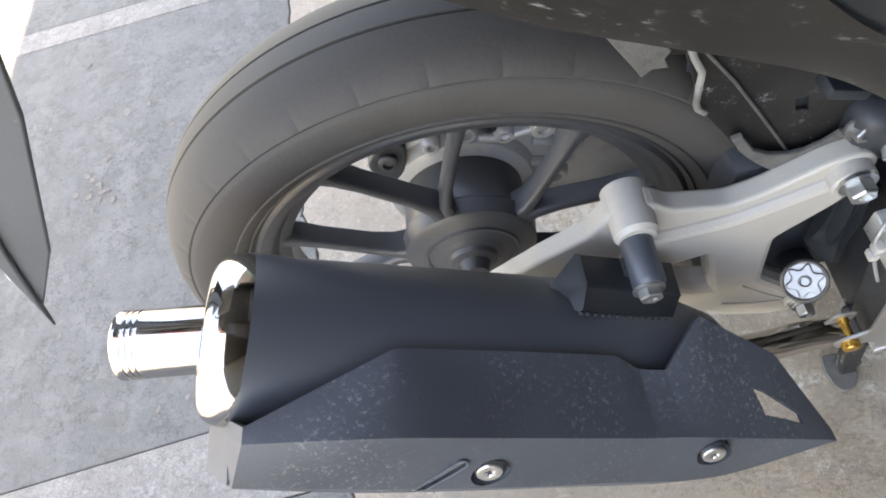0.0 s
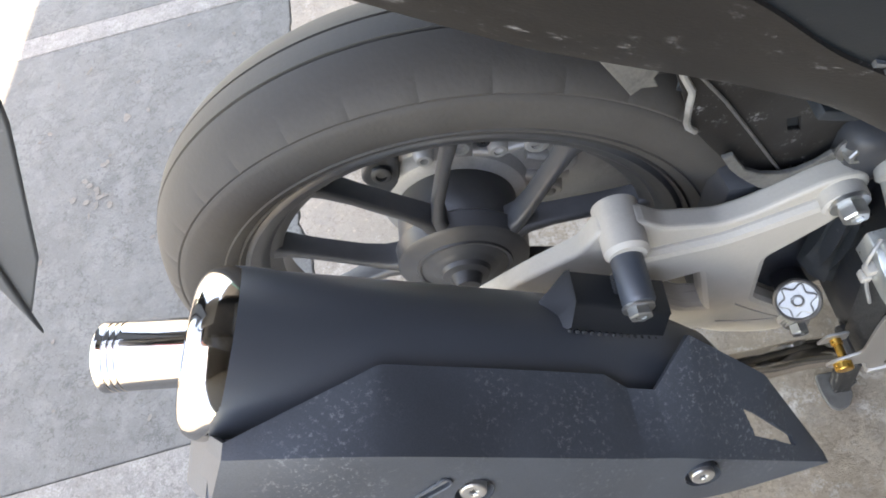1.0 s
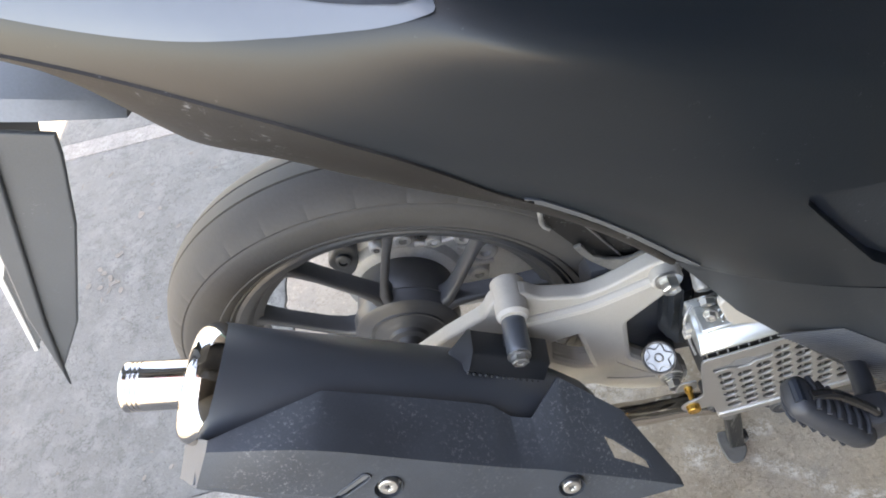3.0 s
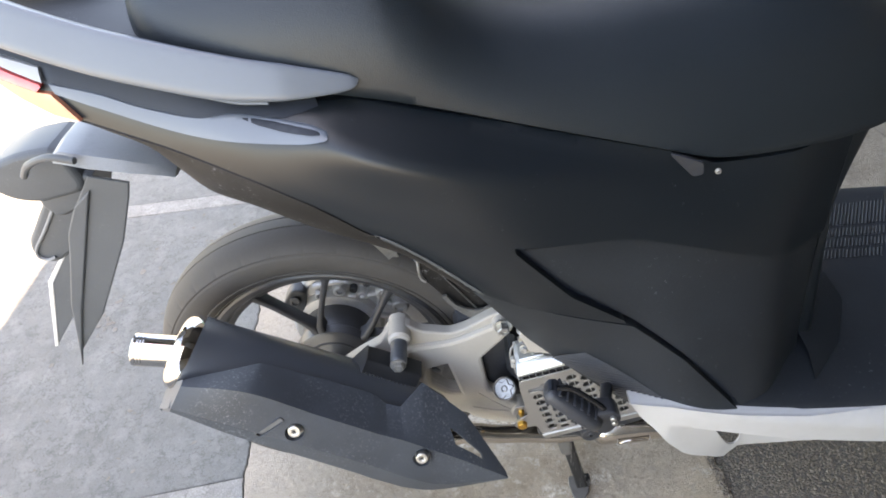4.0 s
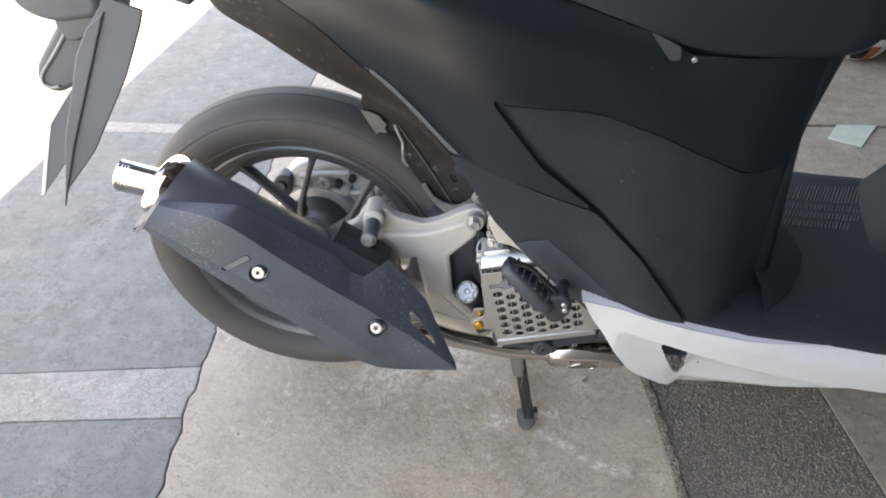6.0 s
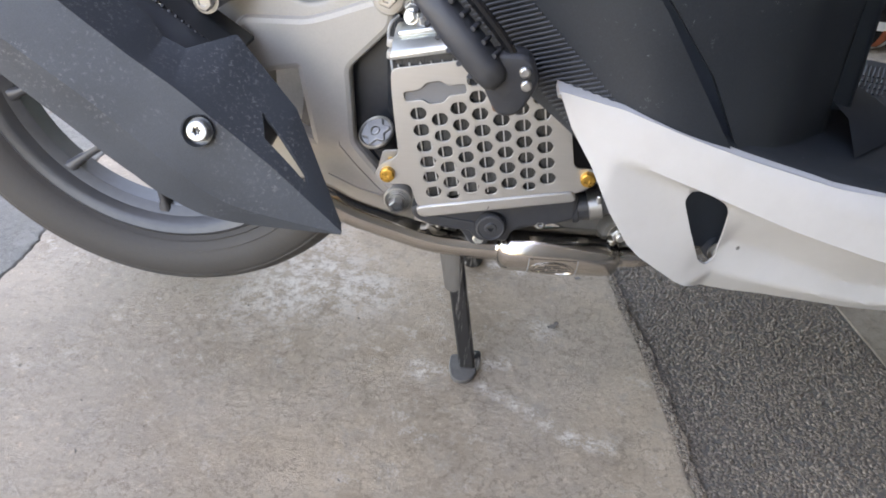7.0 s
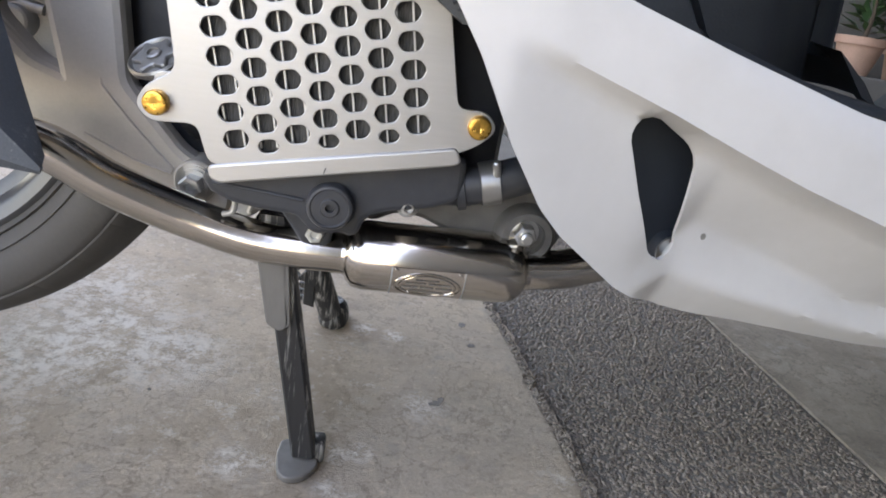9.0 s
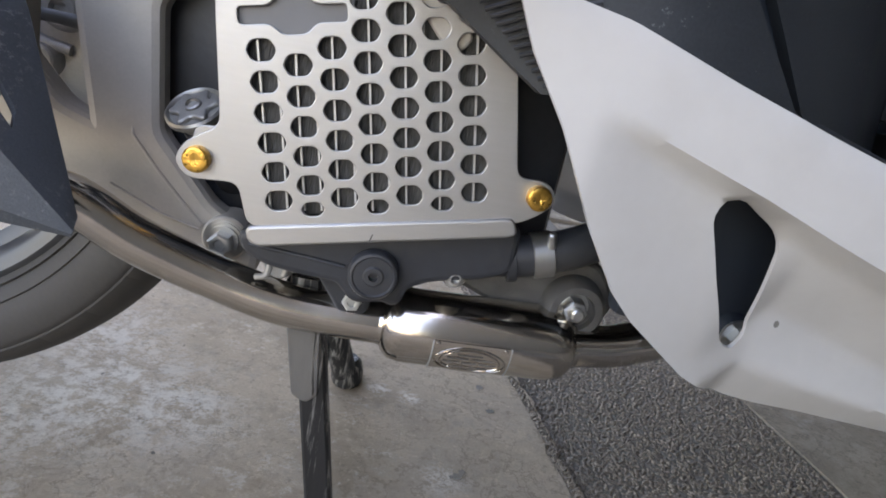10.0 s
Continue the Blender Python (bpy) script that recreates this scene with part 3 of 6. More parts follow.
def pebbles():
    r = np.random.RandomState(3)
    n, loose = 60000, 2200
    y = r.uniform(-0.62, 0.75, n)
    x = np.interp(y, STRIP_Y, STRIP_X) + r.uniform(-0.004, 0.996, n) * (0.893 - 0.085 * y - np.interp(y, STRIP_Y, STRIP_X))
    x[:loose] = np.interp(y[:loose], STRIP_Y, STRIP_X) - np.abs(r.normal(0, 0.006, loose))
    s = r.uniform(0.0011, 0.0027, n)
    base = np.array([(1, 0, 0), (0, 1, 0), (-1, 0, 0), (0, -1, 0), (0, 0, 1), (0.7, 0.7, 0.45), (-0.7, 0.7, 0.45), (-0.7, -0.7, 0.45), (0.7, -0.7, 0.45)])
    a = r.uniform(0, 6.28, n)
    ca, sa = np.cos(a), np.sin(a)
    sx, sy, sz = r.uniform(0.7, 1.35, n), r.uniform(0.6, 1.0, n), r.uniform(0.5, 0.9, n)
    v = base[None] * np.stack([s * sx, s * sy, s * sz], 1)[:, None]
    w = np.stack([v[..., 0] * ca[:, None] - v[..., 1] * sa[:, None] + x[:, None], v[..., 0] * sa[:, None] + v[..., 1] * ca[:, None] + y[:, None], v[..., 2] - np.where(np.arange(n) < loose, 0.0016, 0.0062)[:, None]], -1)
    tri = []
    for i in range(4):
        c, j = 5 + i, (i + 1) % 4
        tri += [(i, j, c), (c, j, 5 + j), (c, 5 + j, 4)]
    f = (np.array(tri)[None] + 9 * np.arange(n)[:, None, None]).reshape(-1, 3)
    me = bpy.data.meshes.new("pebbles")
    me.from_pydata(w.reshape(-1, 3).tolist(), [], f.tolist())
    m = bpy.data.materials.new("pebble_stone")
    m.use_nodes = True
    nn, ll = m.node_tree.nodes, m.node_tree.links
    geo, ramp = nn.new("ShaderNodeNewGeometry"), nn.new("ShaderNodeValToRGB")
    e = ramp.color_ramp.elements
    e[0].color, e[1].color = (0.102, 0.081, 0.062, 1), (0.285, 0.230, 0.176, 1)
    e.new(0.45).color = (0.150, 0.119, 0.090, 1)
    e.new(0.85).color = (0.218, 0.175, 0.132, 1)
    ll.new(geo.outputs["Random Per Island"], ramp.inputs[0])
    ll.new(ramp.outputs[0], nn["Principled BSDF"].inputs["Base Color"])
    nn["Principled BSDF"].inputs["Roughness"].default_value = 0.7
    me.materials.append(m)
    me.shade_smooth()
    ob = new("pebbles", me)
    return tagged(ob, "grey and brown pebbles set in the washed-out paving strip", "pebbles", kind="stuff")


pebbles()


def blobs(name, spots, material, label, z=0.0006):
    """Thin ragged patches: (x, y, length, width, turn)."""
    r, bm = random.Random(5), bmesh.new()
    for x, y, l, w, a in spots:
        z += 0.00002
        n, ring = 18, []
        for k in range(n):
            t = 2 * math.pi * k / n
            g = 1 + r.uniform(-0.28, 0.28)
            u, v = l * math.cos(t) * g, w * math.sin(t) * g
            ring.append(bm.verts.new((x + u * math.cos(a) - v * math.sin(a), y + u * math.sin(a) + v * math.cos(a), z)))
        bm.faces.new(ring)
    tagged(link_mesh(name, bm, material), label, "marks", kind="stuff")


sr = random.Random(11)
spots = [(0.473, -0.029, 0.006, 0.004, 0.3), (0.478, -0.022, 0.004, 0.003, 0.9), (0.513, 0.128, 0.006, 0.004, 1), (0.519, 0.083, 0.005, 0.004, 0.5)]
for k in range(24):
    spots.append((sr.uniform(-0.2, 0.56), sr.uniform(-0.45, 0.45), abs(sr.gauss(0, 0.0012)) + 0.0008, abs(sr.gauss(0, 0.0010)) + 0.0007, sr.uniform(0, 3)))
for k in range(70):
    spots.append((sr.uniform(-1.0, -0.3), sr.uniform(-0.02, 0.85), abs(sr.gauss(0, 0.004)) + 0.001, abs(sr.gauss(0, 0.003)) + 0.001, sr.uniform(0, 3)))
for k in range(14):
    spots.append((-0.69 + sr.gauss(0, 0.02), 0.438 + sr.gauss(0, 0.03), sr.uniform(0.003, 0.009), sr.uniform(0.002, 0.006), sr.uniform(0, 3)))
blobs("pit_marks", spots, PIT, "small dark pits and drips in the concrete")

# ---- the carport round it ----
# three walls out of view, added to hold back light and darken reflections
unseen_wall_left = tagged(link_mesh("unseen_wall_left", block((0.45, 3.0, 0), (4.5, 3.15, 2.9), 0), WALL), "plain unseen wall added to shape light and reflections", "wall", kind="structure")
unseen_wall_front = tagged(link_mesh("unseen_wall_front", block((4.5, -2.05, 0), (4.65, 3.15, 2.9), 0), WALL), "plain unseen wall added to shape light and reflections", "wall", kind="structure")
unseen_wall_right = tagged(link_mesh("unseen_wall_right", block((0.15, -2.05, 0), (4.5, -1.9, 2.9), 0), WALL), "plain unseen wall added to shape light and reflections", "wall", kind="structure")
# the notch in the roof's back edge is added to let sky onto the gate
ceiling = tagged(link_mesh("ceiling", plate([[(0.22, -2.9), (4.7, -2.9), (4.7, 3.2), (1.85, 3.2), (1.85, 2.2), (0.22, 2.2)]], 0.06, 0, Matrix.Translation((0, 0, 2.93))), ROOF), "grey sheet metal carport roof", "ceiling", kind="structure")

# ---- the scooter ----
scooter = thing("scooter", "matte black scooter with white lower trim, parked on its centre stand", "scooter")
AX = Vector((0, 0, 0.285))

# side shape: half width and height of five lines from seat edge to lower edge, at stations along the body
SECTIONS = [
    (-0.21, [(0.090, 0.885), (0.102, 0.865), (0.104, 0.845), (0.095, 0.825), (0.075, 0.81)]),
    (-0.17, [(0.106, 0.870), (0.122, 0.85), (0.124, 0.825), (0.115, 0.80), (0.095, 0.785)]),
    (-0.12, [(0.122, 0.855), (0.140, 0.83), (0.143, 0.795), (0.130, 0.765), (0.108, 0.742)]),
    (-0.02, [(0.140, 0.832), (0.166, 0.79), (0.172, 0.755), (0.160, 0.722), (0.138, 0.698)]),
    (0.08, [(0.155, 0.80), (0.192, 0.768), (0.200, 0.72), (0.186, 0.68), (0.157, 0.648)]),
    (0.18, [(0.160, 0.775), (0.203, 0.742), (0.214, 0.69), (0.203, 0.64), (0.165, 0.59)]),
    (0.28, [(0.163, 0.738), (0.203, 0.705), (0.220, 0.635), (0.205, 0.55), (0.165, 0.45)]),
    (0.38, [(0.165, 0.703), (0.196, 0.66), (0.211, 0.57), (0.208, 0.47), (0.190, 0.34)]),
    (0.48, [(0.163, 0.66), (0.186, 0.605), (0.200, 0.52), (0.218, 0.43), (0.236, 0.32)]),
    (0.56, [(0.150, 0.655), (0.160, 0.59), (0.170, 0.52), (0.190, 0.44), (0.222, 0.32)]),
    (0.62, [(0.124, 0.655), (0.126, 0.59), (0.128, 0.52), (0.138, 0.43), (0.160, 0.32)]),
    (0.68, [(0.090, 0.655), (0.086, 0.59), (0.088, 0.52), (0.090, 0.43), (0.095, 0.32)]),
]


def side_table():
    xs = np.linspace(SECTIONS[0][0], SECTIONS[-1][0], 60)
    lines = []
    for k in range(5):
        pts = curve_pts([(x, s[k][0], s[k][1]) for x, s in SECTIONS], 161)
        lines.append((np.interp(xs, [p[0] for p in pts], [p[1] for p in pts]), np.interp(xs, [p[0] for p in pts], [p[2] for p in pts])))
    table = []
    for i in range(len(xs)):
        c = curve_pts([(lines[k][0][i], lines[k][1][i], 0) for k in range(5)], 33)[::-1]
        table.append((np.array([p[1] for p in c]), np.array([p[0] for p in c])))
    return xs, table


SIDE_X, SIDE_T = side_table()


RIDGE = curve_pts([(-0.25, 0.906, 0), (-0.07, 0.842, 0), (0.11, 0.776, 0), (0.167, 0.7495, 0), (0.249, 0.717, 0), (0.40, 0.657, 0), (0.55, 0.597, 0), (0.70, 0.535, 0)], 80)


def ridge_z(x):
    """Height of the crisp ridge along the side cover, below the seat."""
    return float(np.interp(x, [p.x for p in RIDGE], [p.y for p in RIDGE]))


def ease(t):
    t = min(1.0, max(0.0, t))
    return t * t * (3 - 2 * t)


def side(x, z):
    """Half width of the body at (x, z)."""
    t = np.clip((x - SIDE_X[0]) / (SIDE_X[1] - SIDE_X[0]), 0, len(SIDE_X) - 1.001)
    i = int(t)
    a, b = (float(np.interp(z, *SIDE_T[k])) for k in (i, i + 1))
    d, fade = z - ridge_z(x), ease((x - 0.06) / 0.08) * (1 - ease((x - 0.15) / 0.26))
    return a + (b - a) * (t - i) + 0.013 * fade * max(0.0, 1 - (d / 0.028 if d > 0 else -d / 0.05)) ** (1 if d > 0 else 2)


def both_sides(name, outline, material, off=0.0, cell=0.009, thick=0.012, label="", holes=(), height=None, warp=None):
    f = height or side
    for k in range(2):
        bm = sheet(outline, holes, lambda x, z: f(x, z) + off, cell, thick, warp=warp)
        if k:
            bm.transform(Matrix.Diagonal((1, -1, 1, 1)))
        part(name, bm, material, scooter, label, sharp=50)


both_sides("side_cover", [(-0.184, 0.876), (-0.15, 0.872), (-0.08, 0.852), (-0.02, 0.838), (0.08, 0.797), (0.16, 0.78), (0.29, 0.737), (0.434, 0.686), (0.48, 0.664), (0.56, 0.655),
                          (0.64, 0.655), (0.652, 0.64), (0.643, 0.512), (0.604, 0.518), (0.572, 0.527), (0.52, 0.556), (0.458, 0.589), (0.397, 0.615), (0.368, 0.622), (0.274, 0.638), (0.333, 0.557), (0.398, 0.501),
                          (0.327, 0.527), (0.238, 0.5555), (0.232, 0.560), (0.2, 0.602), (0.165, 0.645), (0.14, 0.668), (0.12, 0.689), (0.1, 0.706), (0.08, 0.719), (0.06, 0.731), (0.038, 0.742), (0.017, 0.752), (-0.008, 0.763), (-0.033, 0.773), (-0.07, 0.787), (-0.088, 0.7945), (-0.112, 0.8015), (-0.138, 0.8175), (-0.166, 0.845), (-0.180, 0.863)], BLACK,
           label="matte black upper side cover", cell=0.0075, warp=ridge_z)
CREASE = [(-0.104, 0.7985), (-0.088, 0.7935), (-0.07, 0.787), (-0.033, 0.773), (-0.008, 0.763), (0.017, 0.752), (0.038, 0.742), (0.06, 0.731), (0.08, 0.719), (0.1, 0.706), (0.12, 0.689), (0.14, 0.668), (0.165, 0.645), (0.2, 0.602), (0.232, 0.560)]
HEM = [(-0.100, 0.790), (-0.088, 0.779), (-0.075, 0.768), (-0.058, 0.755), (-0.045, 0.736), (-0.021, 0.704), (-0.006, 0.690), (0.025, 0.671), (0.052, 0.652), (0.08, 0.633), (0.112, 0.616), (0.147, 0.600), (0.175, 0.589), (0.203, 0.572), (0.226, 0.556)]
HEM_W = [0.112, 0.117, 0.122, 0.128, 0.132, 0.137, 0.139, 0.140, 0.141, 0.142, 0.144, 0.148, 0.156, 0.168, 0.178]
for s in (-1, 1):  # the part that turns under, from the crease to the hem
    top, low = curve_pts([(x, side(x, z) + 0.0014, z) for x, z in CREASE], 90), curve_pts([(x, w, z) for (x, z), w in zip(HEM, HEM_W)], 90)
    strip = []
    for a, b in zip(top, low):
        ring = [a + Vector((0, -0.006, 0.004))] + [a.lerp(b, t) + Vector((0, 0.004, -0.002)) * 4 * t * (1 - t) for t in (0, 0.04, 0.25, 0.5, 0.75, 0.94, 1.0)] + [b + Vector((0, -0.003, 0.0015)), b + Vector((0, -0.014, 0.004))]
        strip.append([Vector((p.x, s * p.y, p.z)) for p in ring])
    part("cover_hem", skin(strip, closed=False, caps=False), HEM_BLACK, scooter, "dusty hem of the side cover, turned under", sharp=40)
PANEL = [(0.2755, 0.634), (0.368, 0.6205), (0.397, 0.6135), (0.458, 0.5875), (0.52, 0.5545), (0.572, 0.5255), (0.604, 0.5165), (0.643, 0.5105), (0.645, 0.43), (0.645, 0.322), (0.60, 0.328), (0.53, 0.3455),
         (0.4605, 0.437), (0.3995, 0.5), (0.3345, 0.556)]
# dark sheet behind the panel, coloured as the shade in the gap
both_sides("panel_backing", [(0.268, 0.642)] + PANEL[1:], RECESS_SHADE, -0.011)
both_sides("side_panel", [(0.289, 0.627), (0.368, 0.6165), (0.397, 0.6095), (0.458, 0.5835), (0.52, 0.5505), (0.572, 0.5215), (0.604, 0.5125), (0.643, 0.5065), (0.645, 0.43), (0.645, 0.322), (0.60, 0.328), (0.5335, 0.3455), (0.504, 0.394),
                          (0.4655, 0.4375), (0.4045, 0.5), (0.3395, 0.558), (0.312, 0.592)], BLACK_LOW, 0.0, label="scuffed dark grey textured side panel",
           height=lambda x, z: side(x, z) - 0.003 - 0.006 * min(1.0, max(0.0, (z - 0.43) / 0.12)))
both_sides("edge_band", [(0.146, 0.664), (0.158, 0.660), (0.176, 0.643), (0.200, 0.615), (0.225, 0.583), (0.244, 0.562), (0.234, 0.5605), (0.2, 0.6025), (0.165, 0.6455)], FENDER, 0.0012, 0.004, 0.006, "greyer band along the cover edge")
both_sides("lower_cover", [(0.227, 0.5645), (0.327, 0.5255), (0.3987, 0.4988), (0.4600, 0.4363), (0.5290, 0.3450), (0.47, 0.350), (0.424, 0.335), (0.376, 0.366), (0.331, 0.408), (0.288, 0.454), (0.264, 0.497)],
           BLACK_LOW, 0.0, label="dusty black lower rear cover")


def wrap(zs, xf, wf, n=17):
    """Rings at heights zs that bulge to x = xf(z) from the half width wf(z)."""
    rings = []
    for z in zs:
        x1, w = xf(z), wf(z)
        rings.append([Vector((x1[0] + (x1[1] - x1[0]) * math.cos(a) ** 0.7, w * math.sin(a), z)) for a in np.linspace(-math.pi / 2, math.pi / 2, n)])
    return rings


part("front_cover", skin(wrap(np.linspace(0.35, 0.67, 14), lambda z: (0.64, float(np.interp(z, [0.33, 0.42, 0.55, 0.62, 0.67], [0.685, 0.68, 0.66, 0.68, 0.695]))),
                              lambda z: side(0.642, z)), closed=False), BLACK, scooter, "matte black cover below the nose of the seat")
part("tail_cover", skin(wrap(np.linspace(0.850, 0.885, 5), lambda z: (-0.176, -0.181 - 0.2 * (z - 0.85)), lambda z: side(-0.178, z) - 0.004), closed=False), BLACK, scooter)
part("seat_box", block((0.10, -0.125, 0.66), (0.60, 0.125, 0.74), 0.02), ENGINE, scooter)
part("tail_underside", skin([[Vector((x, (side(x, z) - 0.006) * t, z + 0.01 * (1 - t * t))) for t in np.linspace(-1, 1, 7)] for x, z in ((-0.172, 0.853), (-0.13, 0.816), (-0.08, 0.795), (-0.015, 0.755), (0.06, 0.712), (0.14, 0.660))], closed=False, caps=False), ENGINE, scooter)


def seat():
    # x, half width, edge height, crown height
    key = [(-0.045, 0.06, 0.86, 0.875), (-0.02, 0.125, 0.845, 0.895), (0.06, 0.152, 0.812, 0.895), (0.13, 0.160, 0.792, 0.893), (0.185, 0.163, 0.777, 0.884), (0.215, 0.164, 0.767, 0.866), (0.255, 0.165, 0.753, 0.832),
           (0.33, 0.167, 0.726, 0.806), (0.42, 0.168, 0.694, 0.797), (0.48, 0.165, 0.672, 0.793), (0.55, 0.152, 0.660, 0.790), (0.62, 0.135, 0.655, 0.778), (0.67, 0.118, 0.655, 0.758), (0.70, 0.098, 0.662, 0.735), (0.715, 0.07, 0.675, 0.718), (0.72, 0.04, 0.685, 0.70)]
    a, b = curve_pts([(k[0], k[1], k[2]) for k in key], 60), curve_pts([(k[0], k[3], 0) for k in key], 60)
    rings = []
    for p, q in zip(a, b):
        x, w, ze, zc = p[0], max(p[1], 0.012), p[2], max(q[1], p[2] + 0.006)
        ring, flat = [], float(np.interp(x, [0.19, 0.28], [6.5, 3.2]))
        for s in np.linspace(-1, 1, 33):
            y = math.copysign(abs(math.sin(s * math.pi / 2)) ** 0.75, s)
            z = ze + (zc - ze) * (1 - abs(y) ** flat) ** 0.62
            ring.append(Vector((x, y * w, z)))
        ring += [Vector((x, w * 0.93, ze - 0.008)), Vector((x, 0, ze - 0.012)), Vector((x, -w * 0.93, ze - 0.008))]
        rings.append(ring)
    return skin(rings)


part("seat", seat(), SEAT, scooter, "black grained vinyl seat with a raised pillion step", sharp=60)


def swept(path, half_h, half_t, lean, n=40, seg=16, p=0.7):
    """A bar with a flattened round section: half_h up, half_t across, leaning out by lean."""
    pts = curve_pts(path, n)
    hs, ts = (np.interp(np.linspace(0, 1, n), np.linspace(0, 1, len(v)), v) for v in (half_h, half_t))
    rings = []
    for i, at in enumerate(pts):
        d = (pts[min(i + 1, n - 1)] - pts[max(i - 1, 0)]).normalized()
        out = d.cross(Vector((0, 0, 1))).normalized()
        up = out.cross(d).normalized()
        o2, u2 = out * math.cos(lean) + up * math.sin(lean), up * math.cos(lean) - out * math.sin(lean)
        ring = []
        for k in range(seg):
            a = 2 * math.pi * k / seg
            c, s = math.cos(a), math.sin(a)
            ring.append(at + o2 * ts[i] * math.copysign(abs(c) ** p, c) + u2 * hs[i] * math.copysign(abs(s) ** p, s))
        rings.append(ring)
    return skin(rings)


for k in range(2):
    bm = swept([(0.162, -0.160, 0.7985), (0.150, -0.163, 0.7990), (0.10, -0.1665, 0.8085), (0.05, -0.1660, 0.8205), (-0.01, -0.1605, 0.8405), (-0.06, -0.153, 0.8585), (-0.12, -0.1415, 0.8850), (-0.165, -0.122, 0.9070), (-0.205, -0.088, 0.922), (-0.225, 0.0, 0.932)],
               [0.0015, 0.0075, 0.0155, 0.0188, 0.0192, 0.0190, 0.0185, 0.0185, 0.021, 0.023], [0.002, 0.005, 0.0085, 0.0095, 0.010, 0.010, 0.010, 0.011, 0.014, 0.016], -0.42, 60, 40, 0.36)
    if k:
        bm.transform(Matrix.Diagonal((1, -1, 1, 1)))
    rail = part("grab_rail", bm, GLOSSY_GREY, scooter, "satin grey grab rail beside the pillion seat", sharp=38)
    s = 1 if k else -1
    part("rail_edge", tube([(x, s * y, z) for x, y, z in ((0.085, 0.174, 0.7955), (0.052, 0.1735, 0.8020), (-0.003, 0.167, 0.8220), (-0.058, 0.159, 0.8415), (-0.10, 0.149, 0.858), (-0.155, 0.129, 0.883))], 0.0016, 8, 40), GLOSSY_GREY, rail)
tilt = Matrix.Translation((-0.15, 0, 0.893)) @ Matrix.Rotation(radians(22), 4, "Y")
part("rail_tongue", plate([rounded([(-0.075, -0.055), (-0.035, -0.034), (0.045, -0.024), (0.062, -0.012), (0.062, 0.012), (0.045, 0.024), (-0.035, 0.034), (-0.075, 0.055)], 0.008),
                           rounded([(0.012, -0.009), (0.046, -0.009), (0.046, 0.009), (0.012, 0.009)], 0.008)], 0.016, 0.004, tilt), GLOSSY_GREY, scooter, "satin grey tongue of the grab rail with an oblong hole", sharp=38)
smooth_loop = lambda pts, n=60: [(p[0], p[1]) for p in curve_pts([(x, z, 0) for x, z in pts], n)]
both_sides("rail_base", smooth_loop([(-0.106, 0.8285), (-0.064, 0.816), (-0.027, 0.8020), (0.018, 0.7910), (0.050, 0.7905), (0.085, 0.7840), (0.117, 0.7770), (0.1345, 0.7700)]) + smooth_loop([(0.131, 0.7680), (0.109, 0.7668), (0.071, 0.7695), (0.026, 0.7755), (-0.016, 0.7865), (-0.066, 0.8055), (-0.103, 0.8205)]), GLOSSY_GREY, 0.003, 0.0028, 0.008, "satin grey fin under the grab rail")
# dark sheet laid on the fin: a hollow's shade as colour, without depth
both_sides("fin_shade", smooth_loop([(0.058, 0.7880), (0.084, 0.7833), (0.117, 0.7758), (0.128, 0.7718)], 24) + smooth_loop([(0.118, 0.7726), (0.096, 0.7760), (0.073, 0.7820)], 18), RECESS_SHADE, 0.0042, 0.0024, 0.006)
both_sides("tail_lamp", [(-0.192, 0.881), (-0.181, 0.884), (-0.169, 0.853), (-0.151, 0.8465), (-0.111, 0.829), (-0.118, 0.8245), (-0.142, 0.8335), (-0.158, 0.8395), (-0.176, 0.850)], RED, 0.006, 0.002, 0.01, "red tail lamp lens")
both_sides("turn_signal", [(-0.170, 0.8475), (-0.156, 0.8385), (-0.1405, 0.8325), (-0.117, 0.8235), (-0.106, 0.8215), (-0.098, 0.811), (-0.088, 0.7965), (-0.112, 0.803), (-0.138, 0.8195)], ORANGE, 0.0055, 0.002, 0.01, "amber turn signal lens")
both_sides("lamp_lens", [(-0.1785, 0.879), (-0.1665, 0.871), (-0.155, 0.856), (-0.112, 0.8415), (-0.111, 0.8305), (-0.149, 0.8475), (-0.166, 0.8545)], CLEAR, 0.0045, 0.002, 0.008, "clear lamp lens")
# dark sheet laid on the cover, painted as the shade under the rail
both_sides("tail_shade", [(-0.155, 0.874), (-0.03, 0.850), (0.06, 0.820), (0.12, 0.795), (0.125, 0.785), (0.095, 0.7835), (0.051, 0.7885), (0.018, 0.7895), (-0.043, 0.807), (-0.103, 0.828), (-0.103, 0.840), (-0.149, 0.856)], RECESS_SHADE, 0.0015, 0.003, 0.006, "dark sheet standing for the shaded recess under the grab rail")
part("tail_deck", skin([[Vector((x, w * t, z + 0.012 * (1 - t * t))) for t in np.linspace(-1, 1, 9)] for x, w, z in ((-0.20, 0.095, 0.872), (-0.12, 0.125, 0.858), (-0.05, 0.140, 0.846), (0.02, 0.145, 0.835))], closed=False, caps=False), BLACK_LOW, scooter, "dark deck between the grab rails")
part("seat_catch", plate([rounded([(0.432, 0.690), (0.462, 0.676), (0.464, 0.664), (0.455, 0.663)], 0.003)], 0.004, 0.001, Matrix.Translation((0, -0.176, 0)) @ SIDE), ENGINE, scooter, "small worn catch at the seat edge")
part("screw", round_bolt((0.478, -0.176, 0.664), (0, -1, 0), 0.003, 0.003), CAST_DIRTY, scooter)

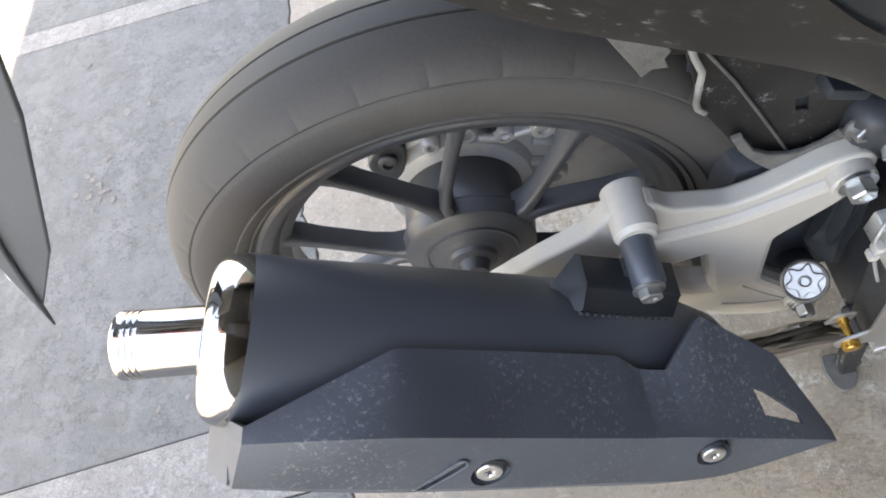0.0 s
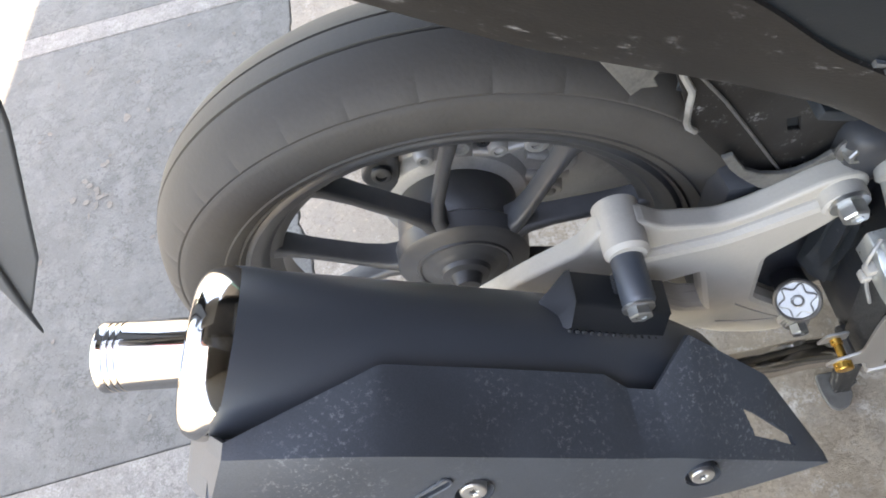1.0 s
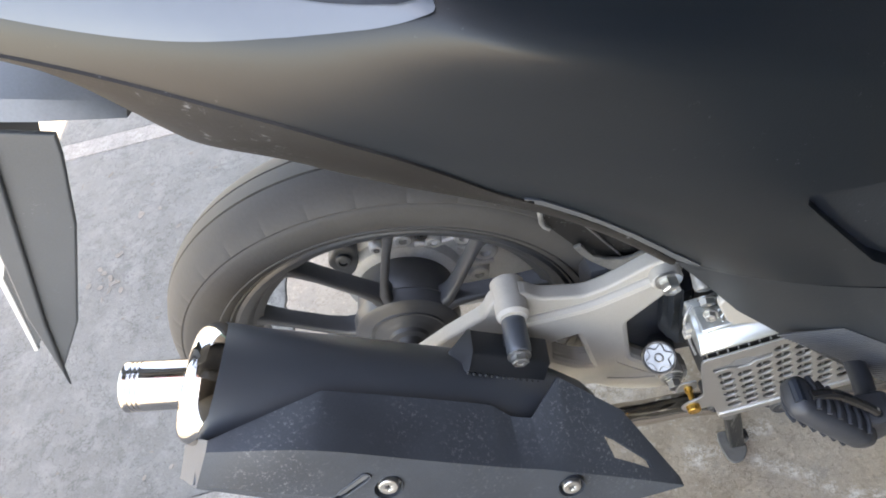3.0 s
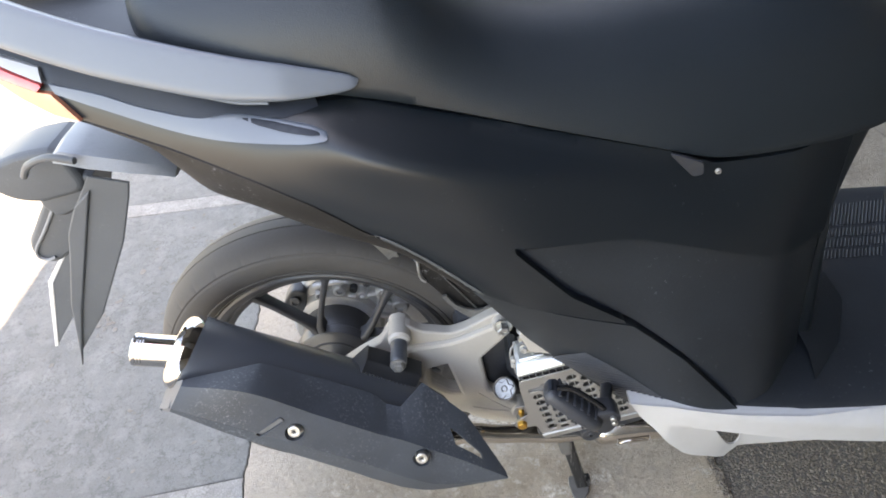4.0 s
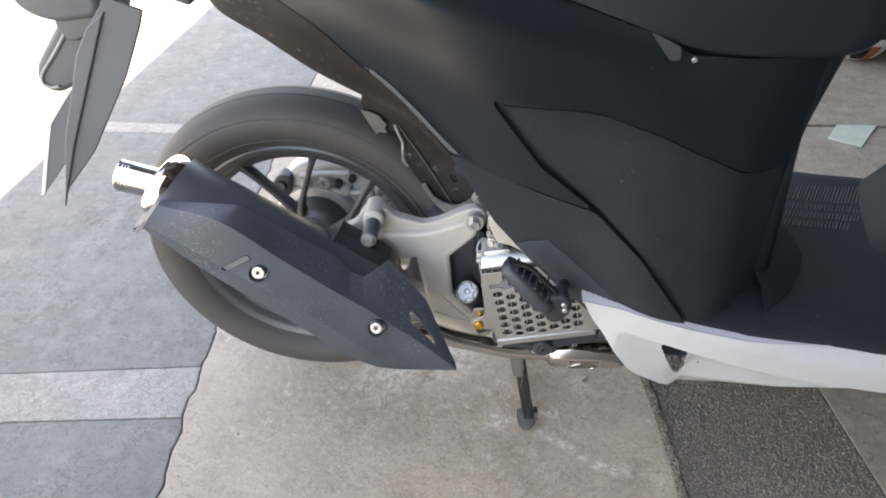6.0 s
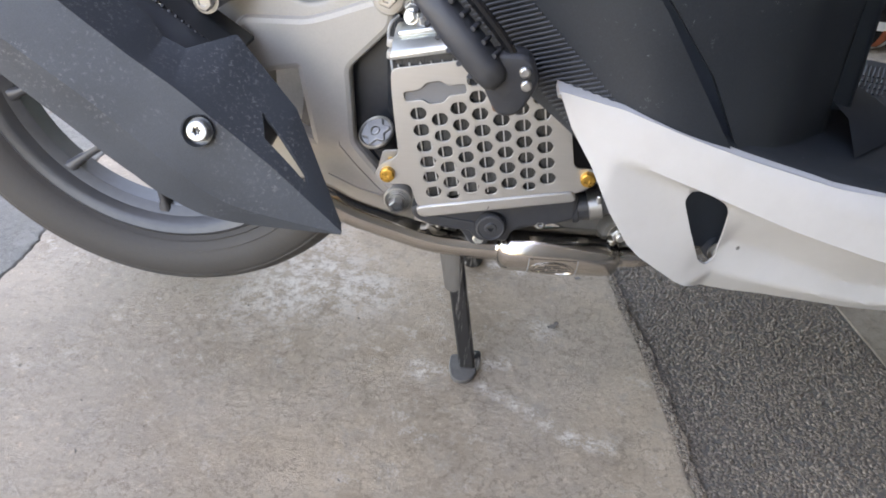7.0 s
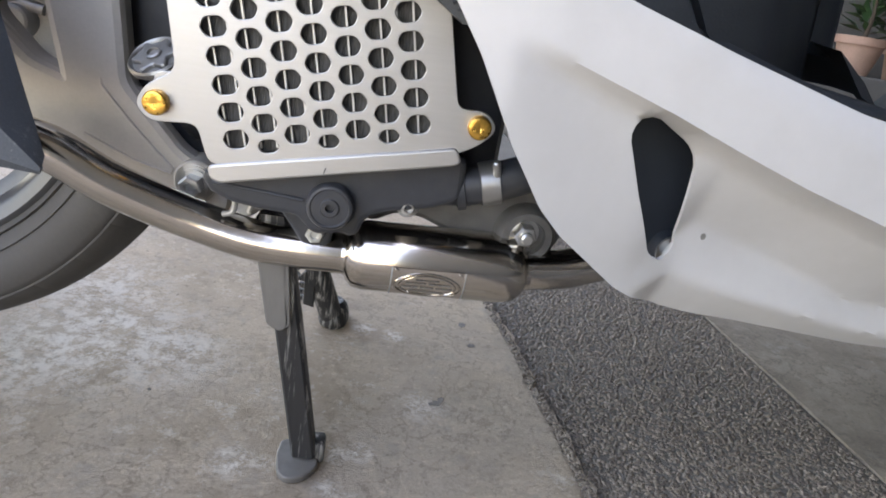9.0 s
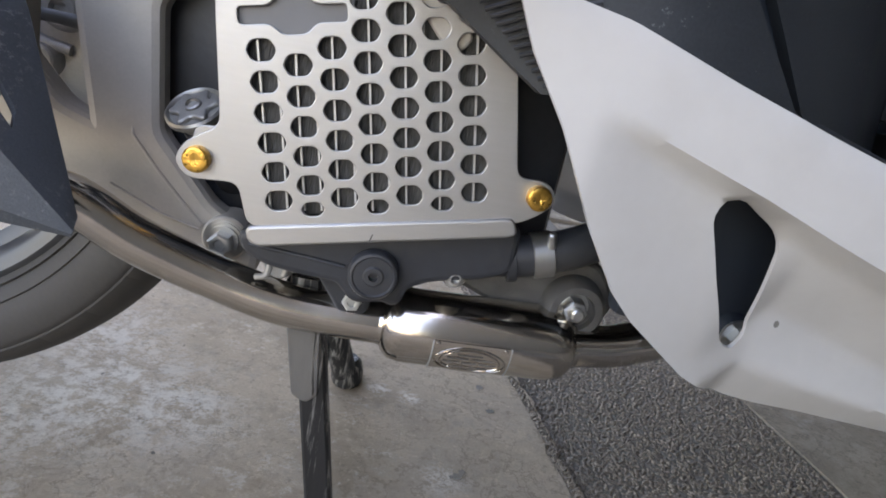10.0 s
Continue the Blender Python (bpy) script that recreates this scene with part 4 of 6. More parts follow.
# rear mudguard and plate holder
part("mudguard", skin([[Vector((x, w * c, z + h * s)) for c, s in ((-1, 0), (-0.9, 0.7), (-0.5, 1), (0.5, 1), (0.9, 0.7), (1, 0), (0.9, -0.4), (-0.9, -0.4))]
                       for x, w, z, h in ((-0.072, 0.083, 0.684, 0.005), (-0.085, 0.086, 0.690, 0.010), (-0.12, 0.086, 0.699, 0.015), (-0.165, 0.082, 0.710, 0.017), (-0.190, 0.074, 0.714, 0.016), (-0.204, 0.066, 0.712, 0.010))]), MUDGUARD_LIT, scooter, "dusty grey mudguard over the plate holder")
skirt_line = [(-0.145, 0.667), (-0.153, 0.65), (-0.190, 0.587), (-0.274, 0.473), (-0.336, 0.410), (-0.299, 0.50), (-0.267, 0.563), (-0.243, 0.611), (-0.217, 0.646), (-0.184, 0.682)]
fender_tail = part("plate_holder", skin([[Vector((x + dx, y, z + dz)) for dx, dz, y in ((0, 0, -0.050), (0, 0, 0.03), (0.005, 0.004, 0.03), (0.005, 0.004, -0.050))] for x, z in ((-0.19, 0.675), (-0.235, 0.60), (-0.265, 0.54))]), FENDER, scooter, "dark plastic plate holder with pointed side skirts")
part("skirt", plate([skirt_line], 0.005, 0.0015, Matrix.Translation((0, -0.052, 0)) @ SIDE), FENDER, fender_tail)
part("skirt_fold", plate([[(-0.196, 0.66), (-0.296, 0.487), (-0.334, 0.414), (-0.300, 0.50), (-0.267, 0.563), (-0.243, 0.611), (-0.217, 0.646)]], 0.006, 0.002, Matrix.Translation((0, -0.0555, 0)) @ SIDE), FENDER, fender_tail)
part("plate_back", plate([[(-0.304, 0.556), (-0.385, 0.472), (-0.446, 0.345), (-0.358, 0.434), (-0.331, 0.50)]], 0.004, 0.001, Matrix.Translation((0, 0.03, 0)) @ SIDE), FENDER, fender_tail)
part("plate_edge", plate([[(-0.300, 0.560), (-0.387, 0.475), (-0.450, 0.343), (-0.446, 0.343), (-0.383, 0.472), (-0.302, 0.556)]], 0.006, 0.001, Matrix.Translation((0, 0.03, 0)) @ SIDE), WHITE, fender_tail, "white edge of the plate")
block_of = part("plate_bracket", plate([rounded([(-0.222, 0.706), (-0.262, 0.704), (-0.302, 0.694), (-0.308, 0.674), (-0.292, 0.661), (-0.268, 0.655), (-0.215, 0.662)], 0.010)], 0.075, 0.010, Matrix.Translation((0, 0.0, 0)) @ SIDE, 4), FENDER, scooter, "dark plastic plate bracket")
part("bracket_step", plate([rounded([(-0.200, 0.668), (-0.262, 0.664), (-0.272, 0.640), (-0.262, 0.624), (-0.215, 0.640)], 0.008)], 0.062, 0.006, Matrix.Translation((0, 0.0, 0)) @ SIDE, 3), FENDER, block_of)
part("lamp_housing", plate([rounded([(-0.225, 0.650), (-0.272, 0.634), (-0.300, 0.604), (-0.322, 0.580), (-0.327, 0.560), (-0.312, 0.553), (-0.286, 0.566), (-0.238, 0.606)], 0.009)], 0.052, 0.008, Matrix.Translation((0, 0.0, 0)) @ SIDE, 4), FENDER, block_of, "rounded plate lamp housing")
part("housing_edge", tube([(-0.268, -0.0275, 0.630), (-0.298, -0.0275, 0.598), (-0.320, -0.0275, 0.576), (-0.325, -0.0275, 0.562), (-0.316, -0.0275, 0.5555), (-0.304, -0.0275, 0.558)], 0.0022, 8, 30), MUDGUARD_LIT, block_of, "pale worn rim of the lamp housing")
part("mudguard_arch", tube([(-0.250, -0.058, 0.697), (-0.228, -0.070, 0.716), (-0.195, -0.080, 0.727), (-0.165, -0.086, 0.722)], 0.004, 10, 24), FENDER, scooter)

# rear wheel
wheel = part("rear_wheel", lathe([(-0.034, 0.190), (-0.031, 0.1935), (-0.027, 0.188), (-0.02, 0.172), (-0.012, 0.162), (0.012, 0.162), (0.02, 0.172), (0.027, 0.188), (0.031, 0.1935), (0.034, 0.190),
                                  (0.030, 0.181), (0.022, 0.174), (0.010, 0.1655), (-0.008, 0.1655), (-0.020, 0.172), (-0.0275, 0.1765), (-0.0305, 0.1795), (-0.0325, 0.184), (-0.0345, 0.1875)], AX, (0, 1, 0), 96, closed_profile=True), RIM, scooter, "black cast wheel with split spokes")


def tyre():
    """A road tyre: ringed side walls, notched shoulders and a groove round the tread."""
    rows = [(0.026, 0.186), (0.034, 0.1925), (0.0385, 0.1955), (0.0368, 0.1968), (0.0418, 0.2010), (0.0452, 0.2065), (0.0440, 0.2075), (0.0480, 0.2145), (0.0497, 0.224), (0.0490, 0.2345), (0.0474, 0.2385), (0.0466, 0.2392), (0.0470, 0.2408), (0.0450, 0.2440), (0.0400, 0.2490), (0.033, 0.2530), (0.025, 0.2563), (0.016, 0.2588), (0.0118, 0.2595), (0.0112, 0.2572), (0.0095, 0.2574), (0.0090, 0.2599), (0.004, 0.2602)]
    prof = [(-y, r) for y, r in rows] + [(y, r) for y, r in rows[::-1]]
    pitch, bm, rings = 72, bmesh.new(), []
    for y, r in prof:
        ring = []
        for k in range(pitch):
            notch = 0.0005 if k % 2 and y < 0 and 0.2400 < r < 0.2450 else 0.0
            for part_of, d in ((0.0, 0), (0.03, 1), (0.07, 1), (0.10, 0), (0.42, 0), (0.71, 0)):
                a = 2 * math.pi * (k + part_of) / pitch
                q = r - notch * d
                ring.append(bm.verts.new((AX.x + q * math.cos(a), y, AX.z + q * math.sin(a))))
        rings.append(ring)
    n = pitch * 6
    for p, q in zip(rings, rings[1:]):
        for i in range(n):
            bm.faces.new((p[i], p[(i + 1) % n], q[(i + 1) % n], q[i]))
    return bm


part("tyre", tyre(), RUBBER, wheel, "worn dusty black tyre", sharp=30)
part("hub", lathe([(-0.046, 0), (-0.046, 0.0115), (-0.040, 0.0135), (-0.036, 0.0150), (-0.034, 0.0215), (-0.030, 0.0235), (-0.028, 0.029), (-0.0265, 0.031), (-0.022, 0.0565), (-0.019, 0.0605), (-0.004, 0.062), (0.0, 0.0585), (0.046, 0.0575), (0.051, 0.054), (0.052, 0)], AX, (0, 1, 0), 56), SPOKE, wheel)
part("hub_ring", lathe([(-0.0245, 0.040), (-0.0262, 0.041), (-0.0262, 0.0435), (-0.0235, 0.0445)], AX, (0, 1, 0), 56), SPOKE, wheel)


def spoke(a0, a1):
    ring = lambda r, a, w, d: [AX + Vector((math.cos(a) * r - math.sin(a) * w * s, -0.006 + d * q, math.sin(a) * r + math.cos(a) * w * s)) for s, q in ((-1, -0.7), (-0.55, -1), (0.55, -1), (1, -0.7), (0.75, 1), (-0.75, 1))]
    return skin([ring(0.052, a0, 0.0085, 0.014), ring(0.070, a0 + (a1 - a0) * 0.12, 0.0060, 0.012), ring(0.09, a0 + (a1 - a0) * 0.42, 0.0048, 0.0105), ring(0.135, a0 + (a1 - a0) * 0.84, 0.0044, 0.0100), ring(0.158, a0 + (a1 - a0) * 0.97, 0.0052, 0.011), ring(0.169, a1, 0.0085, 0.0125)])


SPIN = radians(101)
for i in range(5):
    a = SPIN + i * 2 * math.pi / 5
    for s in (-1, 1):
        part("spoke", spoke(a + s * 0.05, a + s * 0.345), SPOKE, wheel, sharp=60)

# transmission case and brake behind the wheel
case = part("drive_case", plate([rounded([(-0.03, 0.22), (-0.052, 0.30), (-0.048, 0.352), (-0.018, 0.381), (0.03, 0.392), (0.075, 0.394), (0.13, 0.398), (0.30, 0.36), (0.42, 0.33), (0.42, 0.2), (0.30, 0.19), (0.08, 0.20), (0.0, 0.205)], 0.022)], 0.05, 0.014,
                                Matrix.Translation((0, 0.082, 0)) @ SIDE, 4), CASE, scooter, "cast aluminium drive case behind the wheel")
part("brake_plate", lathe([(0, 0), (0, 0.074), (0.006, 0.0735), (0.014, 0.069), (0.017, 0.060), (0.017, 0)], (0.0, 0.060, 0.287), (0, -1, 0), 64), CASE, case)
for x, z, r in ((0.020, 0.367, 0.010), (0.052, 0.352, 0.0085), (0.086, 0.349, 0.0115), (0.112, 0.352, 0.012), (0.105, 0.315, 0.014), (0.090, 0.275, 0.012), (-0.012, 0.362, 0.008)):
    part("boss", lathe([(0, 0), (0, r * 1.25), (0.010, r * 1.12), (0.016, r), (0.0175, r * 0.85), (0.0175, r * 0.5), (0.012, r * 0.42), (0.012, 0)], (x, 0.060, z), (0, -1, 0), 24), CASE, case)
for x, z in ((0.041, 0.363), (0.064, 0.372), (-0.046, 0.350)):
    part("case_screw", recess_bolt((x, 0.058, z), (0, -1, 0), 0.0062, 0.011, 6, 0.6), ENGINE, case)
for line in ([(0.030, 0.052, 0.352), (0.052, 0.050, 0.3475), (0.075, 0.050, 0.349), (0.092, 0.052, 0.347)], [(-0.02, 0.054, 0.376), (0.02, 0.052, 0.381), (0.06, 0.052, 0.383)], [(0.075, 0.052, 0.33), (0.098, 0.050, 0.322), (0.125, 0.052, 0.325)], [(0.06, 0.056, 0.30), (0.085, 0.054, 0.29), (0.11, 0.056, 0.285)]):
    part("case_rib", swept(line, [0.0045] * 3, [0.006] * 3, 0.0, 20, 10), CASE, case, sharp=60)
part("brake_lug", plate([rounded([(-0.070, 0.352), (-0.052, 0.376), (-0.036, 0.372), (-0.046, 0.335), (-0.058, 0.326)], 0.006)], 0.026, 0.004, Matrix.Translation((0, 0.058, 0)) @ SIDE), ENGINE, case)
part("brake_lug_bolt", lathe([(0, 0), (0, 0.009), (0.005, 0.009), (0.006, 0.0075), (0.006, 0.005), (0.003, 0.0045), (0.003, 0)], (-0.052, 0.044, 0.359), (0, -1, 0.2), 20), ENGINE, case)

# cast stay from axle to engine
STAY = [(-0.03, 0.275), (-0.015, 0.315), (0.06, 0.366), (0.098, 0.387), (0.110, 0.410), (0.135, 0.414), (0.150, 0.398), (0.191, 0.386), (0.213, 0.392), (0.252, 0.4135), (0.270, 0.416), (0.2785, 0.404), (0.274, 0.389),
        (0.262, 0.378), (0.2225, 0.339), (0.227, 0.263), (0.262, 0.222), (0.290, 0.209), (0.294, 0.192), (0.284, 0.180), (0.252, 0.178), (0.212, 0.198), (0.190, 0.220), (0.10, 0.224), (0.0, 0.252)]
stay = part("muffler_stay", plate([rounded(STAY, 0.008), rounded([(0.151, 0.331), (0.182, 0.338), (0.194, 0.261), (0.172, 0.271), (0.150, 0.296)], 0.006),
                                   rounded([(0.045, 0.295), (0.09, 0.315), (0.10, 0.262), (0.04, 0.265)], 0.01)], 0.017, 0.003, Matrix.Translation((0, -0.0825, 0)) @ SIDE), CAST, scooter, "pale cast aluminium stay carrying the muffler")
part("web", plate([rounded([(0.133, 0.371), (0.190, 0.3735), (0.206, 0.378), (0.254, 0.396), (0.262, 0.392), (0.261, 0.379), (0.2225, 0.340), (0.227, 0.264), (0.262, 0.222), (0.289, 0.208), (0.292, 0.192), (0.283, 0.182), (0.253, 0.181), (0.214, 0.201), (0.193, 0.223), (0.11, 0.228), (0.10, 0.30)], 0.007),
                         rounded([(0.149, 0.333), (0.184, 0.340), (0.197, 0.259), (0.172, 0.268), (0.147, 0.294)], 0.006)], 0.020, 0.0055, Matrix.Translation((0, -0.0885, 0)) @ SIDE, 1), CAST, stay)
for line in ([(0.2130, 0.335), (0.2140, 0.30), (0.2165, 0.262), (0.232, 0.243), (0.250, 0.2235), (0.2600, 0.2140), (0.2585, 0.2105), (0.235, 0.2165), (0.205, 0.230)], [(0.193, 0.3745), (0.192, 0.3795), (0.190, 0.3865)]):
    part("casting_line", tube([(x, -0.0985 if z < 0.3 else -0.0900, z) for x, z in line], 0.0011, 8), CAST, stay)
part("end_boss", lathe([(0, 0), (0, 0.0145), (0.028, 0.014), (0.030, 0.0125), (0.030, 0)], (0.2625, -0.072, 0.4015), (0, -1, 0), 28), CAST, stay)
part("foot_boss", lathe([(0, 0), (0, 0.0145), (0.022, 0.0142), (0.0235, 0.013), (0.0235, 0)], (0.2755, -0.080, 0.2085), (0, -1, 0), 28), CAST, stay)
part("boss", lathe([(0.0, 0), (0, 0.0160), (0.036, 0.0152), (0.0395, 0.0125), (0.0395, 0)], (0.124, -0.068, 0.4035), (0, -1, 0), 28), CAST, stay)
part("rubber_bush", lathe([(0, 0), (0, 0.0110), (0.031, 0.0110), (0.034, 0.0095), (0.034, 0)], (0.123, -0.107, 0.400), (0, -1, 0), 24), MUFFLER, stay, "black painted spacer")
part("bolt", hex_bolt((0.122, -0.141, 0.398), (0, -1, 0), 0.0078, 0.008), ZINC, stay)
part("bolt", hex_bolt((0.2625, -0.101, 0.4045), (0, -1, 0), 0.0085, 0.013, 1.4), ZINC, stay)
part("bolt", hex_bolt((0.2755, -0.106, 0.2085), (0, -1, 0), 0.0075, 0.011, 1.3), ZINC, stay)
part("washer", lathe([(0, 0.006), (0, 0.0125), (0.0015, 0.0125), (0.0015, 0.0115), (0.003, 0.0115), (0.003, 0.006)], (0.2755, -0.1032, 0.2085), (0, -1, 0), 28), ZINC, stay)
part("axle_nut", hex_bolt((0.0, -0.090, 0.285), (0, -1, 0), 0.012, 0.016), ZINC, stay)

# muffler
D, N = Vector((0.866, 0, -0.5)), Vector((0.5, 0, 0.866))
C0 = Vector((-0.1102, -0.155, 0.4798))


def oval(c, ry, rn, n=96, p=1.0, skew=0.0):
    return [c + D * skew * ry * math.copysign(abs(math.cos(a)) ** p, math.cos(a)) + Vector((0, 1, 0)) * ry * math.copysign(abs(math.cos(a)) ** p, math.cos(a)) + N * rn * math.copysign(abs(math.sin(a)) ** p, math.sin(a)) for a in (2 * math.pi * k / n for k in range(n))]


canister = part("muffler", skin([oval(C0 + D * u - N * (rn - 0.036 + drop), ry, rn, skew=0.07 * max(0.0, 1 - u / 0.1)) for u, ry, rn, drop in ((-0.0075, 0.0490, 0.0370, -0.001), (-0.0072, 0.0510, 0.0388, -0.0025), (0.004, 0.0510, 0.0392, -0.002), (0.02, 0.0510, 0.0402, 0.0005), (0.12, 0.052, 0.046, 0.006), (0.22, 0.051, 0.047, 0.012), (0.28, 0.045, 0.043, 0.018), (0.325, 0.03, 0.034, 0.03), (0.34, 0.02, 0.022, 0.04))]),
                MUFFLER, scooter, "satin black oval muffler with chrome end cap", sharp=60)
part("end_cap", skin([oval(C0 + D * u, ry * 0.985, rn * 0.985, skew=0.07) for u, ry, rn in ((0.005, 0.0492, 0.0372), (0.0012, 0.0503, 0.0383), (-0.003, 0.0512, 0.0392), (-0.008, 0.0516, 0.0396), (-0.013, 0.0512, 0.0392), (-0.0175, 0.0498, 0.0378), (-0.0212, 0.0475, 0.0355), (-0.024, 0.044, 0.032), (-0.0255, 0.0395, 0.0285), (-0.026, 0.034, 0.024), (-0.026, 0.022, 0.016))]), CHROME, canister, "polished chrome end cap", sharp=60)
TIP0, TIPD = Vector((-0.1232, -0.154, 0.4832)), Vector((-0.97, 0.03, 0.24)).normalized()
grooves = [q for k in range(3) for q in ((0.0452 + 0.0034 * k, 0.0199), (0.0456 + 0.0034 * k, 0.01985), (0.0460 + 0.0034 * k, 0.0192), (0.0464 + 0.0034 * k, 0.0192), (0.0468 + 0.0034 * k, 0.01985), (0.0472 + 0.0034 * k, 0.0199))]
part("tail_pipe", lathe([(-0.02, 0.0198), (0.040, 0.0198), (0.044, 0.0199)] + grooves + [(0.0555, 0.0201), (0.0575, 0.0203), (0.0585, 0.0200), (0.0588, 0.0194), (0.0575, 0.0188), (0.0, 0.0185)], TIP0, TIPD, 64), CHROME, canister, "polished tail pipe with rolled rings", sharp=50)
SH = [  # upper edge, ridge, lower ridge, bottom edge
    [(-0.101, -0.214, 0.503), (-0.102, -0.222, 0.502), (-0.116, -0.238, 0.485), (-0.120, -0.237, 0.479)],
    [(-0.028, -0.177, 0.474), (-0.03, -0.2275, 0.483), (-0.05, -0.243, 0.441), (-0.063, -0.241, 0.425)],
    [(0.035, -0.178, 0.433), (0.035, -0.2275, 0.428), (0.015, -0.246, 0.394), (0.003, -0.242, 0.368)],
    [(0.091, -0.179, 0.394), (0.09, -0.228, 0.383), (0.072, -0.246, 0.348), (0.055, -0.242, 0.322)],
    [(0.104, -0.186, 0.380), (0.106, -0.228, 0.371), (0.087, -0.246, 0.334), (0.070, -0.242, 0.307)],
    [(0.121, -0.188, 0.373), (0.124, -0.228, 0.358), (0.103, -0.246, 0.319), (0.088, -0.242, 0.292)],
    [(0.150, -0.158, 0.378), (0.146, -0.2285, 0.340), (0.124, -0.246, 0.300), (0.112, -0.242, 0.2735)],
    [(0.200, -0.178, 0.328), (0.192, -0.229, 0.300), (0.163, -0.242, 0.271), (0.153, -0.239, 0.255)],
    [(0.242, -0.220, 0.250), (0.244, -0.228, 0.2465), (0.2435, -0.2285, 0.245), (0.243, -0.2275, 0.2435)],
]
SH_END = [(-0.115, -0.2055, 0.492), (-0.119, -0.2105, 0.489), (-0.1355, -0.2248, 0.470), (-0.141, -0.2226, 0.4628)]
for row in SH + [SH_END]:  # the underside turns in under the canister
    x, y, z = row[3]
    k = min(1.0, max(0.06, (0.235 - x) / 0.12))
    row += [(x + 0.004 * k - 0.004 * (1 - k), y + 0.04 * k, z + 0.006 * k), (x + 0.012 * k - 0.012 * (1 - k), y + 0.075 * k, z + 0.03 * k)]
SCREWS = ((0.005, -0.2385, 0.418), (0.141, -0.2355, 0.328))


def punch(bm, line):
    """Cuts a straight-sided hole, drawn as points in one plane, through a fine open mesh near it."""
    u = (line[len(line) // 2] - line[0]).normalized()
    mid = sum(line, Vector()) / len(line)
    nrm = u.cross(line[len(line) // 4] - mid).normalized()
    w = nrm.cross(u)
    flat = lambda p: Vector(((p - line[0]).dot(u), (p - line[0]).dot(w)))
    poly = [flat(p) for p in line]
    edges = list(zip(poly, poly[1:] + poly[:1]))
    inside = lambda p: sum((a.y > p.y) != (b.y > p.y) and p.x < (b.x - a.x) * (p.y - a.y) / (b.y - a.y) + a.x for a, b in edges) % 2
    gone = []
    for f in bm.faces:
        c = f.calc_center_median()
        if (c - mid).length < 0.04 and abs((c - mid).dot(nrm)) < 0.012 and inside(flat(c)):
            gone.append(f)
    rim = {v for f in gone for v in f.verts}
    bmesh.ops.delete(bm, geom=gone, context="FACES")
    for v in rim:
        if v.is_valid and v.is_boundary:
            p = flat(v.co)
            best = min((a + (b - a) * min(1, max(0, (p - a).dot(b - a) / (b - a).length_squared)) for a, b in edges), key=lambda q: (q - p).length)
            v.co += u * (best.x - p.x) + w * (best.y - p.y)


def shield_mesh():
    """The shield: straight along its upper edge, smooth below, with its slots and screw holes."""
    n, last = 190, len(SH) - 1
    cols = []
    for k in range(6):
        if k == 0:
            line = [Vector(SH[min(int(t), last - 1)][0]).lerp(Vector(SH[min(int(t), last - 1) + 1][0]), t - min(int(t), last - 1)) for t in np.linspace(0, last, n).tolist()]
        else:
            line = curve_pts([r[k] for r in SH], n)
        cols.append([Vector(SH_END[k]).lerp(line[0], t) for t in (0, 0.04, 0.5, 0.96)] + line)
    ts = (0, 0.05, 0.2, 0.36, 0.5, 0.64, 0.8, 0.96)
    top = [0, 0.03] + [k / 17 for k in range(1, 17)] + [0.97]
    face = [0, 0.015] + [k / 40 for k in range(1, 40)] + [0.985]
    rows = []
    for i in range(n + 4):
        ring = [cols[0][i].lerp(cols[1][i], t) for t in top] + [cols[1][i].lerp(cols[2][i], t) for t in face]
        ring += [cols[k][i].lerp(cols[k + 1][i], t) for k in range(2, 5) for t in ts] + [cols[5][i]]
        rows.append(ring)
    bm = skin(rows, closed=False, caps=False)
    punch(bm, [Vector(p) for p in ((0.1822, -0.2000, 0.3360), (0.1847, -0.2083, 0.3281), (0.1872, -0.2165, 0.3202), (0.202, -0.2178, 0.3012), (0.2164, -0.2192, 0.2822), (0.2155, -0.216, 0.2852), (0.2146, -0.213, 0.2882), (0.198, -0.2065, 0.312))])
    punch(bm, [Vector((x, -0.239, z)) for x, z in rounded([(-0.0385, 0.4285), (-0.034, 0.4218), (-0.0015, 0.4365), (-0.006, 0.4432)], 0.0035)])
    for x, y, z in SCREWS:
        punch(bm, [Vector((x + 0.0108 * math.cos(a), y, z + 0.0108 * math.sin(a))) for a in (2 * math.pi * k / 28 for k in range(28))])
    bmesh.ops.solidify(bm, geom=bm.faces[:], thickness=0.0035)
    return bm


shield = part("heat_shield", shield_mesh(), SHIELD, scooter, "dark grey plastic heat shield speckled with dust", sharp=22)
for at in SCREWS:
    out = Vector((0.06, -0.93, 0.36)).normalized()
    p = Vector(at) - out * 0.0065
    part("screw_cup", lathe([(0.0075, 0.0116), (0.0065, 0.0117), (0.003, 0.0104), (0.0, 0.0102), (-0.0005, 0)], p, out, 32), MUFFLER, shield)
    part("screw", recess_bolt(p, out, 0.0080, 0.0085, 6, 0.56, 0.5), ZINC, shield, "bright star screw")
    # black disc in the star cut: the shade in the screw head as colour
    part("socket_shade", lathe([(0.0060, 0), (0.0061, 0.0062), (0.0056, 0.0064), (0.0056, 0)], p, out, 20), STAND, shield)
slot_line = rounded([(-0.0385, 0.4285), (-0.034, 0.4218), (-0.0015, 0.4365), (-0.006, 0.4432)], 0.0035)
outer = [v.co for v in shield.data.vertices if v.co.y < -0.2]


def slot_y(x, z):
    """Where the outer face of the shield stands at (x, z)."""
    return min(v.y for v in outer if math.hypot(v.x - x, v.z - z) < 0.004)


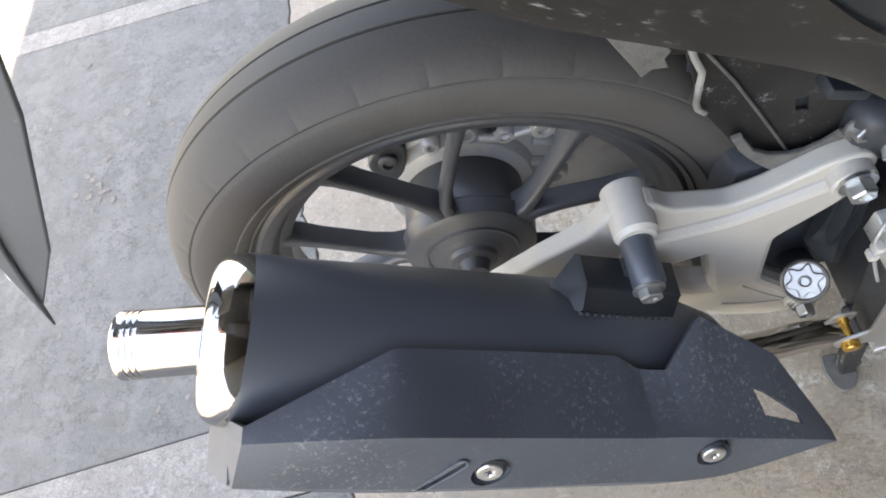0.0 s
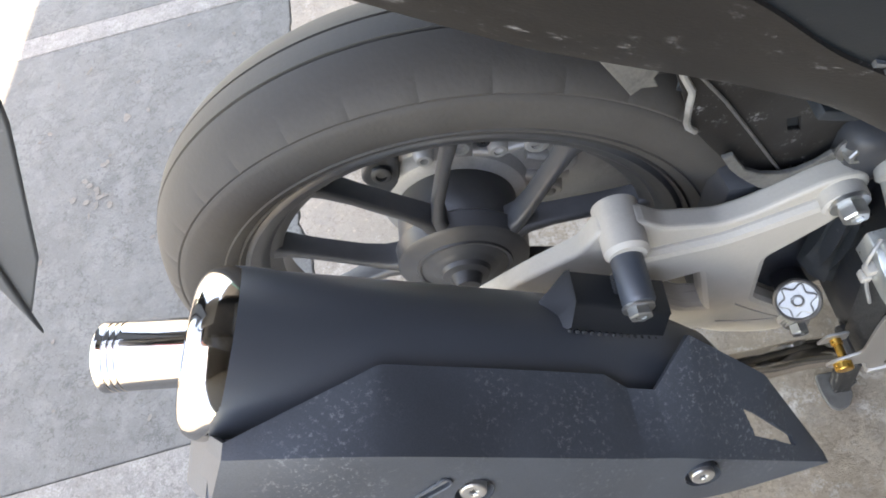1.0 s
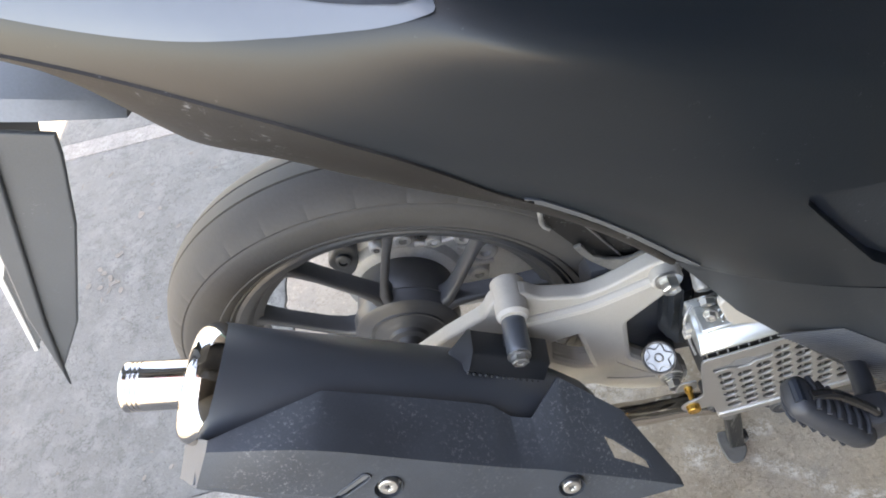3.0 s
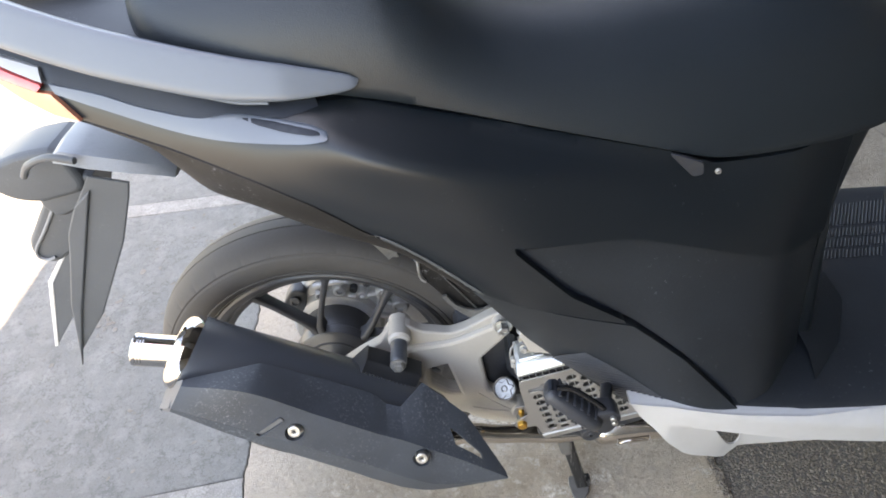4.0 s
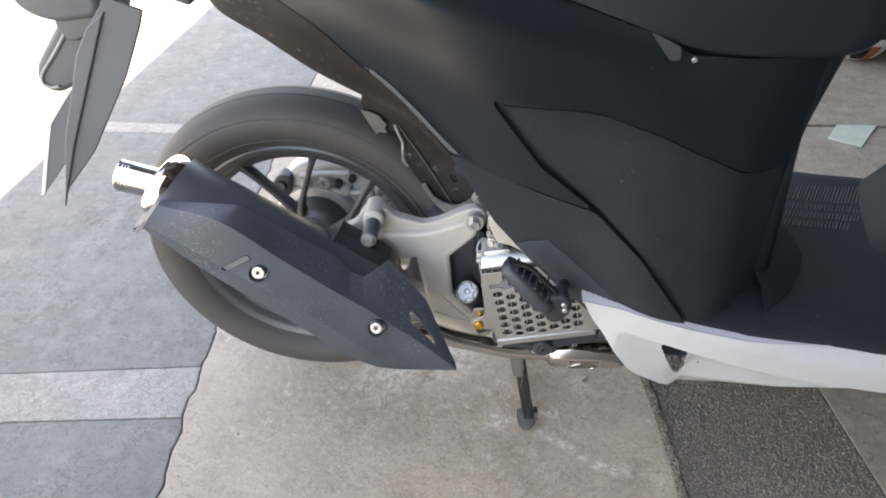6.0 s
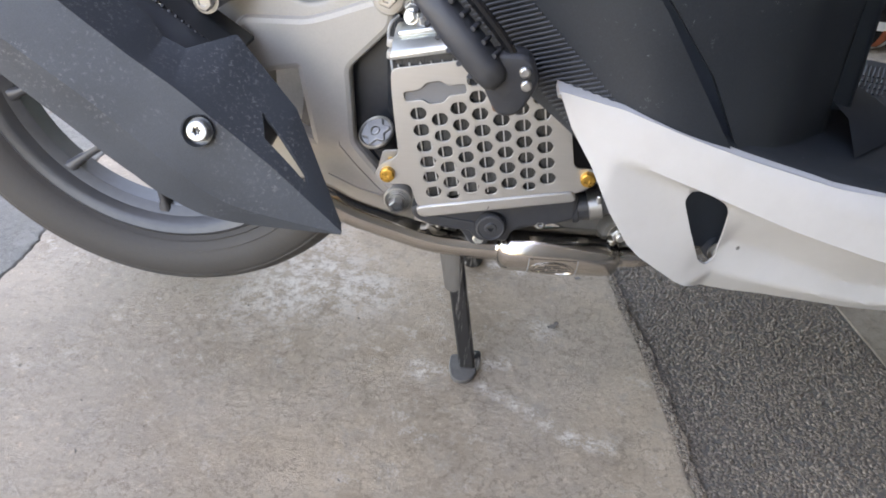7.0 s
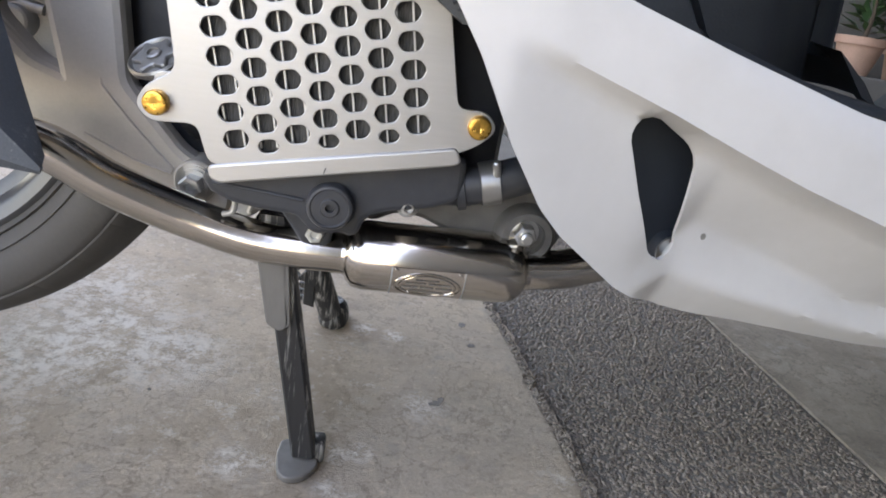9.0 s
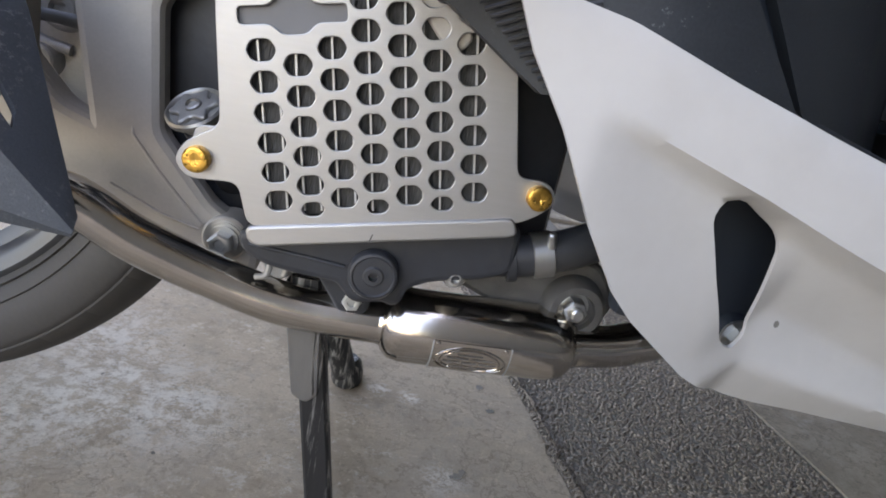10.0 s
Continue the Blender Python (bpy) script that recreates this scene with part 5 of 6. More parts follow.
part("slot_floor", skin([[Vector((x, slot_y(x, z) + d, z)) for x, z in slot_line] for d in (0.0028, 0.005)]), PLATE_GREY, shield, "paler floor of the oblong slot")
part("slot_rim", tube([(x, slot_y(x, z) + 0.0004, z) for x, z in slot_line + slot_line[:1]], 0.0009, 8, caps=False), SHIELD, shield)
hang = ((0.0815, -0.111, 0.4085), (0.0815, -0.135, 0.4105), (0.075, -0.1495, 0.4045)), ((0.1475, -0.111, 0.3635), (0.147, -0.135, 0.3625), (0.1375, -0.1495, 0.3565))
rings = []
for t in np.linspace(0, 1, 9):
    a, b, c = (Vector(p).lerp(Vector(q), t) for p, q in zip(*hang))
    rings.append([a, a.lerp(b, 0.9), b + Vector((0, -0.001, -0.0005)), b.lerp(c, 0.12), c, c + Vector((0, 0.003, -0.0015)), b + Vector((0, 0.003, -0.003)), a - Vector((0, 0, 0.003))])
hanger = part("bracket", skin(rings), BLACK_STEEL, scooter, "black welded hanger bracket", sharp=50)
gusset = [Vector(p) for p in (hang[0][0], (0.061, -0.127, 0.4035), (0.0675, -0.141, 0.3985), hang[0][2], hang[0][1])]
part("gusset", skin([[p + Vector((d, 0, 0.3 * d)) for p in gusset] for d in (0.0, 0.003)]), BLACK_STEEL, hanger)
for i in range(14):
    part("weld_bead", lathe([(0, 0.0018), (0.0012, 0.0014), (0.0017, 0)], Vector((0.0765, -0.1505, 0.4035)).lerp(Vector((0.1365, -0.1505, 0.3565)), i / 13), (0.1, -1, 0.8), 8), BLACK_STEEL, hanger)
for i in range(4):
    part("weld_bead", lathe([(0, 0.0024), (0.0014, 0.0018), (0.0019, 0)], (0.1122, -0.115 - 0.0035 * i, 0.3925 + 0.0004 * i), (-0.8, -0.3, 0.6), 8), BLACK_STEEL, hanger)

# exhaust header and resonator
header = part("exhaust_pipe", tube([(0.16, -0.15, 0.235), (0.20, -0.145, 0.233), (0.235, -0.138, 0.2125), (0.275, -0.131, 0.1955), (0.32, -0.13, 0.1840), (0.375, -0.13, 0.1822), (0.44, -0.13, 0.1845), (0.51, -0.13, 0.1875), (0.545, -0.129, 0.197), (0.60, -0.118, 0.215), (0.66, -0.08, 0.23)],
                                   0.0135, 28, 90), STEEL, scooter, "stainless steel exhaust pipe", sharp=60)
part("resonator", lathe([(0, 0.0138), (0.002, 0.0145), (0.003, 0.017), (0.007, 0.0212), (0.014, 0.0230), (0.105, 0.0236), (0.114, 0.0222), (0.119, 0.018), (0.121, 0.0142), (0.124, 0.0138)], (0.377, -0.13, 0.1825), (0.998, 0, 0.03), 40), STEEL, header, "polished resonator chamber")
RO, RA = Vector((0.377, -0.13, 0.1825)), Vector((0.998, 0, 0.03)).normalized()


def on_chamber(u, deg, r=0.0233):
    """A place on the resonator: u along it, deg round it from straight out, downwards."""
    a = radians(deg)
    return RO + RA * u + Vector((0, -math.cos(a), -math.sin(a))) * r


badge = part("badge", skin([[on_chamber(u, d, 0.0229 + 0.0011 * e) for u, e in ((0.032, 0), (0.0325, 1), (0.079, 1.3), (0.0795, 0))] for d in np.linspace(-8, 48, 12)], closed=False, caps=False), STEEL, scooter, "embossed oval plate on the resonator")
for q in (1.0, 0.85):
    part("emboss", tube([on_chamber(0.056 + 0.021 * q * math.cos(t), 22 + 24 * q * math.sin(t), 0.0245) for t in np.linspace(0, 2 * math.pi, 61)], 0.0006, 8, caps=False), STEEL, badge)
for d, ua, ub in ((10, 0.048, 0.063), (16, 0.042, 0.055), (16, 0.0565, 0.071), (24, 0.040, 0.050), (24, 0.0515, 0.060), (24, 0.0615, 0.072), (34, 0.045, 0.067)):
    part("emboss", tube([on_chamber(u, d, 0.0243) for u in np.linspace(ua, ub, 8)], 0.0008, 8), STEEL, badge)
for u in (0.0325, 0.0792):
    part("badge_edge", tube([on_chamber(u, d, 0.0240) for d in np.linspace(-8, 50, 14)], 0.0005, 6), CAST_DIRTY, badge)
for u in (0.0355, 0.0760):
    part("stud", lathe([(0, 0.0014), (0.0006, 0.0012), (0.0009, 0)], on_chamber(u, -4, 0.0241), (0, -1, 0), 12), STEEL, badge)

# radiator and its guard
YG = -0.163
hexes = []
H0, HU, HV = Vector((0.314, 0.256)), Vector((0.0163, 0.0038)), Vector((-0.0034, 0.0143))


def hole(c, w=0.0080, h=0.0056):
    e = Vector((HU.x, HU.y)).normalized()
    f = Vector((-e.y, e.x))
    return rounded([tuple(c + e * (w * a) + f * (h * b)) for a, b in ((-1, 0), (-0.55, 1), (0.55, 1), (1, 0), (0.55, -1), (-0.55, -1))], 0.0027, 4)


for c in range(7):
    for r in range(-1, 10):
        odd = c % 2
        at = H0 + HU * c + HV * (r + (0.5 if odd else 0))
        if (r < 0 and not odd) or (c < 3 and r in (5 + (1 - odd), 6 + (1 - odd))) or at.y > 0.372 + 0.2 * (at.x - 0.36):
            continue
        hexes.append(hole(at) if r >= 0 else hole(at + HV * 0.14, 0.0068, 0.0042))
dog = [Vector((0.3095, 0.3465)) + Vector((HU.x, HU.y)).normalized() * a + Vector((-HU.y, HU.x)).normalized() * b
       for a, b in ((-0.026, -0.0045), (-0.011, -0.0045), (-0.006, -0.0095), (0.006, -0.0095), (0.011, -0.0045), (0.026, -0.0045), (0.026, 0.0045), (0.011, 0.0045), (0.006, 0.0095), (-0.006, 0.0095), (-0.011, 0.0045), (-0.026, 0.0045))]
guard_outline = rounded([(0.300, 0.240), (0.436, 0.266), (0.448, 0.273), (0.456, 0.282), (0.449, 0.291), (0.432, 0.290), (0.418, 0.349), (0.424, 0.358), (0.416, 0.3905), (0.400, 0.389), (0.300, 0.3680), (0.2735, 0.3625), (0.2745, 0.345),
                         (0.282, 0.288), (0.266, 0.278), (0.261, 0.268), (0.268, 0.260), (0.293, 0.262)], 0.006)
guard = part("radiator_guard", plate([guard_outline] + hexes + [rounded([tuple(p) for p in dog], 0.003)], 0.0022, 0.0005, Matrix.Translation((0, YG, 0)) @ SIDE, 1), BRUSHED, scooter, "brushed aluminium radiator guard with honeycomb holes")
part("lower_lip", plate([rounded([(0.3005, 0.2385), (0.4345, 0.2675), (0.4375, 0.2615), (0.4345, 0.2597), (0.3065, 0.2315), (0.3022, 0.2328)], 0.002)], 0.012, 0.0015, Matrix.Translation((0, -0.160, 0)) @ SIDE), BRUSHED, guard)
part("lip_notch", plate([[(0.3625, 0.2438), (0.3631, 0.2439), (0.3641, 0.2475), (0.3635, 0.2475)]], 0.0006, 0, Matrix.Translation((0, -0.1662, 0)) @ SIDE), ENGINE, guard)
for x, z in ((0.2725, 0.2705), (0.4455, 0.2825)):
    part("gold_screw", recess_bolt((x, YG - 0.001, z), (0, -1, 0), 0.0066, 0.0058, 4, 0.52, 0.5), GOLD, guard, "gold anodised screw")
rad = part("radiator", plate([[(0.298, 0.245), (0.430, 0.27), (0.408, 0.39), (0.276, 0.37)]], 0.03, 0.002, Matrix.Translation((0, -0.143, 0)) @ SIDE), FIN, scooter, "dark finned radiator core")
for i in range(15):
    e = Vector((0.985, 0.18))
    p = Vector((0.298, 0.247)) + e * (0.0088 * (i + 0.3))
    part("tube", plate([[(p.x, p.y), (p.x + 0.0010, p.y), (p.x + 0.0010 - 0.0225, p.y + 0.118), (p.x - 0.0225, p.y + 0.118)]], 0.003, 0, Matrix.Translation((0, -0.1592, 0)) @ SIDE), TUBE, rad)
part("badge_backing", plate([[(0.28, 0.33), (0.338, 0.342), (0.336, 0.362), (0.278, 0.352)]], 0.0014, 0, Matrix.Translation((0, -0.1609, 0)) @ SIDE), PLATE_GREY, guard)
tank = part("upper_tank", skin([[Vector((x, -0.116 - 0.046 * c, z + 0.010 * s)) for c, s in ((0, 1.15), (0.35, 1.12), (0.50, 0.75), (0.62, 0.72), (0.80, 0.60), (0.90, 0.05), (0.98, -0.10), (1.0, -0.35), (0.98, -0.65), (0.80, -0.85), (0, -0.9))] for x, z in ((0.2725, 0.3745), (0.2735, 0.3755), (0.300, 0.3812), (0.34, 0.3900), (0.39, 0.400), (0.392, 0.400))]), SATIN, scooter, "satin aluminium upper tank of the radiator", sharp=50)
part("tank_cap", block((0.2765, -0.150, 0.3835), (0.312, -0.124, 0.3895), 0.0025, Matrix.Translation((0.28, 0, 0.385)) @ Matrix.Rotation(radians(-12), 4, "Y") @ Matrix.Translation((-0.28, 0, -0.385)), 3), SATIN, tank)

# engine below
part("crankcase", block((0.195, -0.075, 0.20), (0.33, 0.10, 0.40), 0.02), ENGINE, scooter)
eng = part("engine", block((0.30, -0.125, 0.215), (0.47, 0.10, 0.40), 0.015), ENGINE, scooter, "dark engine block with bolts and hoses")
part("side_case", plate([rounded([(0.297, 0.231), (0.44, 0.260), (0.441, 0.238), (0.427, 0.232), (0.406, 0.2275), (0.393, 0.2235), (0.3845, 0.217), (0.382, 0.207), (0.376, 0.2095), (0.36, 0.206), (0.35, 0.2165), (0.33, 0.2175), (0.312, 0.2195), (0.300, 0.2245)], 0.004)], 0.034, 0.004, Matrix.Translation((0, -0.139, 0)) @ SIDE), ENGINE, eng)
part("sump_arm", plate([rounded([(0.332, 0.220), (0.3475, 0.2), (0.354, 0.190), (0.3655, 0.1905), (0.3675, 0.202), (0.363, 0.222)], 0.004)], 0.018, 0.003, Matrix.Translation((0, -0.132, 0)) @ SIDE), ENGINE, eng)
part("seam", tube([(0.30, -0.1565, 0.2275), (0.33, -0.1565, 0.2255), (0.352, -0.1565, 0.2235)], 0.0012, 8), ENGINE, eng)
part("drain_plug", lathe([(0, 0), (0, 0.0140), (0.005, 0.0138), (0.0068, 0.0128), (0.0072, 0.0115), (0.0064, 0.0108), (0.0064, 0.0058), (0.0074, 0.0050), (0.0074, 0.0026), (0.0040, 0.0023), (0.0040, 0)], (0.368, -0.158, 0.2235), (0, -1, 0), 36), ENGINE, eng, "black drain plug with a small recess")
for x, y, z, r in ((0.4135, -0.150, 0.2265, 0.0048), (0.3235, -0.140, 0.2150, 0.0046)):
    part("lug", lathe([(0, 0), (0, r * 1.75), (0.010, r * 1.55), (0.012, r * 1.3), (0.012, 0)], (x, y + 0.011, z), (0, -1, 0), 24), CAST_DIRTY, eng)
    part("bolt", round_bolt((x, y, z), (0, -1, 0), r, 0.006, 0.5), ZINC, eng)
part("bolt", hex_bolt((0.3590, -0.1345, 0.1975), (0, -1, 0), 0.0058, 0.010, 1.3, 0.4), SATIN, eng)
for line in ([(0.306, -0.138, 0.222), (0.310, -0.142, 0.214), (0.309, -0.143, 0.206), (0.303, -0.141, 0.203)], [(0.316, -0.138, 0.224), (0.320, -0.142, 0.215), (0.319, -0.143, 0.207)]):
    part("clip_loop", tube(line, 0.0019, 8, 16), CAST_DIRTY, eng, "pale wire clip")
part("lug", lathe([(0, 0), (0, 0.0095), (0.010, 0.0085), (0.012, 0.007), (0.012, 0)], (0.315, -0.118, 0.2075), (-0.2, -1, -0.1), 24), CAST_DIRTY, eng)
casting = part("casting", plate([rounded([(0.385, 0.214), (0.405, 0.2235), (0.430, 0.226), (0.455, 0.232), (0.478, 0.238), (0.505, 0.234), (0.518, 0.215), (0.508, 0.192), (0.485, 0.189), (0.468, 0.200), (0.448, 0.207), (0.425, 0.216), (0.405, 0.216), (0.392, 0.208)], 0.006)], 0.034, 0.006, Matrix.Translation((0, -0.105, 0)) @ SIDE, 3), CAST_DARK, scooter, "dull grey engine casting")
part("lug", lathe([(0, 0), (0, 0.0205), (0.010, 0.0195), (0.014, 0.0165), (0.014, 0.012), (0.010, 0.0112), (0.010, 0)], (0.4945, -0.121, 0.2105), (0, -1, 0), 32), CAST_DARK, casting)
part("bolt", hex_bolt((0.4925, -0.1285, 0.2125), (0, -1, 0), 0.0075, 0.012, 1.35, 0.2), ZINC, casting)
part("bolt_end", lathe([(0, 0), (0, 0.0042), (0.004, 0.0042), (0.005, 0.003), (0.005, 0)], (0.4925, -0.1405, 0.2125), (0, -1, 0), 16), ZINC, casting)
hose = part("coolant_hose", tube([(0.428, -0.136, 0.2375), (0.446, -0.1415, 0.2415), (0.464, -0.142, 0.2465), (0.49, -0.138, 0.2565), (0.53, -0.12, 0.273), (0.58, -0.09, 0.29)], 0.0122, 20, 36), ENGINE, scooter, "black rubber coolant hose", sharp=60)
part("hose_clamp", lathe([(-0.006, 0.0127), (-0.0055, 0.0136), (0.0055, 0.0136), (0.006, 0.0127)], (0.4615, -0.142, 0.2455), (0.955, -0.02, 0.285), 28), ZINC, hose, "bright hose clamp")
part("hose_collar", lathe([(-0.003, 0.0122), (-0.0025, 0.0146), (0.0025, 0.0146), (0.003, 0.0122)], (0.4435, -0.141, 0.2405), (0.955, -0.02, 0.285), 28), ENGINE, hose)
part("clamp_screw", lathe([(0, 0), (0, 0.0026), (0.009, 0.0026), (0.0098, 0.0018), (0.0098, 0)], (0.4635, -0.152, 0.2535), (-0.25, -0.3, 0.9), 12), ZINC, hose)
CA = Vector((-0.3, -0.55, 0.78)).normalized()
CO = Vector((0.258, -0.109, 0.2785))
cap = part("oil_cap", lathe([(0, 0), (0, 0.011), (0.005, 0.011), (0.006, 0.0155), (0.008, 0.0172), (0.0105, 0.0172), (0.0118, 0.0160), (0.0112, 0.0150), (0.0100, 0.0143), (0.0100, 0)], CO, CA, 40), DULL_ZINC, scooter, "dull zinc oil filler cap with a lobed face")
cu, cw = CA.orthogonal().normalized(), CA.cross(CA.orthogonal().normalized())
CM = Matrix(((cu.x, cw.x, CA.x, 0), (cu.y, cw.y, CA.y, 0), (cu.z, cw.z, CA.z, 0), (0, 0, 0, 1)))
part("lobed_face", plate([rounded(star(6, 0.0075, 0.0142, 0.3), 0.003)], 0.004, 0.0012, Matrix.Translation(CO + CA * 0.0105) @ CM), DULL_ZINC, cap)
part("hub", lathe([(0, 0), (0, 0.0050), (0.002, 0.0047), (0.0024, 0.0037), (0.0010, 0.0030), (0.0010, 0)], CO + CA * 0.0118, CA, 24), DULL_ZINC, cap)
part("filler_neck", tube([(0.259, -0.106, 0.278), (0.266, -0.09, 0.258), (0.272, -0.06, 0.235)], 0.0135, 16), ENGINE, scooter)

# inner fender, hook and bolts behind the stay
fender = part("inner_fender", plate([[(0.115, 0.56), (0.119, 0.541), (0.146, 0.523), (0.158, 0.520), (0.172, 0.468), (0.205, 0.412), (0.236, 0.402), (0.262, 0.40), (0.30, 0.405), (0.32, 0.45), (0.30, 0.52), (0.26, 0.60), (0.13, 0.63)],
                                     [(0.226, 0.458), (0.235, 0.458), (0.239, 0.442), (0.229, 0.445)]], 0.004, 0.001, Matrix.Translation((0, -0.064, 0)) @ SIDE), HEM_BLACK, scooter, "dusty black inner fender")
part("rib", tube([(0.160, -0.068, 0.530), (0.186, -0.069, 0.490), (0.209, -0.069, 0.449), (0.233, -0.068, 0.405)], 0.0011, 8), CAST_DARK, fender, "thin pale dusty rib")
part("hole_back", block((0.218, -0.056, 0.434), (0.248, -0.040, 0.468), 0.002), RECESS_SHADE, fender)
part("hook", tube([(0.156, -0.07, 0.532), (0.160, -0.07, 0.520), (0.1655, -0.07, 0.507), (0.1655, -0.07, 0.503), (0.165, -0.07, 0.495), (0.165, -0.07, 0.481), (0.1665, -0.07, 0.476), (0.171, -0.07, 0.471)], 0.0021, 8), CAST_DIRTY, fender, "pale wire hook")
part("fender_edge", plate([[(0.190, 0.444), (0.196, 0.431), (0.202, 0.422), (0.210, 0.412), (0.218, 0.403), (0.229, 0.394), (0.240, 0.389), (0.254, 0.389), (0.262, 0.397), (0.266, 0.424), (0.258, 0.424), (0.250, 0.417), (0.240, 0.412), (0.229, 0.412), (0.216, 0.417), (0.204, 0.426), (0.194, 0.445)]], 0.004, 0.0012, Matrix.Translation((0, -0.074, 0)) @ SIDE), MUD, fender, "muddy lower edge of the fender")
part("tab", plate([[(0.115, 0.552), (0.123, 0.550), (0.136, 0.545), (0.1455, 0.533), (0.1425, 0.528), (0.1445, 0.522), (0.137, 0.5235), (0.132, 0.520), (0.128, 0.528)]], 0.003, 0.001, Matrix.Translation((0, -0.072, 0)) @ SIDE), MUD, fender, "muddy torn plastic tab")
part("ledge", block((0.235, -0.082, 0.470), (0.262, -0.064, 0.478), 0.002, Matrix.Translation((0, 0, 0.06)) @ Matrix.Translation((0.237, 0, 0.415)) @ Matrix.Rotation(radians(22), 4, "Y") @ Matrix.Translation((-0.237, 0, -0.475))), BLACK_LOW, fender)
part("hugger", skin([[AX + Vector((math.cos(a) * r, y, math.sin(a) * r)) for y, r in ((-0.066, 0.272), (-0.05, 0.285), (0.05, 0.285), (0.066, 0.272), (0.06, 0.29), (-0.06, 0.29))] for a in np.linspace(0.35, 0.95, 16)]), BLACK_LOW, scooter)
part("bolt", hex_bolt((0.266, -0.076, 0.427), (0.1, -1, 0.25), 0.0058, 0.010, 1.5), DULL_ZINC, scooter)
part("bolt", hex_bolt((0.283, -0.128, 0.4565), (0, -1, 0.15), 0.0050, 0.008, 1.4), DULL_ZINC, scooter)
part("pivot_mount", block((0.262, -0.088, 0.395), (0.315, -0.055, 0.445), 0.012, seg=3), ENGINE, scooter)
pivot = part("pivot_sleeve", lathe([(0, 0), (0, 0.0098), (0.004, 0.0105), (0.010, 0.0105), (0.012, 0.0080), (0.034, 0.0075), (0.036, 0.0062), (0.036, 0)], (0.290, -0.086, 0.417), (-0.10, -0.93, -0.32), 28), CAST_DIRTY, scooter, "grimy swingarm pivot sleeve")
part("nut", hex_bolt((0.2865, -0.126, 0.4035), (-0.1, -0.93, -0.32), 0.0065, 0.007, 1.2), ZINC, pivot)
part("bolt", hex_bolt((0.296, -0.138, 0.3945), (0.2, -0.9, 0.4), 0.0055, 0.007, 1.3), ZINC, scooter)
part("nut", hex_bolt((0.286, -0.139, 0.398), (-0.3, -0.9, 0.2), 0.0048, 0.006, 1.3), ZINC, scooter)
part("splash_guard", skin([[Vector((x + 0.0022 * math.sin(9 * k), -0.092 - 0.012 * math.sin(math.pi * k / 7) - 0.004 * math.sin(3.1 * k + 40 * z), z - 0.003 * k)) for k in range(8) for x in (0.262 + 0.0042 * k,)] + [Vector((0.262 + 0.0042 * k, -0.085, z - 0.003 * k)) for k in range(7, -1, -1)] for z in np.linspace(0.395, 0.300, 9)]), BLACK_LOW, scooter, "wrinkled black splash guard behind the radiator")
part("strut", tube([(0.262, -0.045, 0.372), (0.250, -0.048, 0.330), (0.243, -0.05, 0.29)], 0.011, 16, 12), ENGINE, scooter)
part("sensor_wire", tube([(0.2745, -0.126, 0.395), (0.2690, -0.131, 0.390), (0.2670, -0.134, 0.381), (0.2695, -0.136, 0.371), (0.2710, -0.140, 0.360), (0.2750, -0.147, 0.345)], 0.0013, 8, 24), CAST_DIRTY, scooter, "thin pale wire")
for z in (0.376, 0.366):
    part("wire_clip", block((0.2665, -0.140, z - 0.0035), (0.2725, -0.132, z + 0.0035), 0.0012), CAST, scooter, "small white wire connector")
part("guard_tab", plate([rounded([(0.262, 0.2665), (0.282, 0.2700), (0.281, 0.2850), (0.266, 0.2830)], 0.003)], 0.002, 0.0005, Matrix.Translation((0, -0.1455, 0)) @ SIDE), BRUSHED, scooter)
part("spacer_screw", lathe([(0, 0), (0, 0.0042), (0.004, 0.0042), (0.004, 0.0030), (0.014, 0.0030), (0.014, 0)], (0.2735, -0.1465, 0.2735), (0, -1, 0), 18), GOLD, scooter, "gold anodised screw")

# pillion foot peg and its bracket
peg_bracket = part("peg_bracket", plate([rounded([(0.280, 0.452), (0.302, 0.457), (0.322, 0.438), (0.345, 0.41), (0.372, 0.382), (0.395, 0.352), (0.386, 0.345), (0.36, 0.372), (0.333, 0.40), (0.312, 0.412), (0.292, 0.418)], 0.006)], 0.008, 0.002,
                                        Matrix.Translation((0, -0.158, 0)) @ SIDE), CAST, scooter, "silver pillion peg bracket")
PD = Vector((0.064, -0.018, -0.062)).normalized()
PU = PD.cross(Vector((0, 1, 0))).normalized()
PW = PD.cross(PU)
P0 = Vector((0.2995, -0.236, 0.443))
rings = []
for u, hh, ww in ((0, 0.004, 0.008), (0.002, 0.0075, 0.0125), (0.007, 0.0100, 0.0155), (0.04, 0.0112, 0.0165), (0.068, 0.0108, 0.0165), (0.0765, 0.009, 0.014), (0.080, 0.0055, 0.009)):
    rings.append([P0 + PD * u + PU * hh * math.copysign(abs(math.cos(a)) ** 0.7, math.cos(a)) + PW * ww * math.copysign(abs(math.sin(a)) ** 0.7, math.sin(a)) for a in (2 * math.pi * k / 24 for k in range(24))])
peg = part("foot_peg", skin(rings), ENGINE, scooter, "folded black rubber pillion peg", sharp=60)
for i in range(6):
    for s in (-1, 1):
        o = P0 + PD * (0.011 + 0.0105 * i)
        part("rib", tube([o + PU * s * 0.0098 + PW * 0.0125, o + PU * s * 0.0120 + PW * 0.006, o + PU * s * 0.0124, o + PU * s * 0.0120 - PW * 0.006, o + PU * s * 0.0098 - PW * 0.0125], 0.0017, 8), ENGINE, peg)
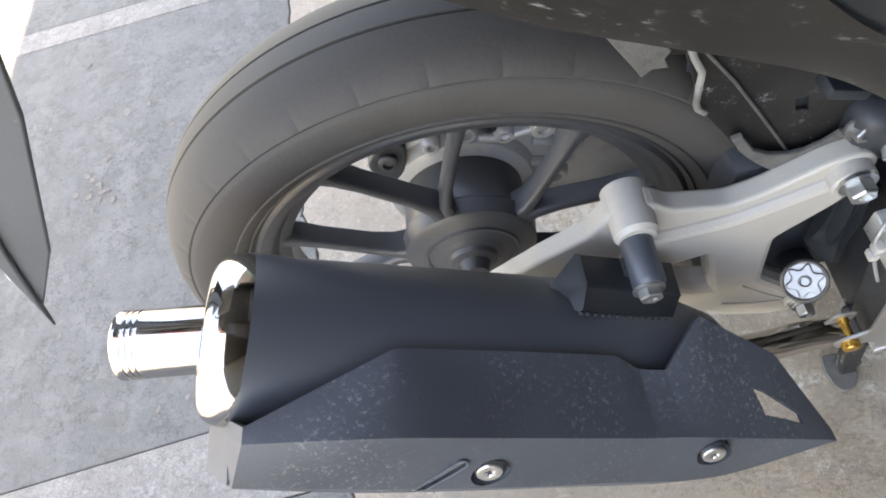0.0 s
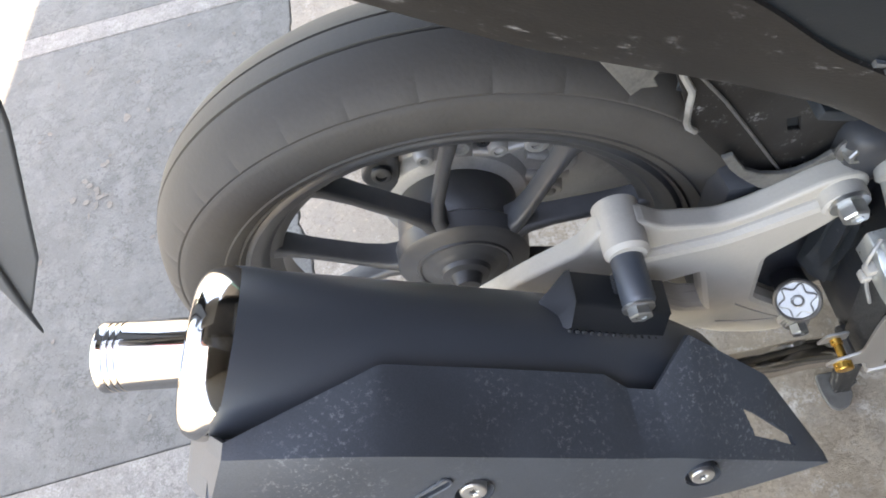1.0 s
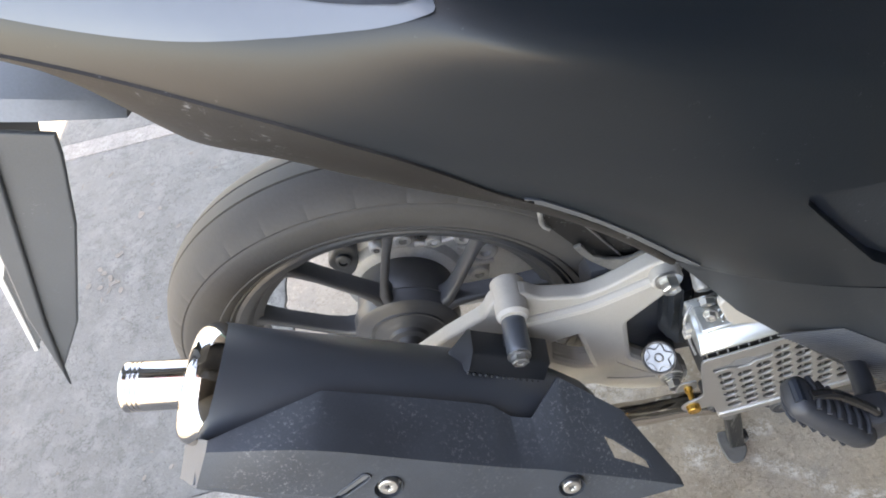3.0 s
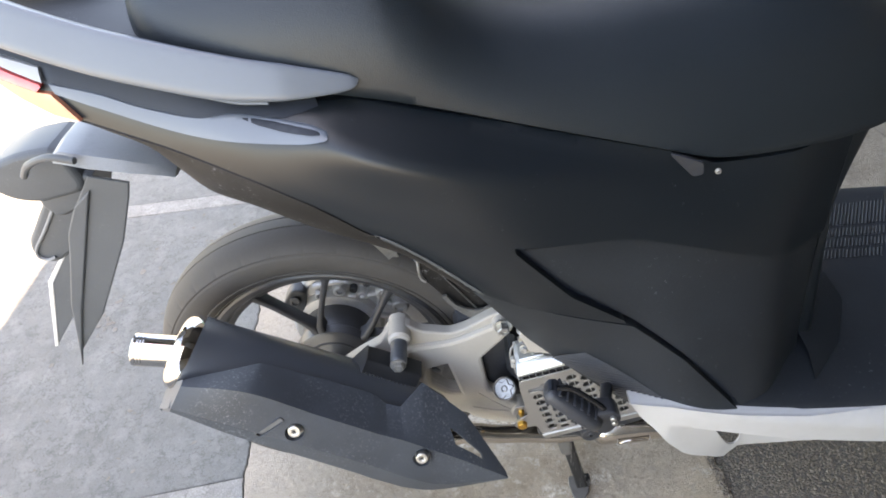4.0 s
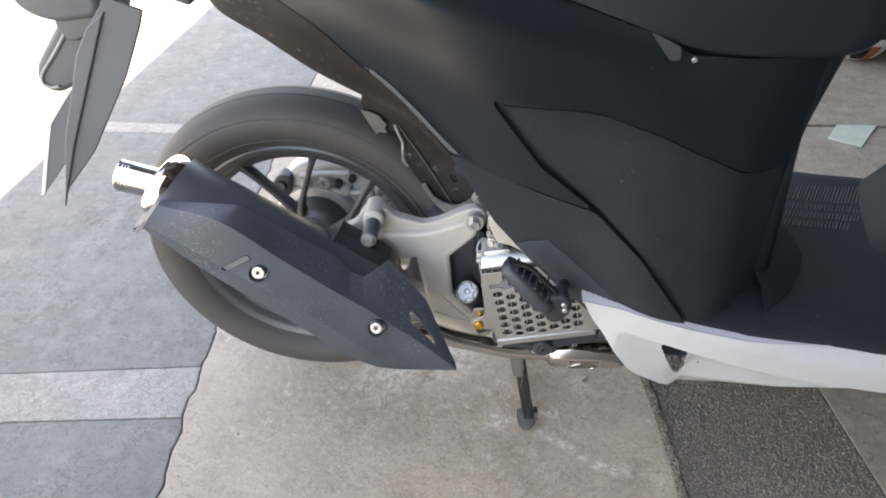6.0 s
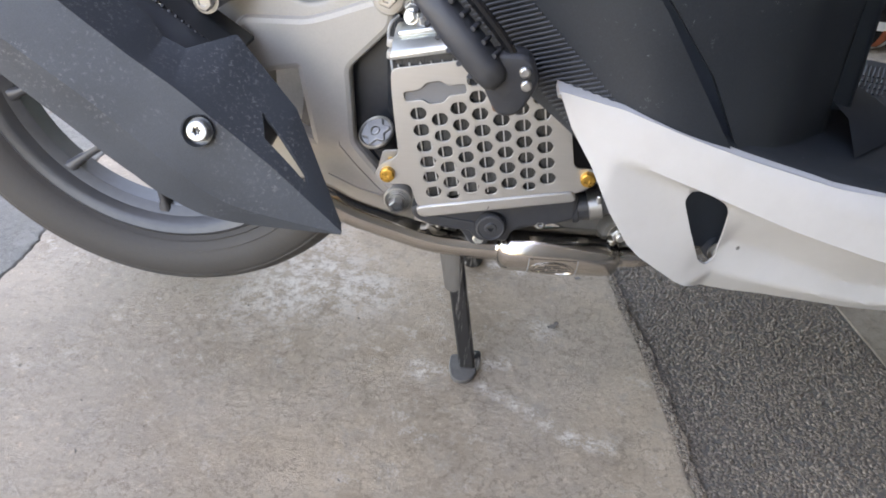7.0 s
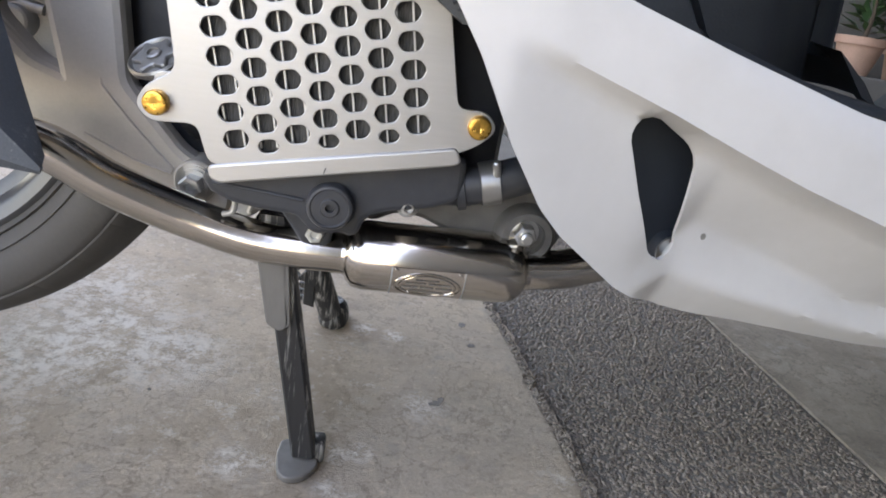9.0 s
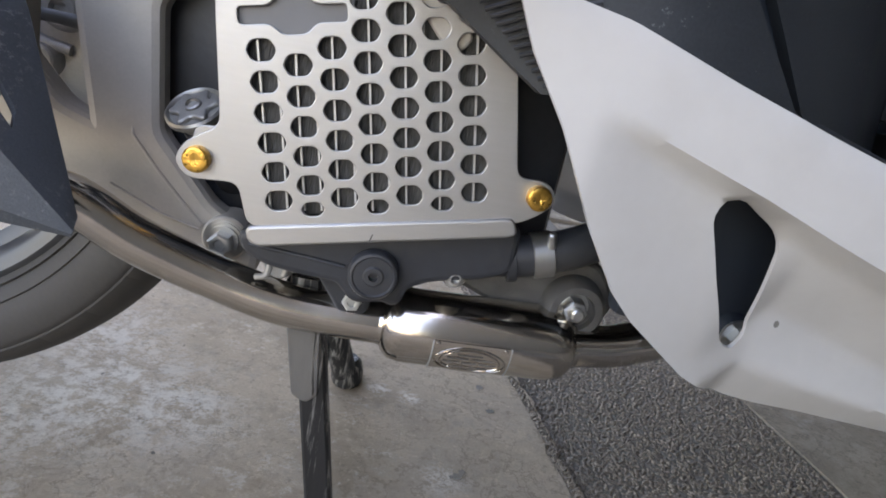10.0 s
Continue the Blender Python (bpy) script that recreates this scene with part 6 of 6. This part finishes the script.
part("peg_frame", tube([P0 + PD * 0.006 + PU * 0.010 + PW * 0.004, P0 + PD * 0.020 + PU * 0.0185 + PW * 0.002, P0 + PD * 0.045 + PU * 0.0195, P0 + PD * 0.070 + PU * 0.0175 - PW * 0.002, P0 + PD * 0.084 + PU * 0.009 - PW * 0.004], 0.0036, 10, 24), HELMET_BLACK, peg, "glossy black steel frame of the peg")
part("peg_inset", tube([P0 + PD * 0.003 - PW * 0.008 + PU * 0.004, P0 + PD * 0.003 + PW * 0.008 + PU * 0.004], 0.0042, 10), RECESS_SHADE, peg)
part("hinge", plate([rounded([(0.350, 0.404), (0.371, 0.405), (0.3775, 0.392), (0.368, 0.372), (0.358, 0.370), (0.348, 0.388)], 0.005)], 0.024, 0.004, Matrix.Translation((0, -0.243, 0)) @ SIDE, 3), ENGINE, peg)
part("rusty_edge", plate([rounded([(0.3445, 0.396), (0.3475, 0.397), (0.3575, 0.3715), (0.354, 0.370)], 0.001)], 0.018, 0.001, Matrix.Translation((0, -0.244, 0)) @ SIDE), RUST, peg, "brown rusted edge of the hinge")
part("arm", tube([(0.366, -0.235, 0.393), (0.376, -0.20, 0.383), (0.378, -0.165, 0.372)], 0.0075, 12, 12), ENGINE, peg)
for x, z in ((0.3705, 0.3985), (0.3725, 0.3900)):
    part("pin", lathe([(0, 0), (0, 0.0036), (0.003, 0.0036), (0.004, 0.0024), (0.004, 0)], (x, -0.2545, z), (0, -1, 0), 16), ZINC, peg)
for i in range(40):
    t = i / 39
    p = Vector((0.318, 0, 0.437)).lerp(Vector((0.432, 0, 0.338)), t)
    w = side(p.x + 0.012, p.z + 0.01)
    part("cover_rib", tube([(p.x - 0.004, -w + 0.004, p.z - 0.004), (p.x + 0.010, -w - 0.001, p.z + 0.003), (p.x + 0.034, -side(p.x + 0.034, p.z + 0.012) - 0.0005, p.z + 0.012)], 0.0010, 6), ENGINE, scooter)

# white lower trim
TX = [0.40, 0.46, 0.52, 0.60, 0.70, 0.80, 0.95, 1.1]
TW = [0.226, 0.234, 0.238, 0.24, 0.24, 0.238, 0.225, 0.20]


def crease_z(x):
    return float(np.interp(x, [0.40, 0.446, 0.484, 0.52, 0.555, 0.593, 0.65, 0.72, 0.9], [0.350, 0.3367, 0.3250, 0.3142, 0.3022, 0.2900, 0.2745, 0.2580, 0.2270]))


def trim_side(x, z):
    """Half width of the white trim: a flat upper band, a hollow under its crease and a lower ridge that turns under."""
    w, c = float(np.interp(x, TX, TW)), crease_z(x)
    if z >= c:
        return w - 0.35 * max(0.0, z - c - 0.026) ** 2 / 0.02
    drop = float(np.interp(x, [0.446, 0.468, 0.50, 0.545, 0.60, 0.9], [0.0, 0.0065, 0.0125, 0.0185, 0.021, 0.018]))
    ridge = float(np.interp(x, [0.40, 0.53, 0.557, 0.60, 0.64, 0.70, 0.84, 1.0], [0.19, 0.205, 0.2255, 0.2155, 0.2085, 0.199, 0.192, 0.215]))
    out = float(np.interp(x, [0.40, 0.47, 0.53, 0.56, 0.62, 0.70, 0.84, 1.0], [0.229, 0.2255, 0.212, 0.203, 0.199, 0.195, 0.186, 0.165]))
    hollow = max(ridge + 0.004, float(np.interp(x, [0.53, 0.564, 0.613, 0.683, 0.9], [0.225, 0.256, 0.241, 0.216, 0.205])))
    floor_w = out - float(np.interp(x, [0.545, 0.60, 0.70], [0.0, 0.006, 0.007]))
    under = c - 0.0065
    if z >= under:
        t = (c - z) / 0.0065
        return w - drop * t * t * (3 - 2 * t)
    if z >= hollow:
        return (w - drop) + (floor_w - w + drop) * (under - z) / max(0.004, under - hollow)
    if z >= ridge:
        return floor_w + (out - floor_w) * (hollow - z) / (hollow - ridge)
    return out - float(np.interp(x, [0.53, 0.56, 0.62, 0.70], [0.30, 0.50, 0.75, 0.80])) * (ridge - z)


window = rounded([(0.5085, 0.300), (0.5115, 0.309), (0.519, 0.3105), (0.541, 0.299), (0.5475, 0.291), (0.552, 0.268), (0.5572, 0.240), (0.550, 0.2315), (0.541, 0.237), (0.5225, 0.271)], 0.004)
both_sides("lower_trim", [(0.399, 0.378), (0.447, 0.370), (0.495, 0.3555), (0.54, 0.3435), (0.61, 0.327), (0.64, 0.323), (0.71, 0.315), (0.85, 0.303), (1.0, 0.30), (1.06, 0.295), (1.02, 0.205), (0.9, 0.183), (0.84, 0.180), (0.7, 0.1860), (0.63, 0.1915), (0.585, 0.1955),
                          (0.565, 0.1995), (0.54, 0.2095), (0.525, 0.217), (0.487, 0.2445), (0.473, 0.258), (0.452, 0.288), (0.431, 0.325), (0.412, 0.352)], WHITE, 0, 0.0042, 0.0016, "pearl white lower side trim", holes=[window], height=trim_side, warp=crease_z)
for x, z, w in ((0.5745, 0.2475, 0.0022), (0.5985, 0.2455, 0.0026)):
    part("scuff", lathe([(0, w), (0.0003, w * 0.7), (0.0004, 0)], (x, -trim_side(x, z) + 0.0001, z), (0.25, -0.9, 0.1), 7), SCUFF, scooter)
TRIM_TOP = [(0.399, 0.378), (0.447, 0.370), (0.495, 0.3555), (0.54, 0.3435), (0.61, 0.327), (0.64, 0.323), (0.71, 0.315), (0.85, 0.303), (1.0, 0.30), (1.05, 0.297)]
for s in (-1, 1):
    part("trim_lip", skin([[Vector((x, s * (trim_side(x, z) - a), z - b)) for a, b in ((0.0008, 0.002), (0.003, 0.0002), (0.020, -0.0012), (0.020, 0.004), (0.004, 0.006))] for x, z in TRIM_TOP]), WHITE, scooter, sharp=60)
# dark block and lug behind the window, coloured as the shade inside
part("trim_inner", block((0.502, -0.170, 0.225), (0.66, -0.150, 0.325), 0.006), RECESS_SHADE, scooter)
part("trim_lug", lathe([(0, 0), (0, 0.013), (0.012, 0.012), (0.016, 0.010), (0.016, 0.0075), (0.010, 0.007), (0.010, 0)], (0.5715, -0.162, 0.2280), (0, -1, 0), 24), RECESS_SHADE, scooter)
part("bolt", hex_bolt((0.5710, -0.1775, 0.2285), (0, -1, 0), 0.0070, 0.009, 1.45, 0.3), ZINC, scooter)
part("bolt_end", lathe([(0, 0), (0, 0.0032), (0.007, 0.0032), (0.0078, 0.0024), (0.0078, 0)], (0.5710, -0.1865, 0.2285), (0, -1, 0), 16), ZINC, scooter)

# floor board with ribbed rubber
def board_z(x):
    return float(np.interp(x, [0.40, 0.455, 0.52, 0.60, 0.74, 0.88, 1.06], [0.374, 0.369, 0.350, 0.329, 0.311, 0.301, 0.297]))


rows = []
for x in np.linspace(0.42, 1.04, 40):
    w, z = float(np.interp(x, TX, TW)) - 0.014, board_z(x)
    half = [(w - 0.006, -0.02), (w, -0.006), (w - 0.001, 0.0), (w - 0.006, 0.004), (w - 0.03, 0.007), (w * 0.5, 0.006)]
    rows.append([Vector((x, -a, z + b)) for a, b in half] + [Vector((x, a, z + b)) for a, b in half[::-1]])
board = part("floor_board", skin(rows, closed=False, caps=False), BLACK_LOW, scooter, "black floor board with ribbed rubber inlays", sharp=50)
def tread(y0, y1, x0, x1, skew, pitch=0.0058):
    """A band of short slanting rubber ribs across the floor board."""
    bm = bmesh.new()
    for k in range(int((x1 - x0) / pitch)):
        x = x0 + pitch * k
        tube([(x, y0, board_z(x) + 0.0062), (x + skew, y1, board_z(x + skew) + 0.0062)], 0.0016, 6, bm=bm)
    return bm


for a, b, x0, x1 in ((0.035, 0.052, 0.735, 0.86), (0.060, 0.077, 0.745, 0.885), (0.085, 0.102, 0.755, 0.905), (0.112, 0.165, 0.765, 0.93)):
    part("tread_band", tread(a, b, x0, x1, 0.6 * (b - a)), MAT_RUBBER, board, "ribbed rubber tread band")
part("tread_band", tread(-0.165, -0.205, 0.87, 0.985, 0.02), MAT_RUBBER, board, "ribbed rubber tread band")
part("tunnel", skin([[Vector((x, w * c, z + h * s)) for c, s in ((-1, 0), (-0.85, 0.7), (-0.4, 1), (0.4, 1), (0.85, 0.7), (1, 0))] for x, w, z, h in ((0.64, 0.19, 0.333, 0.03), (0.70, 0.13, 0.325, 0.02), (0.74, 0.06, 0.325, 0.006))], closed=False), BLACK_LOW, board)

# leg shield
ls = []
for z, x, w, b in ((0.30, 0.93, 0.195, 0.05), (0.36, 0.985, 0.20, 0.06), (0.46, 1.06, 0.21, 0.07), (0.56, 1.115, 0.215, 0.08), (0.66, 1.145, 0.21, 0.085), (0.76, 1.14, 0.18, 0.08), (0.84, 1.13, 0.12, 0.07)):
    x -= 0.035
    ls.append([Vector((x + b * (1 - math.cos(a)) * 0.0 - b * math.cos(a) * 0.6 + 0.05 * abs(math.sin(a)), w * math.sin(a), z)) for a in np.linspace(-math.pi / 2, math.pi / 2, 15)] +
              [Vector((x + 0.10 + b * math.cos(a), w * math.sin(a), z)) for a in np.linspace(math.pi / 2, -math.pi / 2, 15)])
part("leg_shield", skin(ls), SHIELD_BLACK, scooter, "matte black leg shield above the floor board", sharp=60)

# centre stand
stand = part("centre_stand", skin([[Vector((x + a, y + b, z)) for a, b in ((-0.0088, -0.005), (-0.0070, -0.007), (0.0070, -0.007), (0.0090, -0.005), (0.0098, 0), (0.009, 0.008), (-0.009, 0.008))] for x, y, z in ((0.330, -0.118, 0.20), (0.3365, -0.118, 0.165), (0.3455, -0.119, 0.115), (0.3535, -0.1195, 0.07), (0.364, -0.120, 0.010))]), STAND, scooter, "scraped black steel centre stand", sharp=30)
part("sleeve", plate([rounded([(0.318, 0.190), (0.338, 0.192), (0.341, 0.169), (0.342, 0.148), (0.3455, 0.124), (0.341, 0.1195), (0.337, 0.1205), (0.332, 0.124), (0.328, 0.146), (0.324, 0.168)], 0.002)], 0.004, 0.0012, Matrix.Translation((0, -0.1275, 0)) @ SIDE), SCRAPED, stand, "bare scraped plate on the stand leg")
part("sleeve_fold", plate([rounded([(0.3385, 0.190), (0.3405, 0.190), (0.3450, 0.140), (0.3462, 0.1245), (0.3445, 0.124), (0.3420, 0.145)], 0.0008)], 0.012, 0.001, Matrix.Translation((0, -0.1235, 0)) @ SIDE), SCRAPED, stand)
part("foot", plate([rounded([(0.346, -0.103), (0.345, -0.120), (0.348, -0.138), (0.355, -0.1445), (0.366, -0.141), (0.374, -0.130), (0.374, -0.117), (0.367, -0.103)], 0.005)], 0.006, 0.0015, Matrix.Translation((0, 0, 0.0035))), SCRAPED, stand, "scraped steel foot")
part("foot_lug", block((0.3675, -0.122, 0.001), (0.3795, -0.107, 0.021), 0.003), STAND, stand)
part("leg", tube([(0.33, 0.08, 0.19), (0.3455, 0.086, 0.068), (0.364, 0.099, 0.010)], 0.0125, 14), STAND, stand)
part("foot", skin([[Vector((0.366 + rx * math.cos(a), 0.108 + ry * math.sin(a), z)) for a in (2 * math.pi * k / 20 for k in range(20))] for rx, ry, z in ((0.0155, 0.022, 0.0005), (0.0165, 0.023, 0.004), (0.0160, 0.022, 0.013), (0.0135, 0.016, 0.021), (0.009, 0.010, 0.026))]), STAND, stand, "rounded rubber-worn steel foot")
teeth = [(0.343, 0.070), (0.334, 0.068)] + [q for k in range(4) for q in ((0.330, 0.0625 - 0.0075 * k), (0.330, 0.0590 - 0.0075 * k), (0.335, 0.0585 - 0.0075 * k), (0.335, 0.0550 - 0.0075 * k))] + [(0.345, 0.030)]
part("toothed_plate", plate([teeth], 0.005, 0.0008, Matrix.Translation((0, 0.080, 0)) @ SIDE), STAND, stand, "small toothed spring plate")
part("cross_tube", tube([(0.328, -0.115, 0.19), (0.328, 0.09, 0.19)], 0.011, 12), STAND, stand)
part("spring", tube([(0.325 + 0.006 * math.cos(a), 0.06 + 0.006 * math.sin(a), 0.06 + 0.0018 * a) for a in np.linspace(0, 60, 240)], 0.0014, 6), STAND, stand)

# front wheel under the nose
front = part("front_wheel", lathe([(-0.028, 0.19), (-0.02, 0.165), (0.02, 0.165), (0.028, 0.19), (0.02, 0.155), (-0.02, 0.155)], (1.28, 0, 0.25), (0, 1, 0), 64, closed_profile=True), RIM, scooter)
part("tyre", lathe([(-0.026, 0.186), (-0.040, 0.215), (-0.036, 0.235), (-0.018, 0.246), (0, 0.25), (0.018, 0.246), (0.036, 0.235), (0.040, 0.215), (0.026, 0.186)], (1.28, 0, 0.25), (0, 1, 0), 80), RUBBER, front)
for i in range(5):
    a = i * 2 * math.pi / 5
    part("spoke", skin([[Vector((1.28, 0, 0.25)) + Vector((math.cos(a) * r - math.sin(a) * 0.01 * s, 0.012 * q, math.sin(a) * r + math.cos(a) * 0.01 * s)) for s, q in ((-1, -1), (1, -1), (1, 1), (-1, 1))] for r in (0.0, 0.16)]), RIM, front)
for s in (-1, 1):
    part("fork_leg", tube([(1.28, s * 0.06, 0.25), (1.16, s * 0.06, 0.55), (1.10, s * 0.05, 0.70)], 0.018, 14), STAND, scooter)

# ---- things round the scooter ----
gate = thing("gate", "teal painted metal gate panel leaning at the back", "gate", at=(0.9, 2.2, 0))
GA, GB = Vector((-0.3, 2.62, 0)), Vector((1.485, 1.815, 0))
gdir = (GB - GA).normalized()
glen = (GB - GA).length
for z in (0.05, 0.55, 1.1):
    part("rail", tube([GA + Vector((0, 0, z)), GB + Vector((0, 0, z))], 0.018, 8), TEAL, gate)
for i in range(32):
    p = GA + gdir * (glen * (i // 2 + 0.28 * (i % 2)) / 16)
    part("bar", block((-0.007, -0.007, 0.0), (0.007, 0.007, 1.12), 0.002, Matrix.Translation(p) @ Matrix.Rotation(math.atan2(gdir.y, gdir.x), 4, "Z")), TEAL, gate)
part("post", block((-0.03, -0.025, 0.0), (0.03, 0.025, 1.2), 0.004, Matrix.Translation(GB) @ Matrix.Rotation(math.atan2(gdir.y, gdir.x), 4, "Z")), TEAL, gate)

helmet = thing("helmet", "white and black full-face helmet with an orange stripe, on the floor", "helmet", at=(1.655, 1.60, 0))
HC = Vector((1.655, 1.60, 0.128))


def shell(a0, a1, t0, t1, r=1.0, n=20, k=16, thick=0.006):
    rows = []
    for t in np.linspace(t0, t1, k):
        rows.append([HC + Vector((0.140 * r * math.cos(a) * math.cos(t) * (1.08 if math.cos(a) * 1 > 0 else 1), 0.128 * r * math.sin(a) * math.cos(t), 0.135 * r * math.sin(t))) for a in np.linspace(a0, a1, n)])
    bm = skin(rows, closed=False, caps=False)
    bmesh.ops.solidify(bm, geom=bm.faces[:], thickness=thick)
    return bm


part("shell", shell(0, 2 * math.pi, -1.25, 1.57, 1.0, 40, 24), HELMET_WHITE, helmet)
part("visor", shell(-2.9, -0.5, -0.15, 0.75, 1.025), HELMET_BLACK, helmet, "dark visor")
part("chin_flash", shell(-2.05, -1.0, -0.95, -0.38, 1.010, 16, 8), HELMET_BLACK, helmet)
part("orange_stripe", shell(-1.62, -1.38, -0.92, -0.36, 1.016, 8, 8), HELMET_RED, helmet)
part("white_stripe", shell(-1.36, -1.18, -0.92, -0.36, 1.016, 8, 8), HELMET_WHITE, helmet)
for k in range(3):
    part("vent_mark", shell(-2.55 + 0.11 * k, -2.49 + 0.11 * k, -0.55, -0.25, 1.012, 4, 6), HELMET_BLACK, helmet)
part("side_flash", shell(-3.3, -2.75, -0.35, 0.3, 1.012, 12, 10), HELMET_BLACK, helmet)
part("red_flash", shell(-3.2, -2.45, -0.85, -0.48, 1.014, 14, 6), HELMET_RED, helmet)
for k in range(4):
    part("sweep_mark", shell(-2.3 + 0.16 * k, -2.24 + 0.16 * k, -0.62 - 0.06 * k, -0.30 - 0.05 * k, 1.013, 4, 6), HELMET_BLACK, helmet)
part("crown_flash", shell(0, 2 * math.pi, 0.72, 1.5, 1.012, 40, 8), HELMET_BLACK, helmet)

ledge = tagged(link_mesh("planter_ledge", block((2.2, 2.2, 0), (3.9, 2.9, 0.335), 0.01), WALL), "low pale masonry ledge for plants", "ledge", kind="structure")


def plant(at, s, seed):
    r = random.Random(seed)
    pot = thing("potted_plant", "leafy green plant in a terracotta pot on the ledge", "plant", at=at, group="potted plants")
    x, y, z = at
    part("pot", lathe([(0, 0), (0, 0.07 * s), (0.13 * s, 0.10 * s), (0.13 * s, 0.112 * s), (0.165 * s, 0.115 * s), (0.165 * s, 0.10 * s), (0.14 * s, 0.095 * s), (0.14 * s, 0)], at, (0, 0, 1), 28), TERRACOTTA, pot)
    part("stem", tube([(x, y, z + 0.13 * s), (x + 0.01, y, z + 0.25 * s), (x - 0.01, y + 0.01, z + 0.4 * s)], [0.012, 0.008, 0.004], 8, 8), SOIL, pot)
    bm = bmesh.new()
    for i in range(60):
        a, e, l = r.uniform(0, 6.28), r.uniform(-0.2, 1.2), r.uniform(0.06, 0.13) * s
        o = Vector((x, y, z + r.uniform(0.17, 0.42) * s))
        d = Vector((math.cos(a) * math.cos(e), math.sin(a) * math.cos(e), math.sin(e)))
        w = d.cross(Vector((0, 0, 1))).normalized() * l * 0.22
        p = [o + d * l * 0.4, o + d * l * 1.0 + w - Vector((0, 0, 0.01)), o + d * l * 1.0 - w, o + d * l * 1.8 - Vector((0, 0, 0.03))]
        v = [bm.verts.new(q) for q in p]
        bm.faces.new((v[0], v[1], v[3], v[2]))
    part("leaves", bm, LEAF, pot)


plant((2.55, 2.42, 0.335), 1.0, 1)
plant((2.86, 2.5, 0.335), 0.9, 2)
plant((3.2, 2.45, 0.335), 1.1, 3)
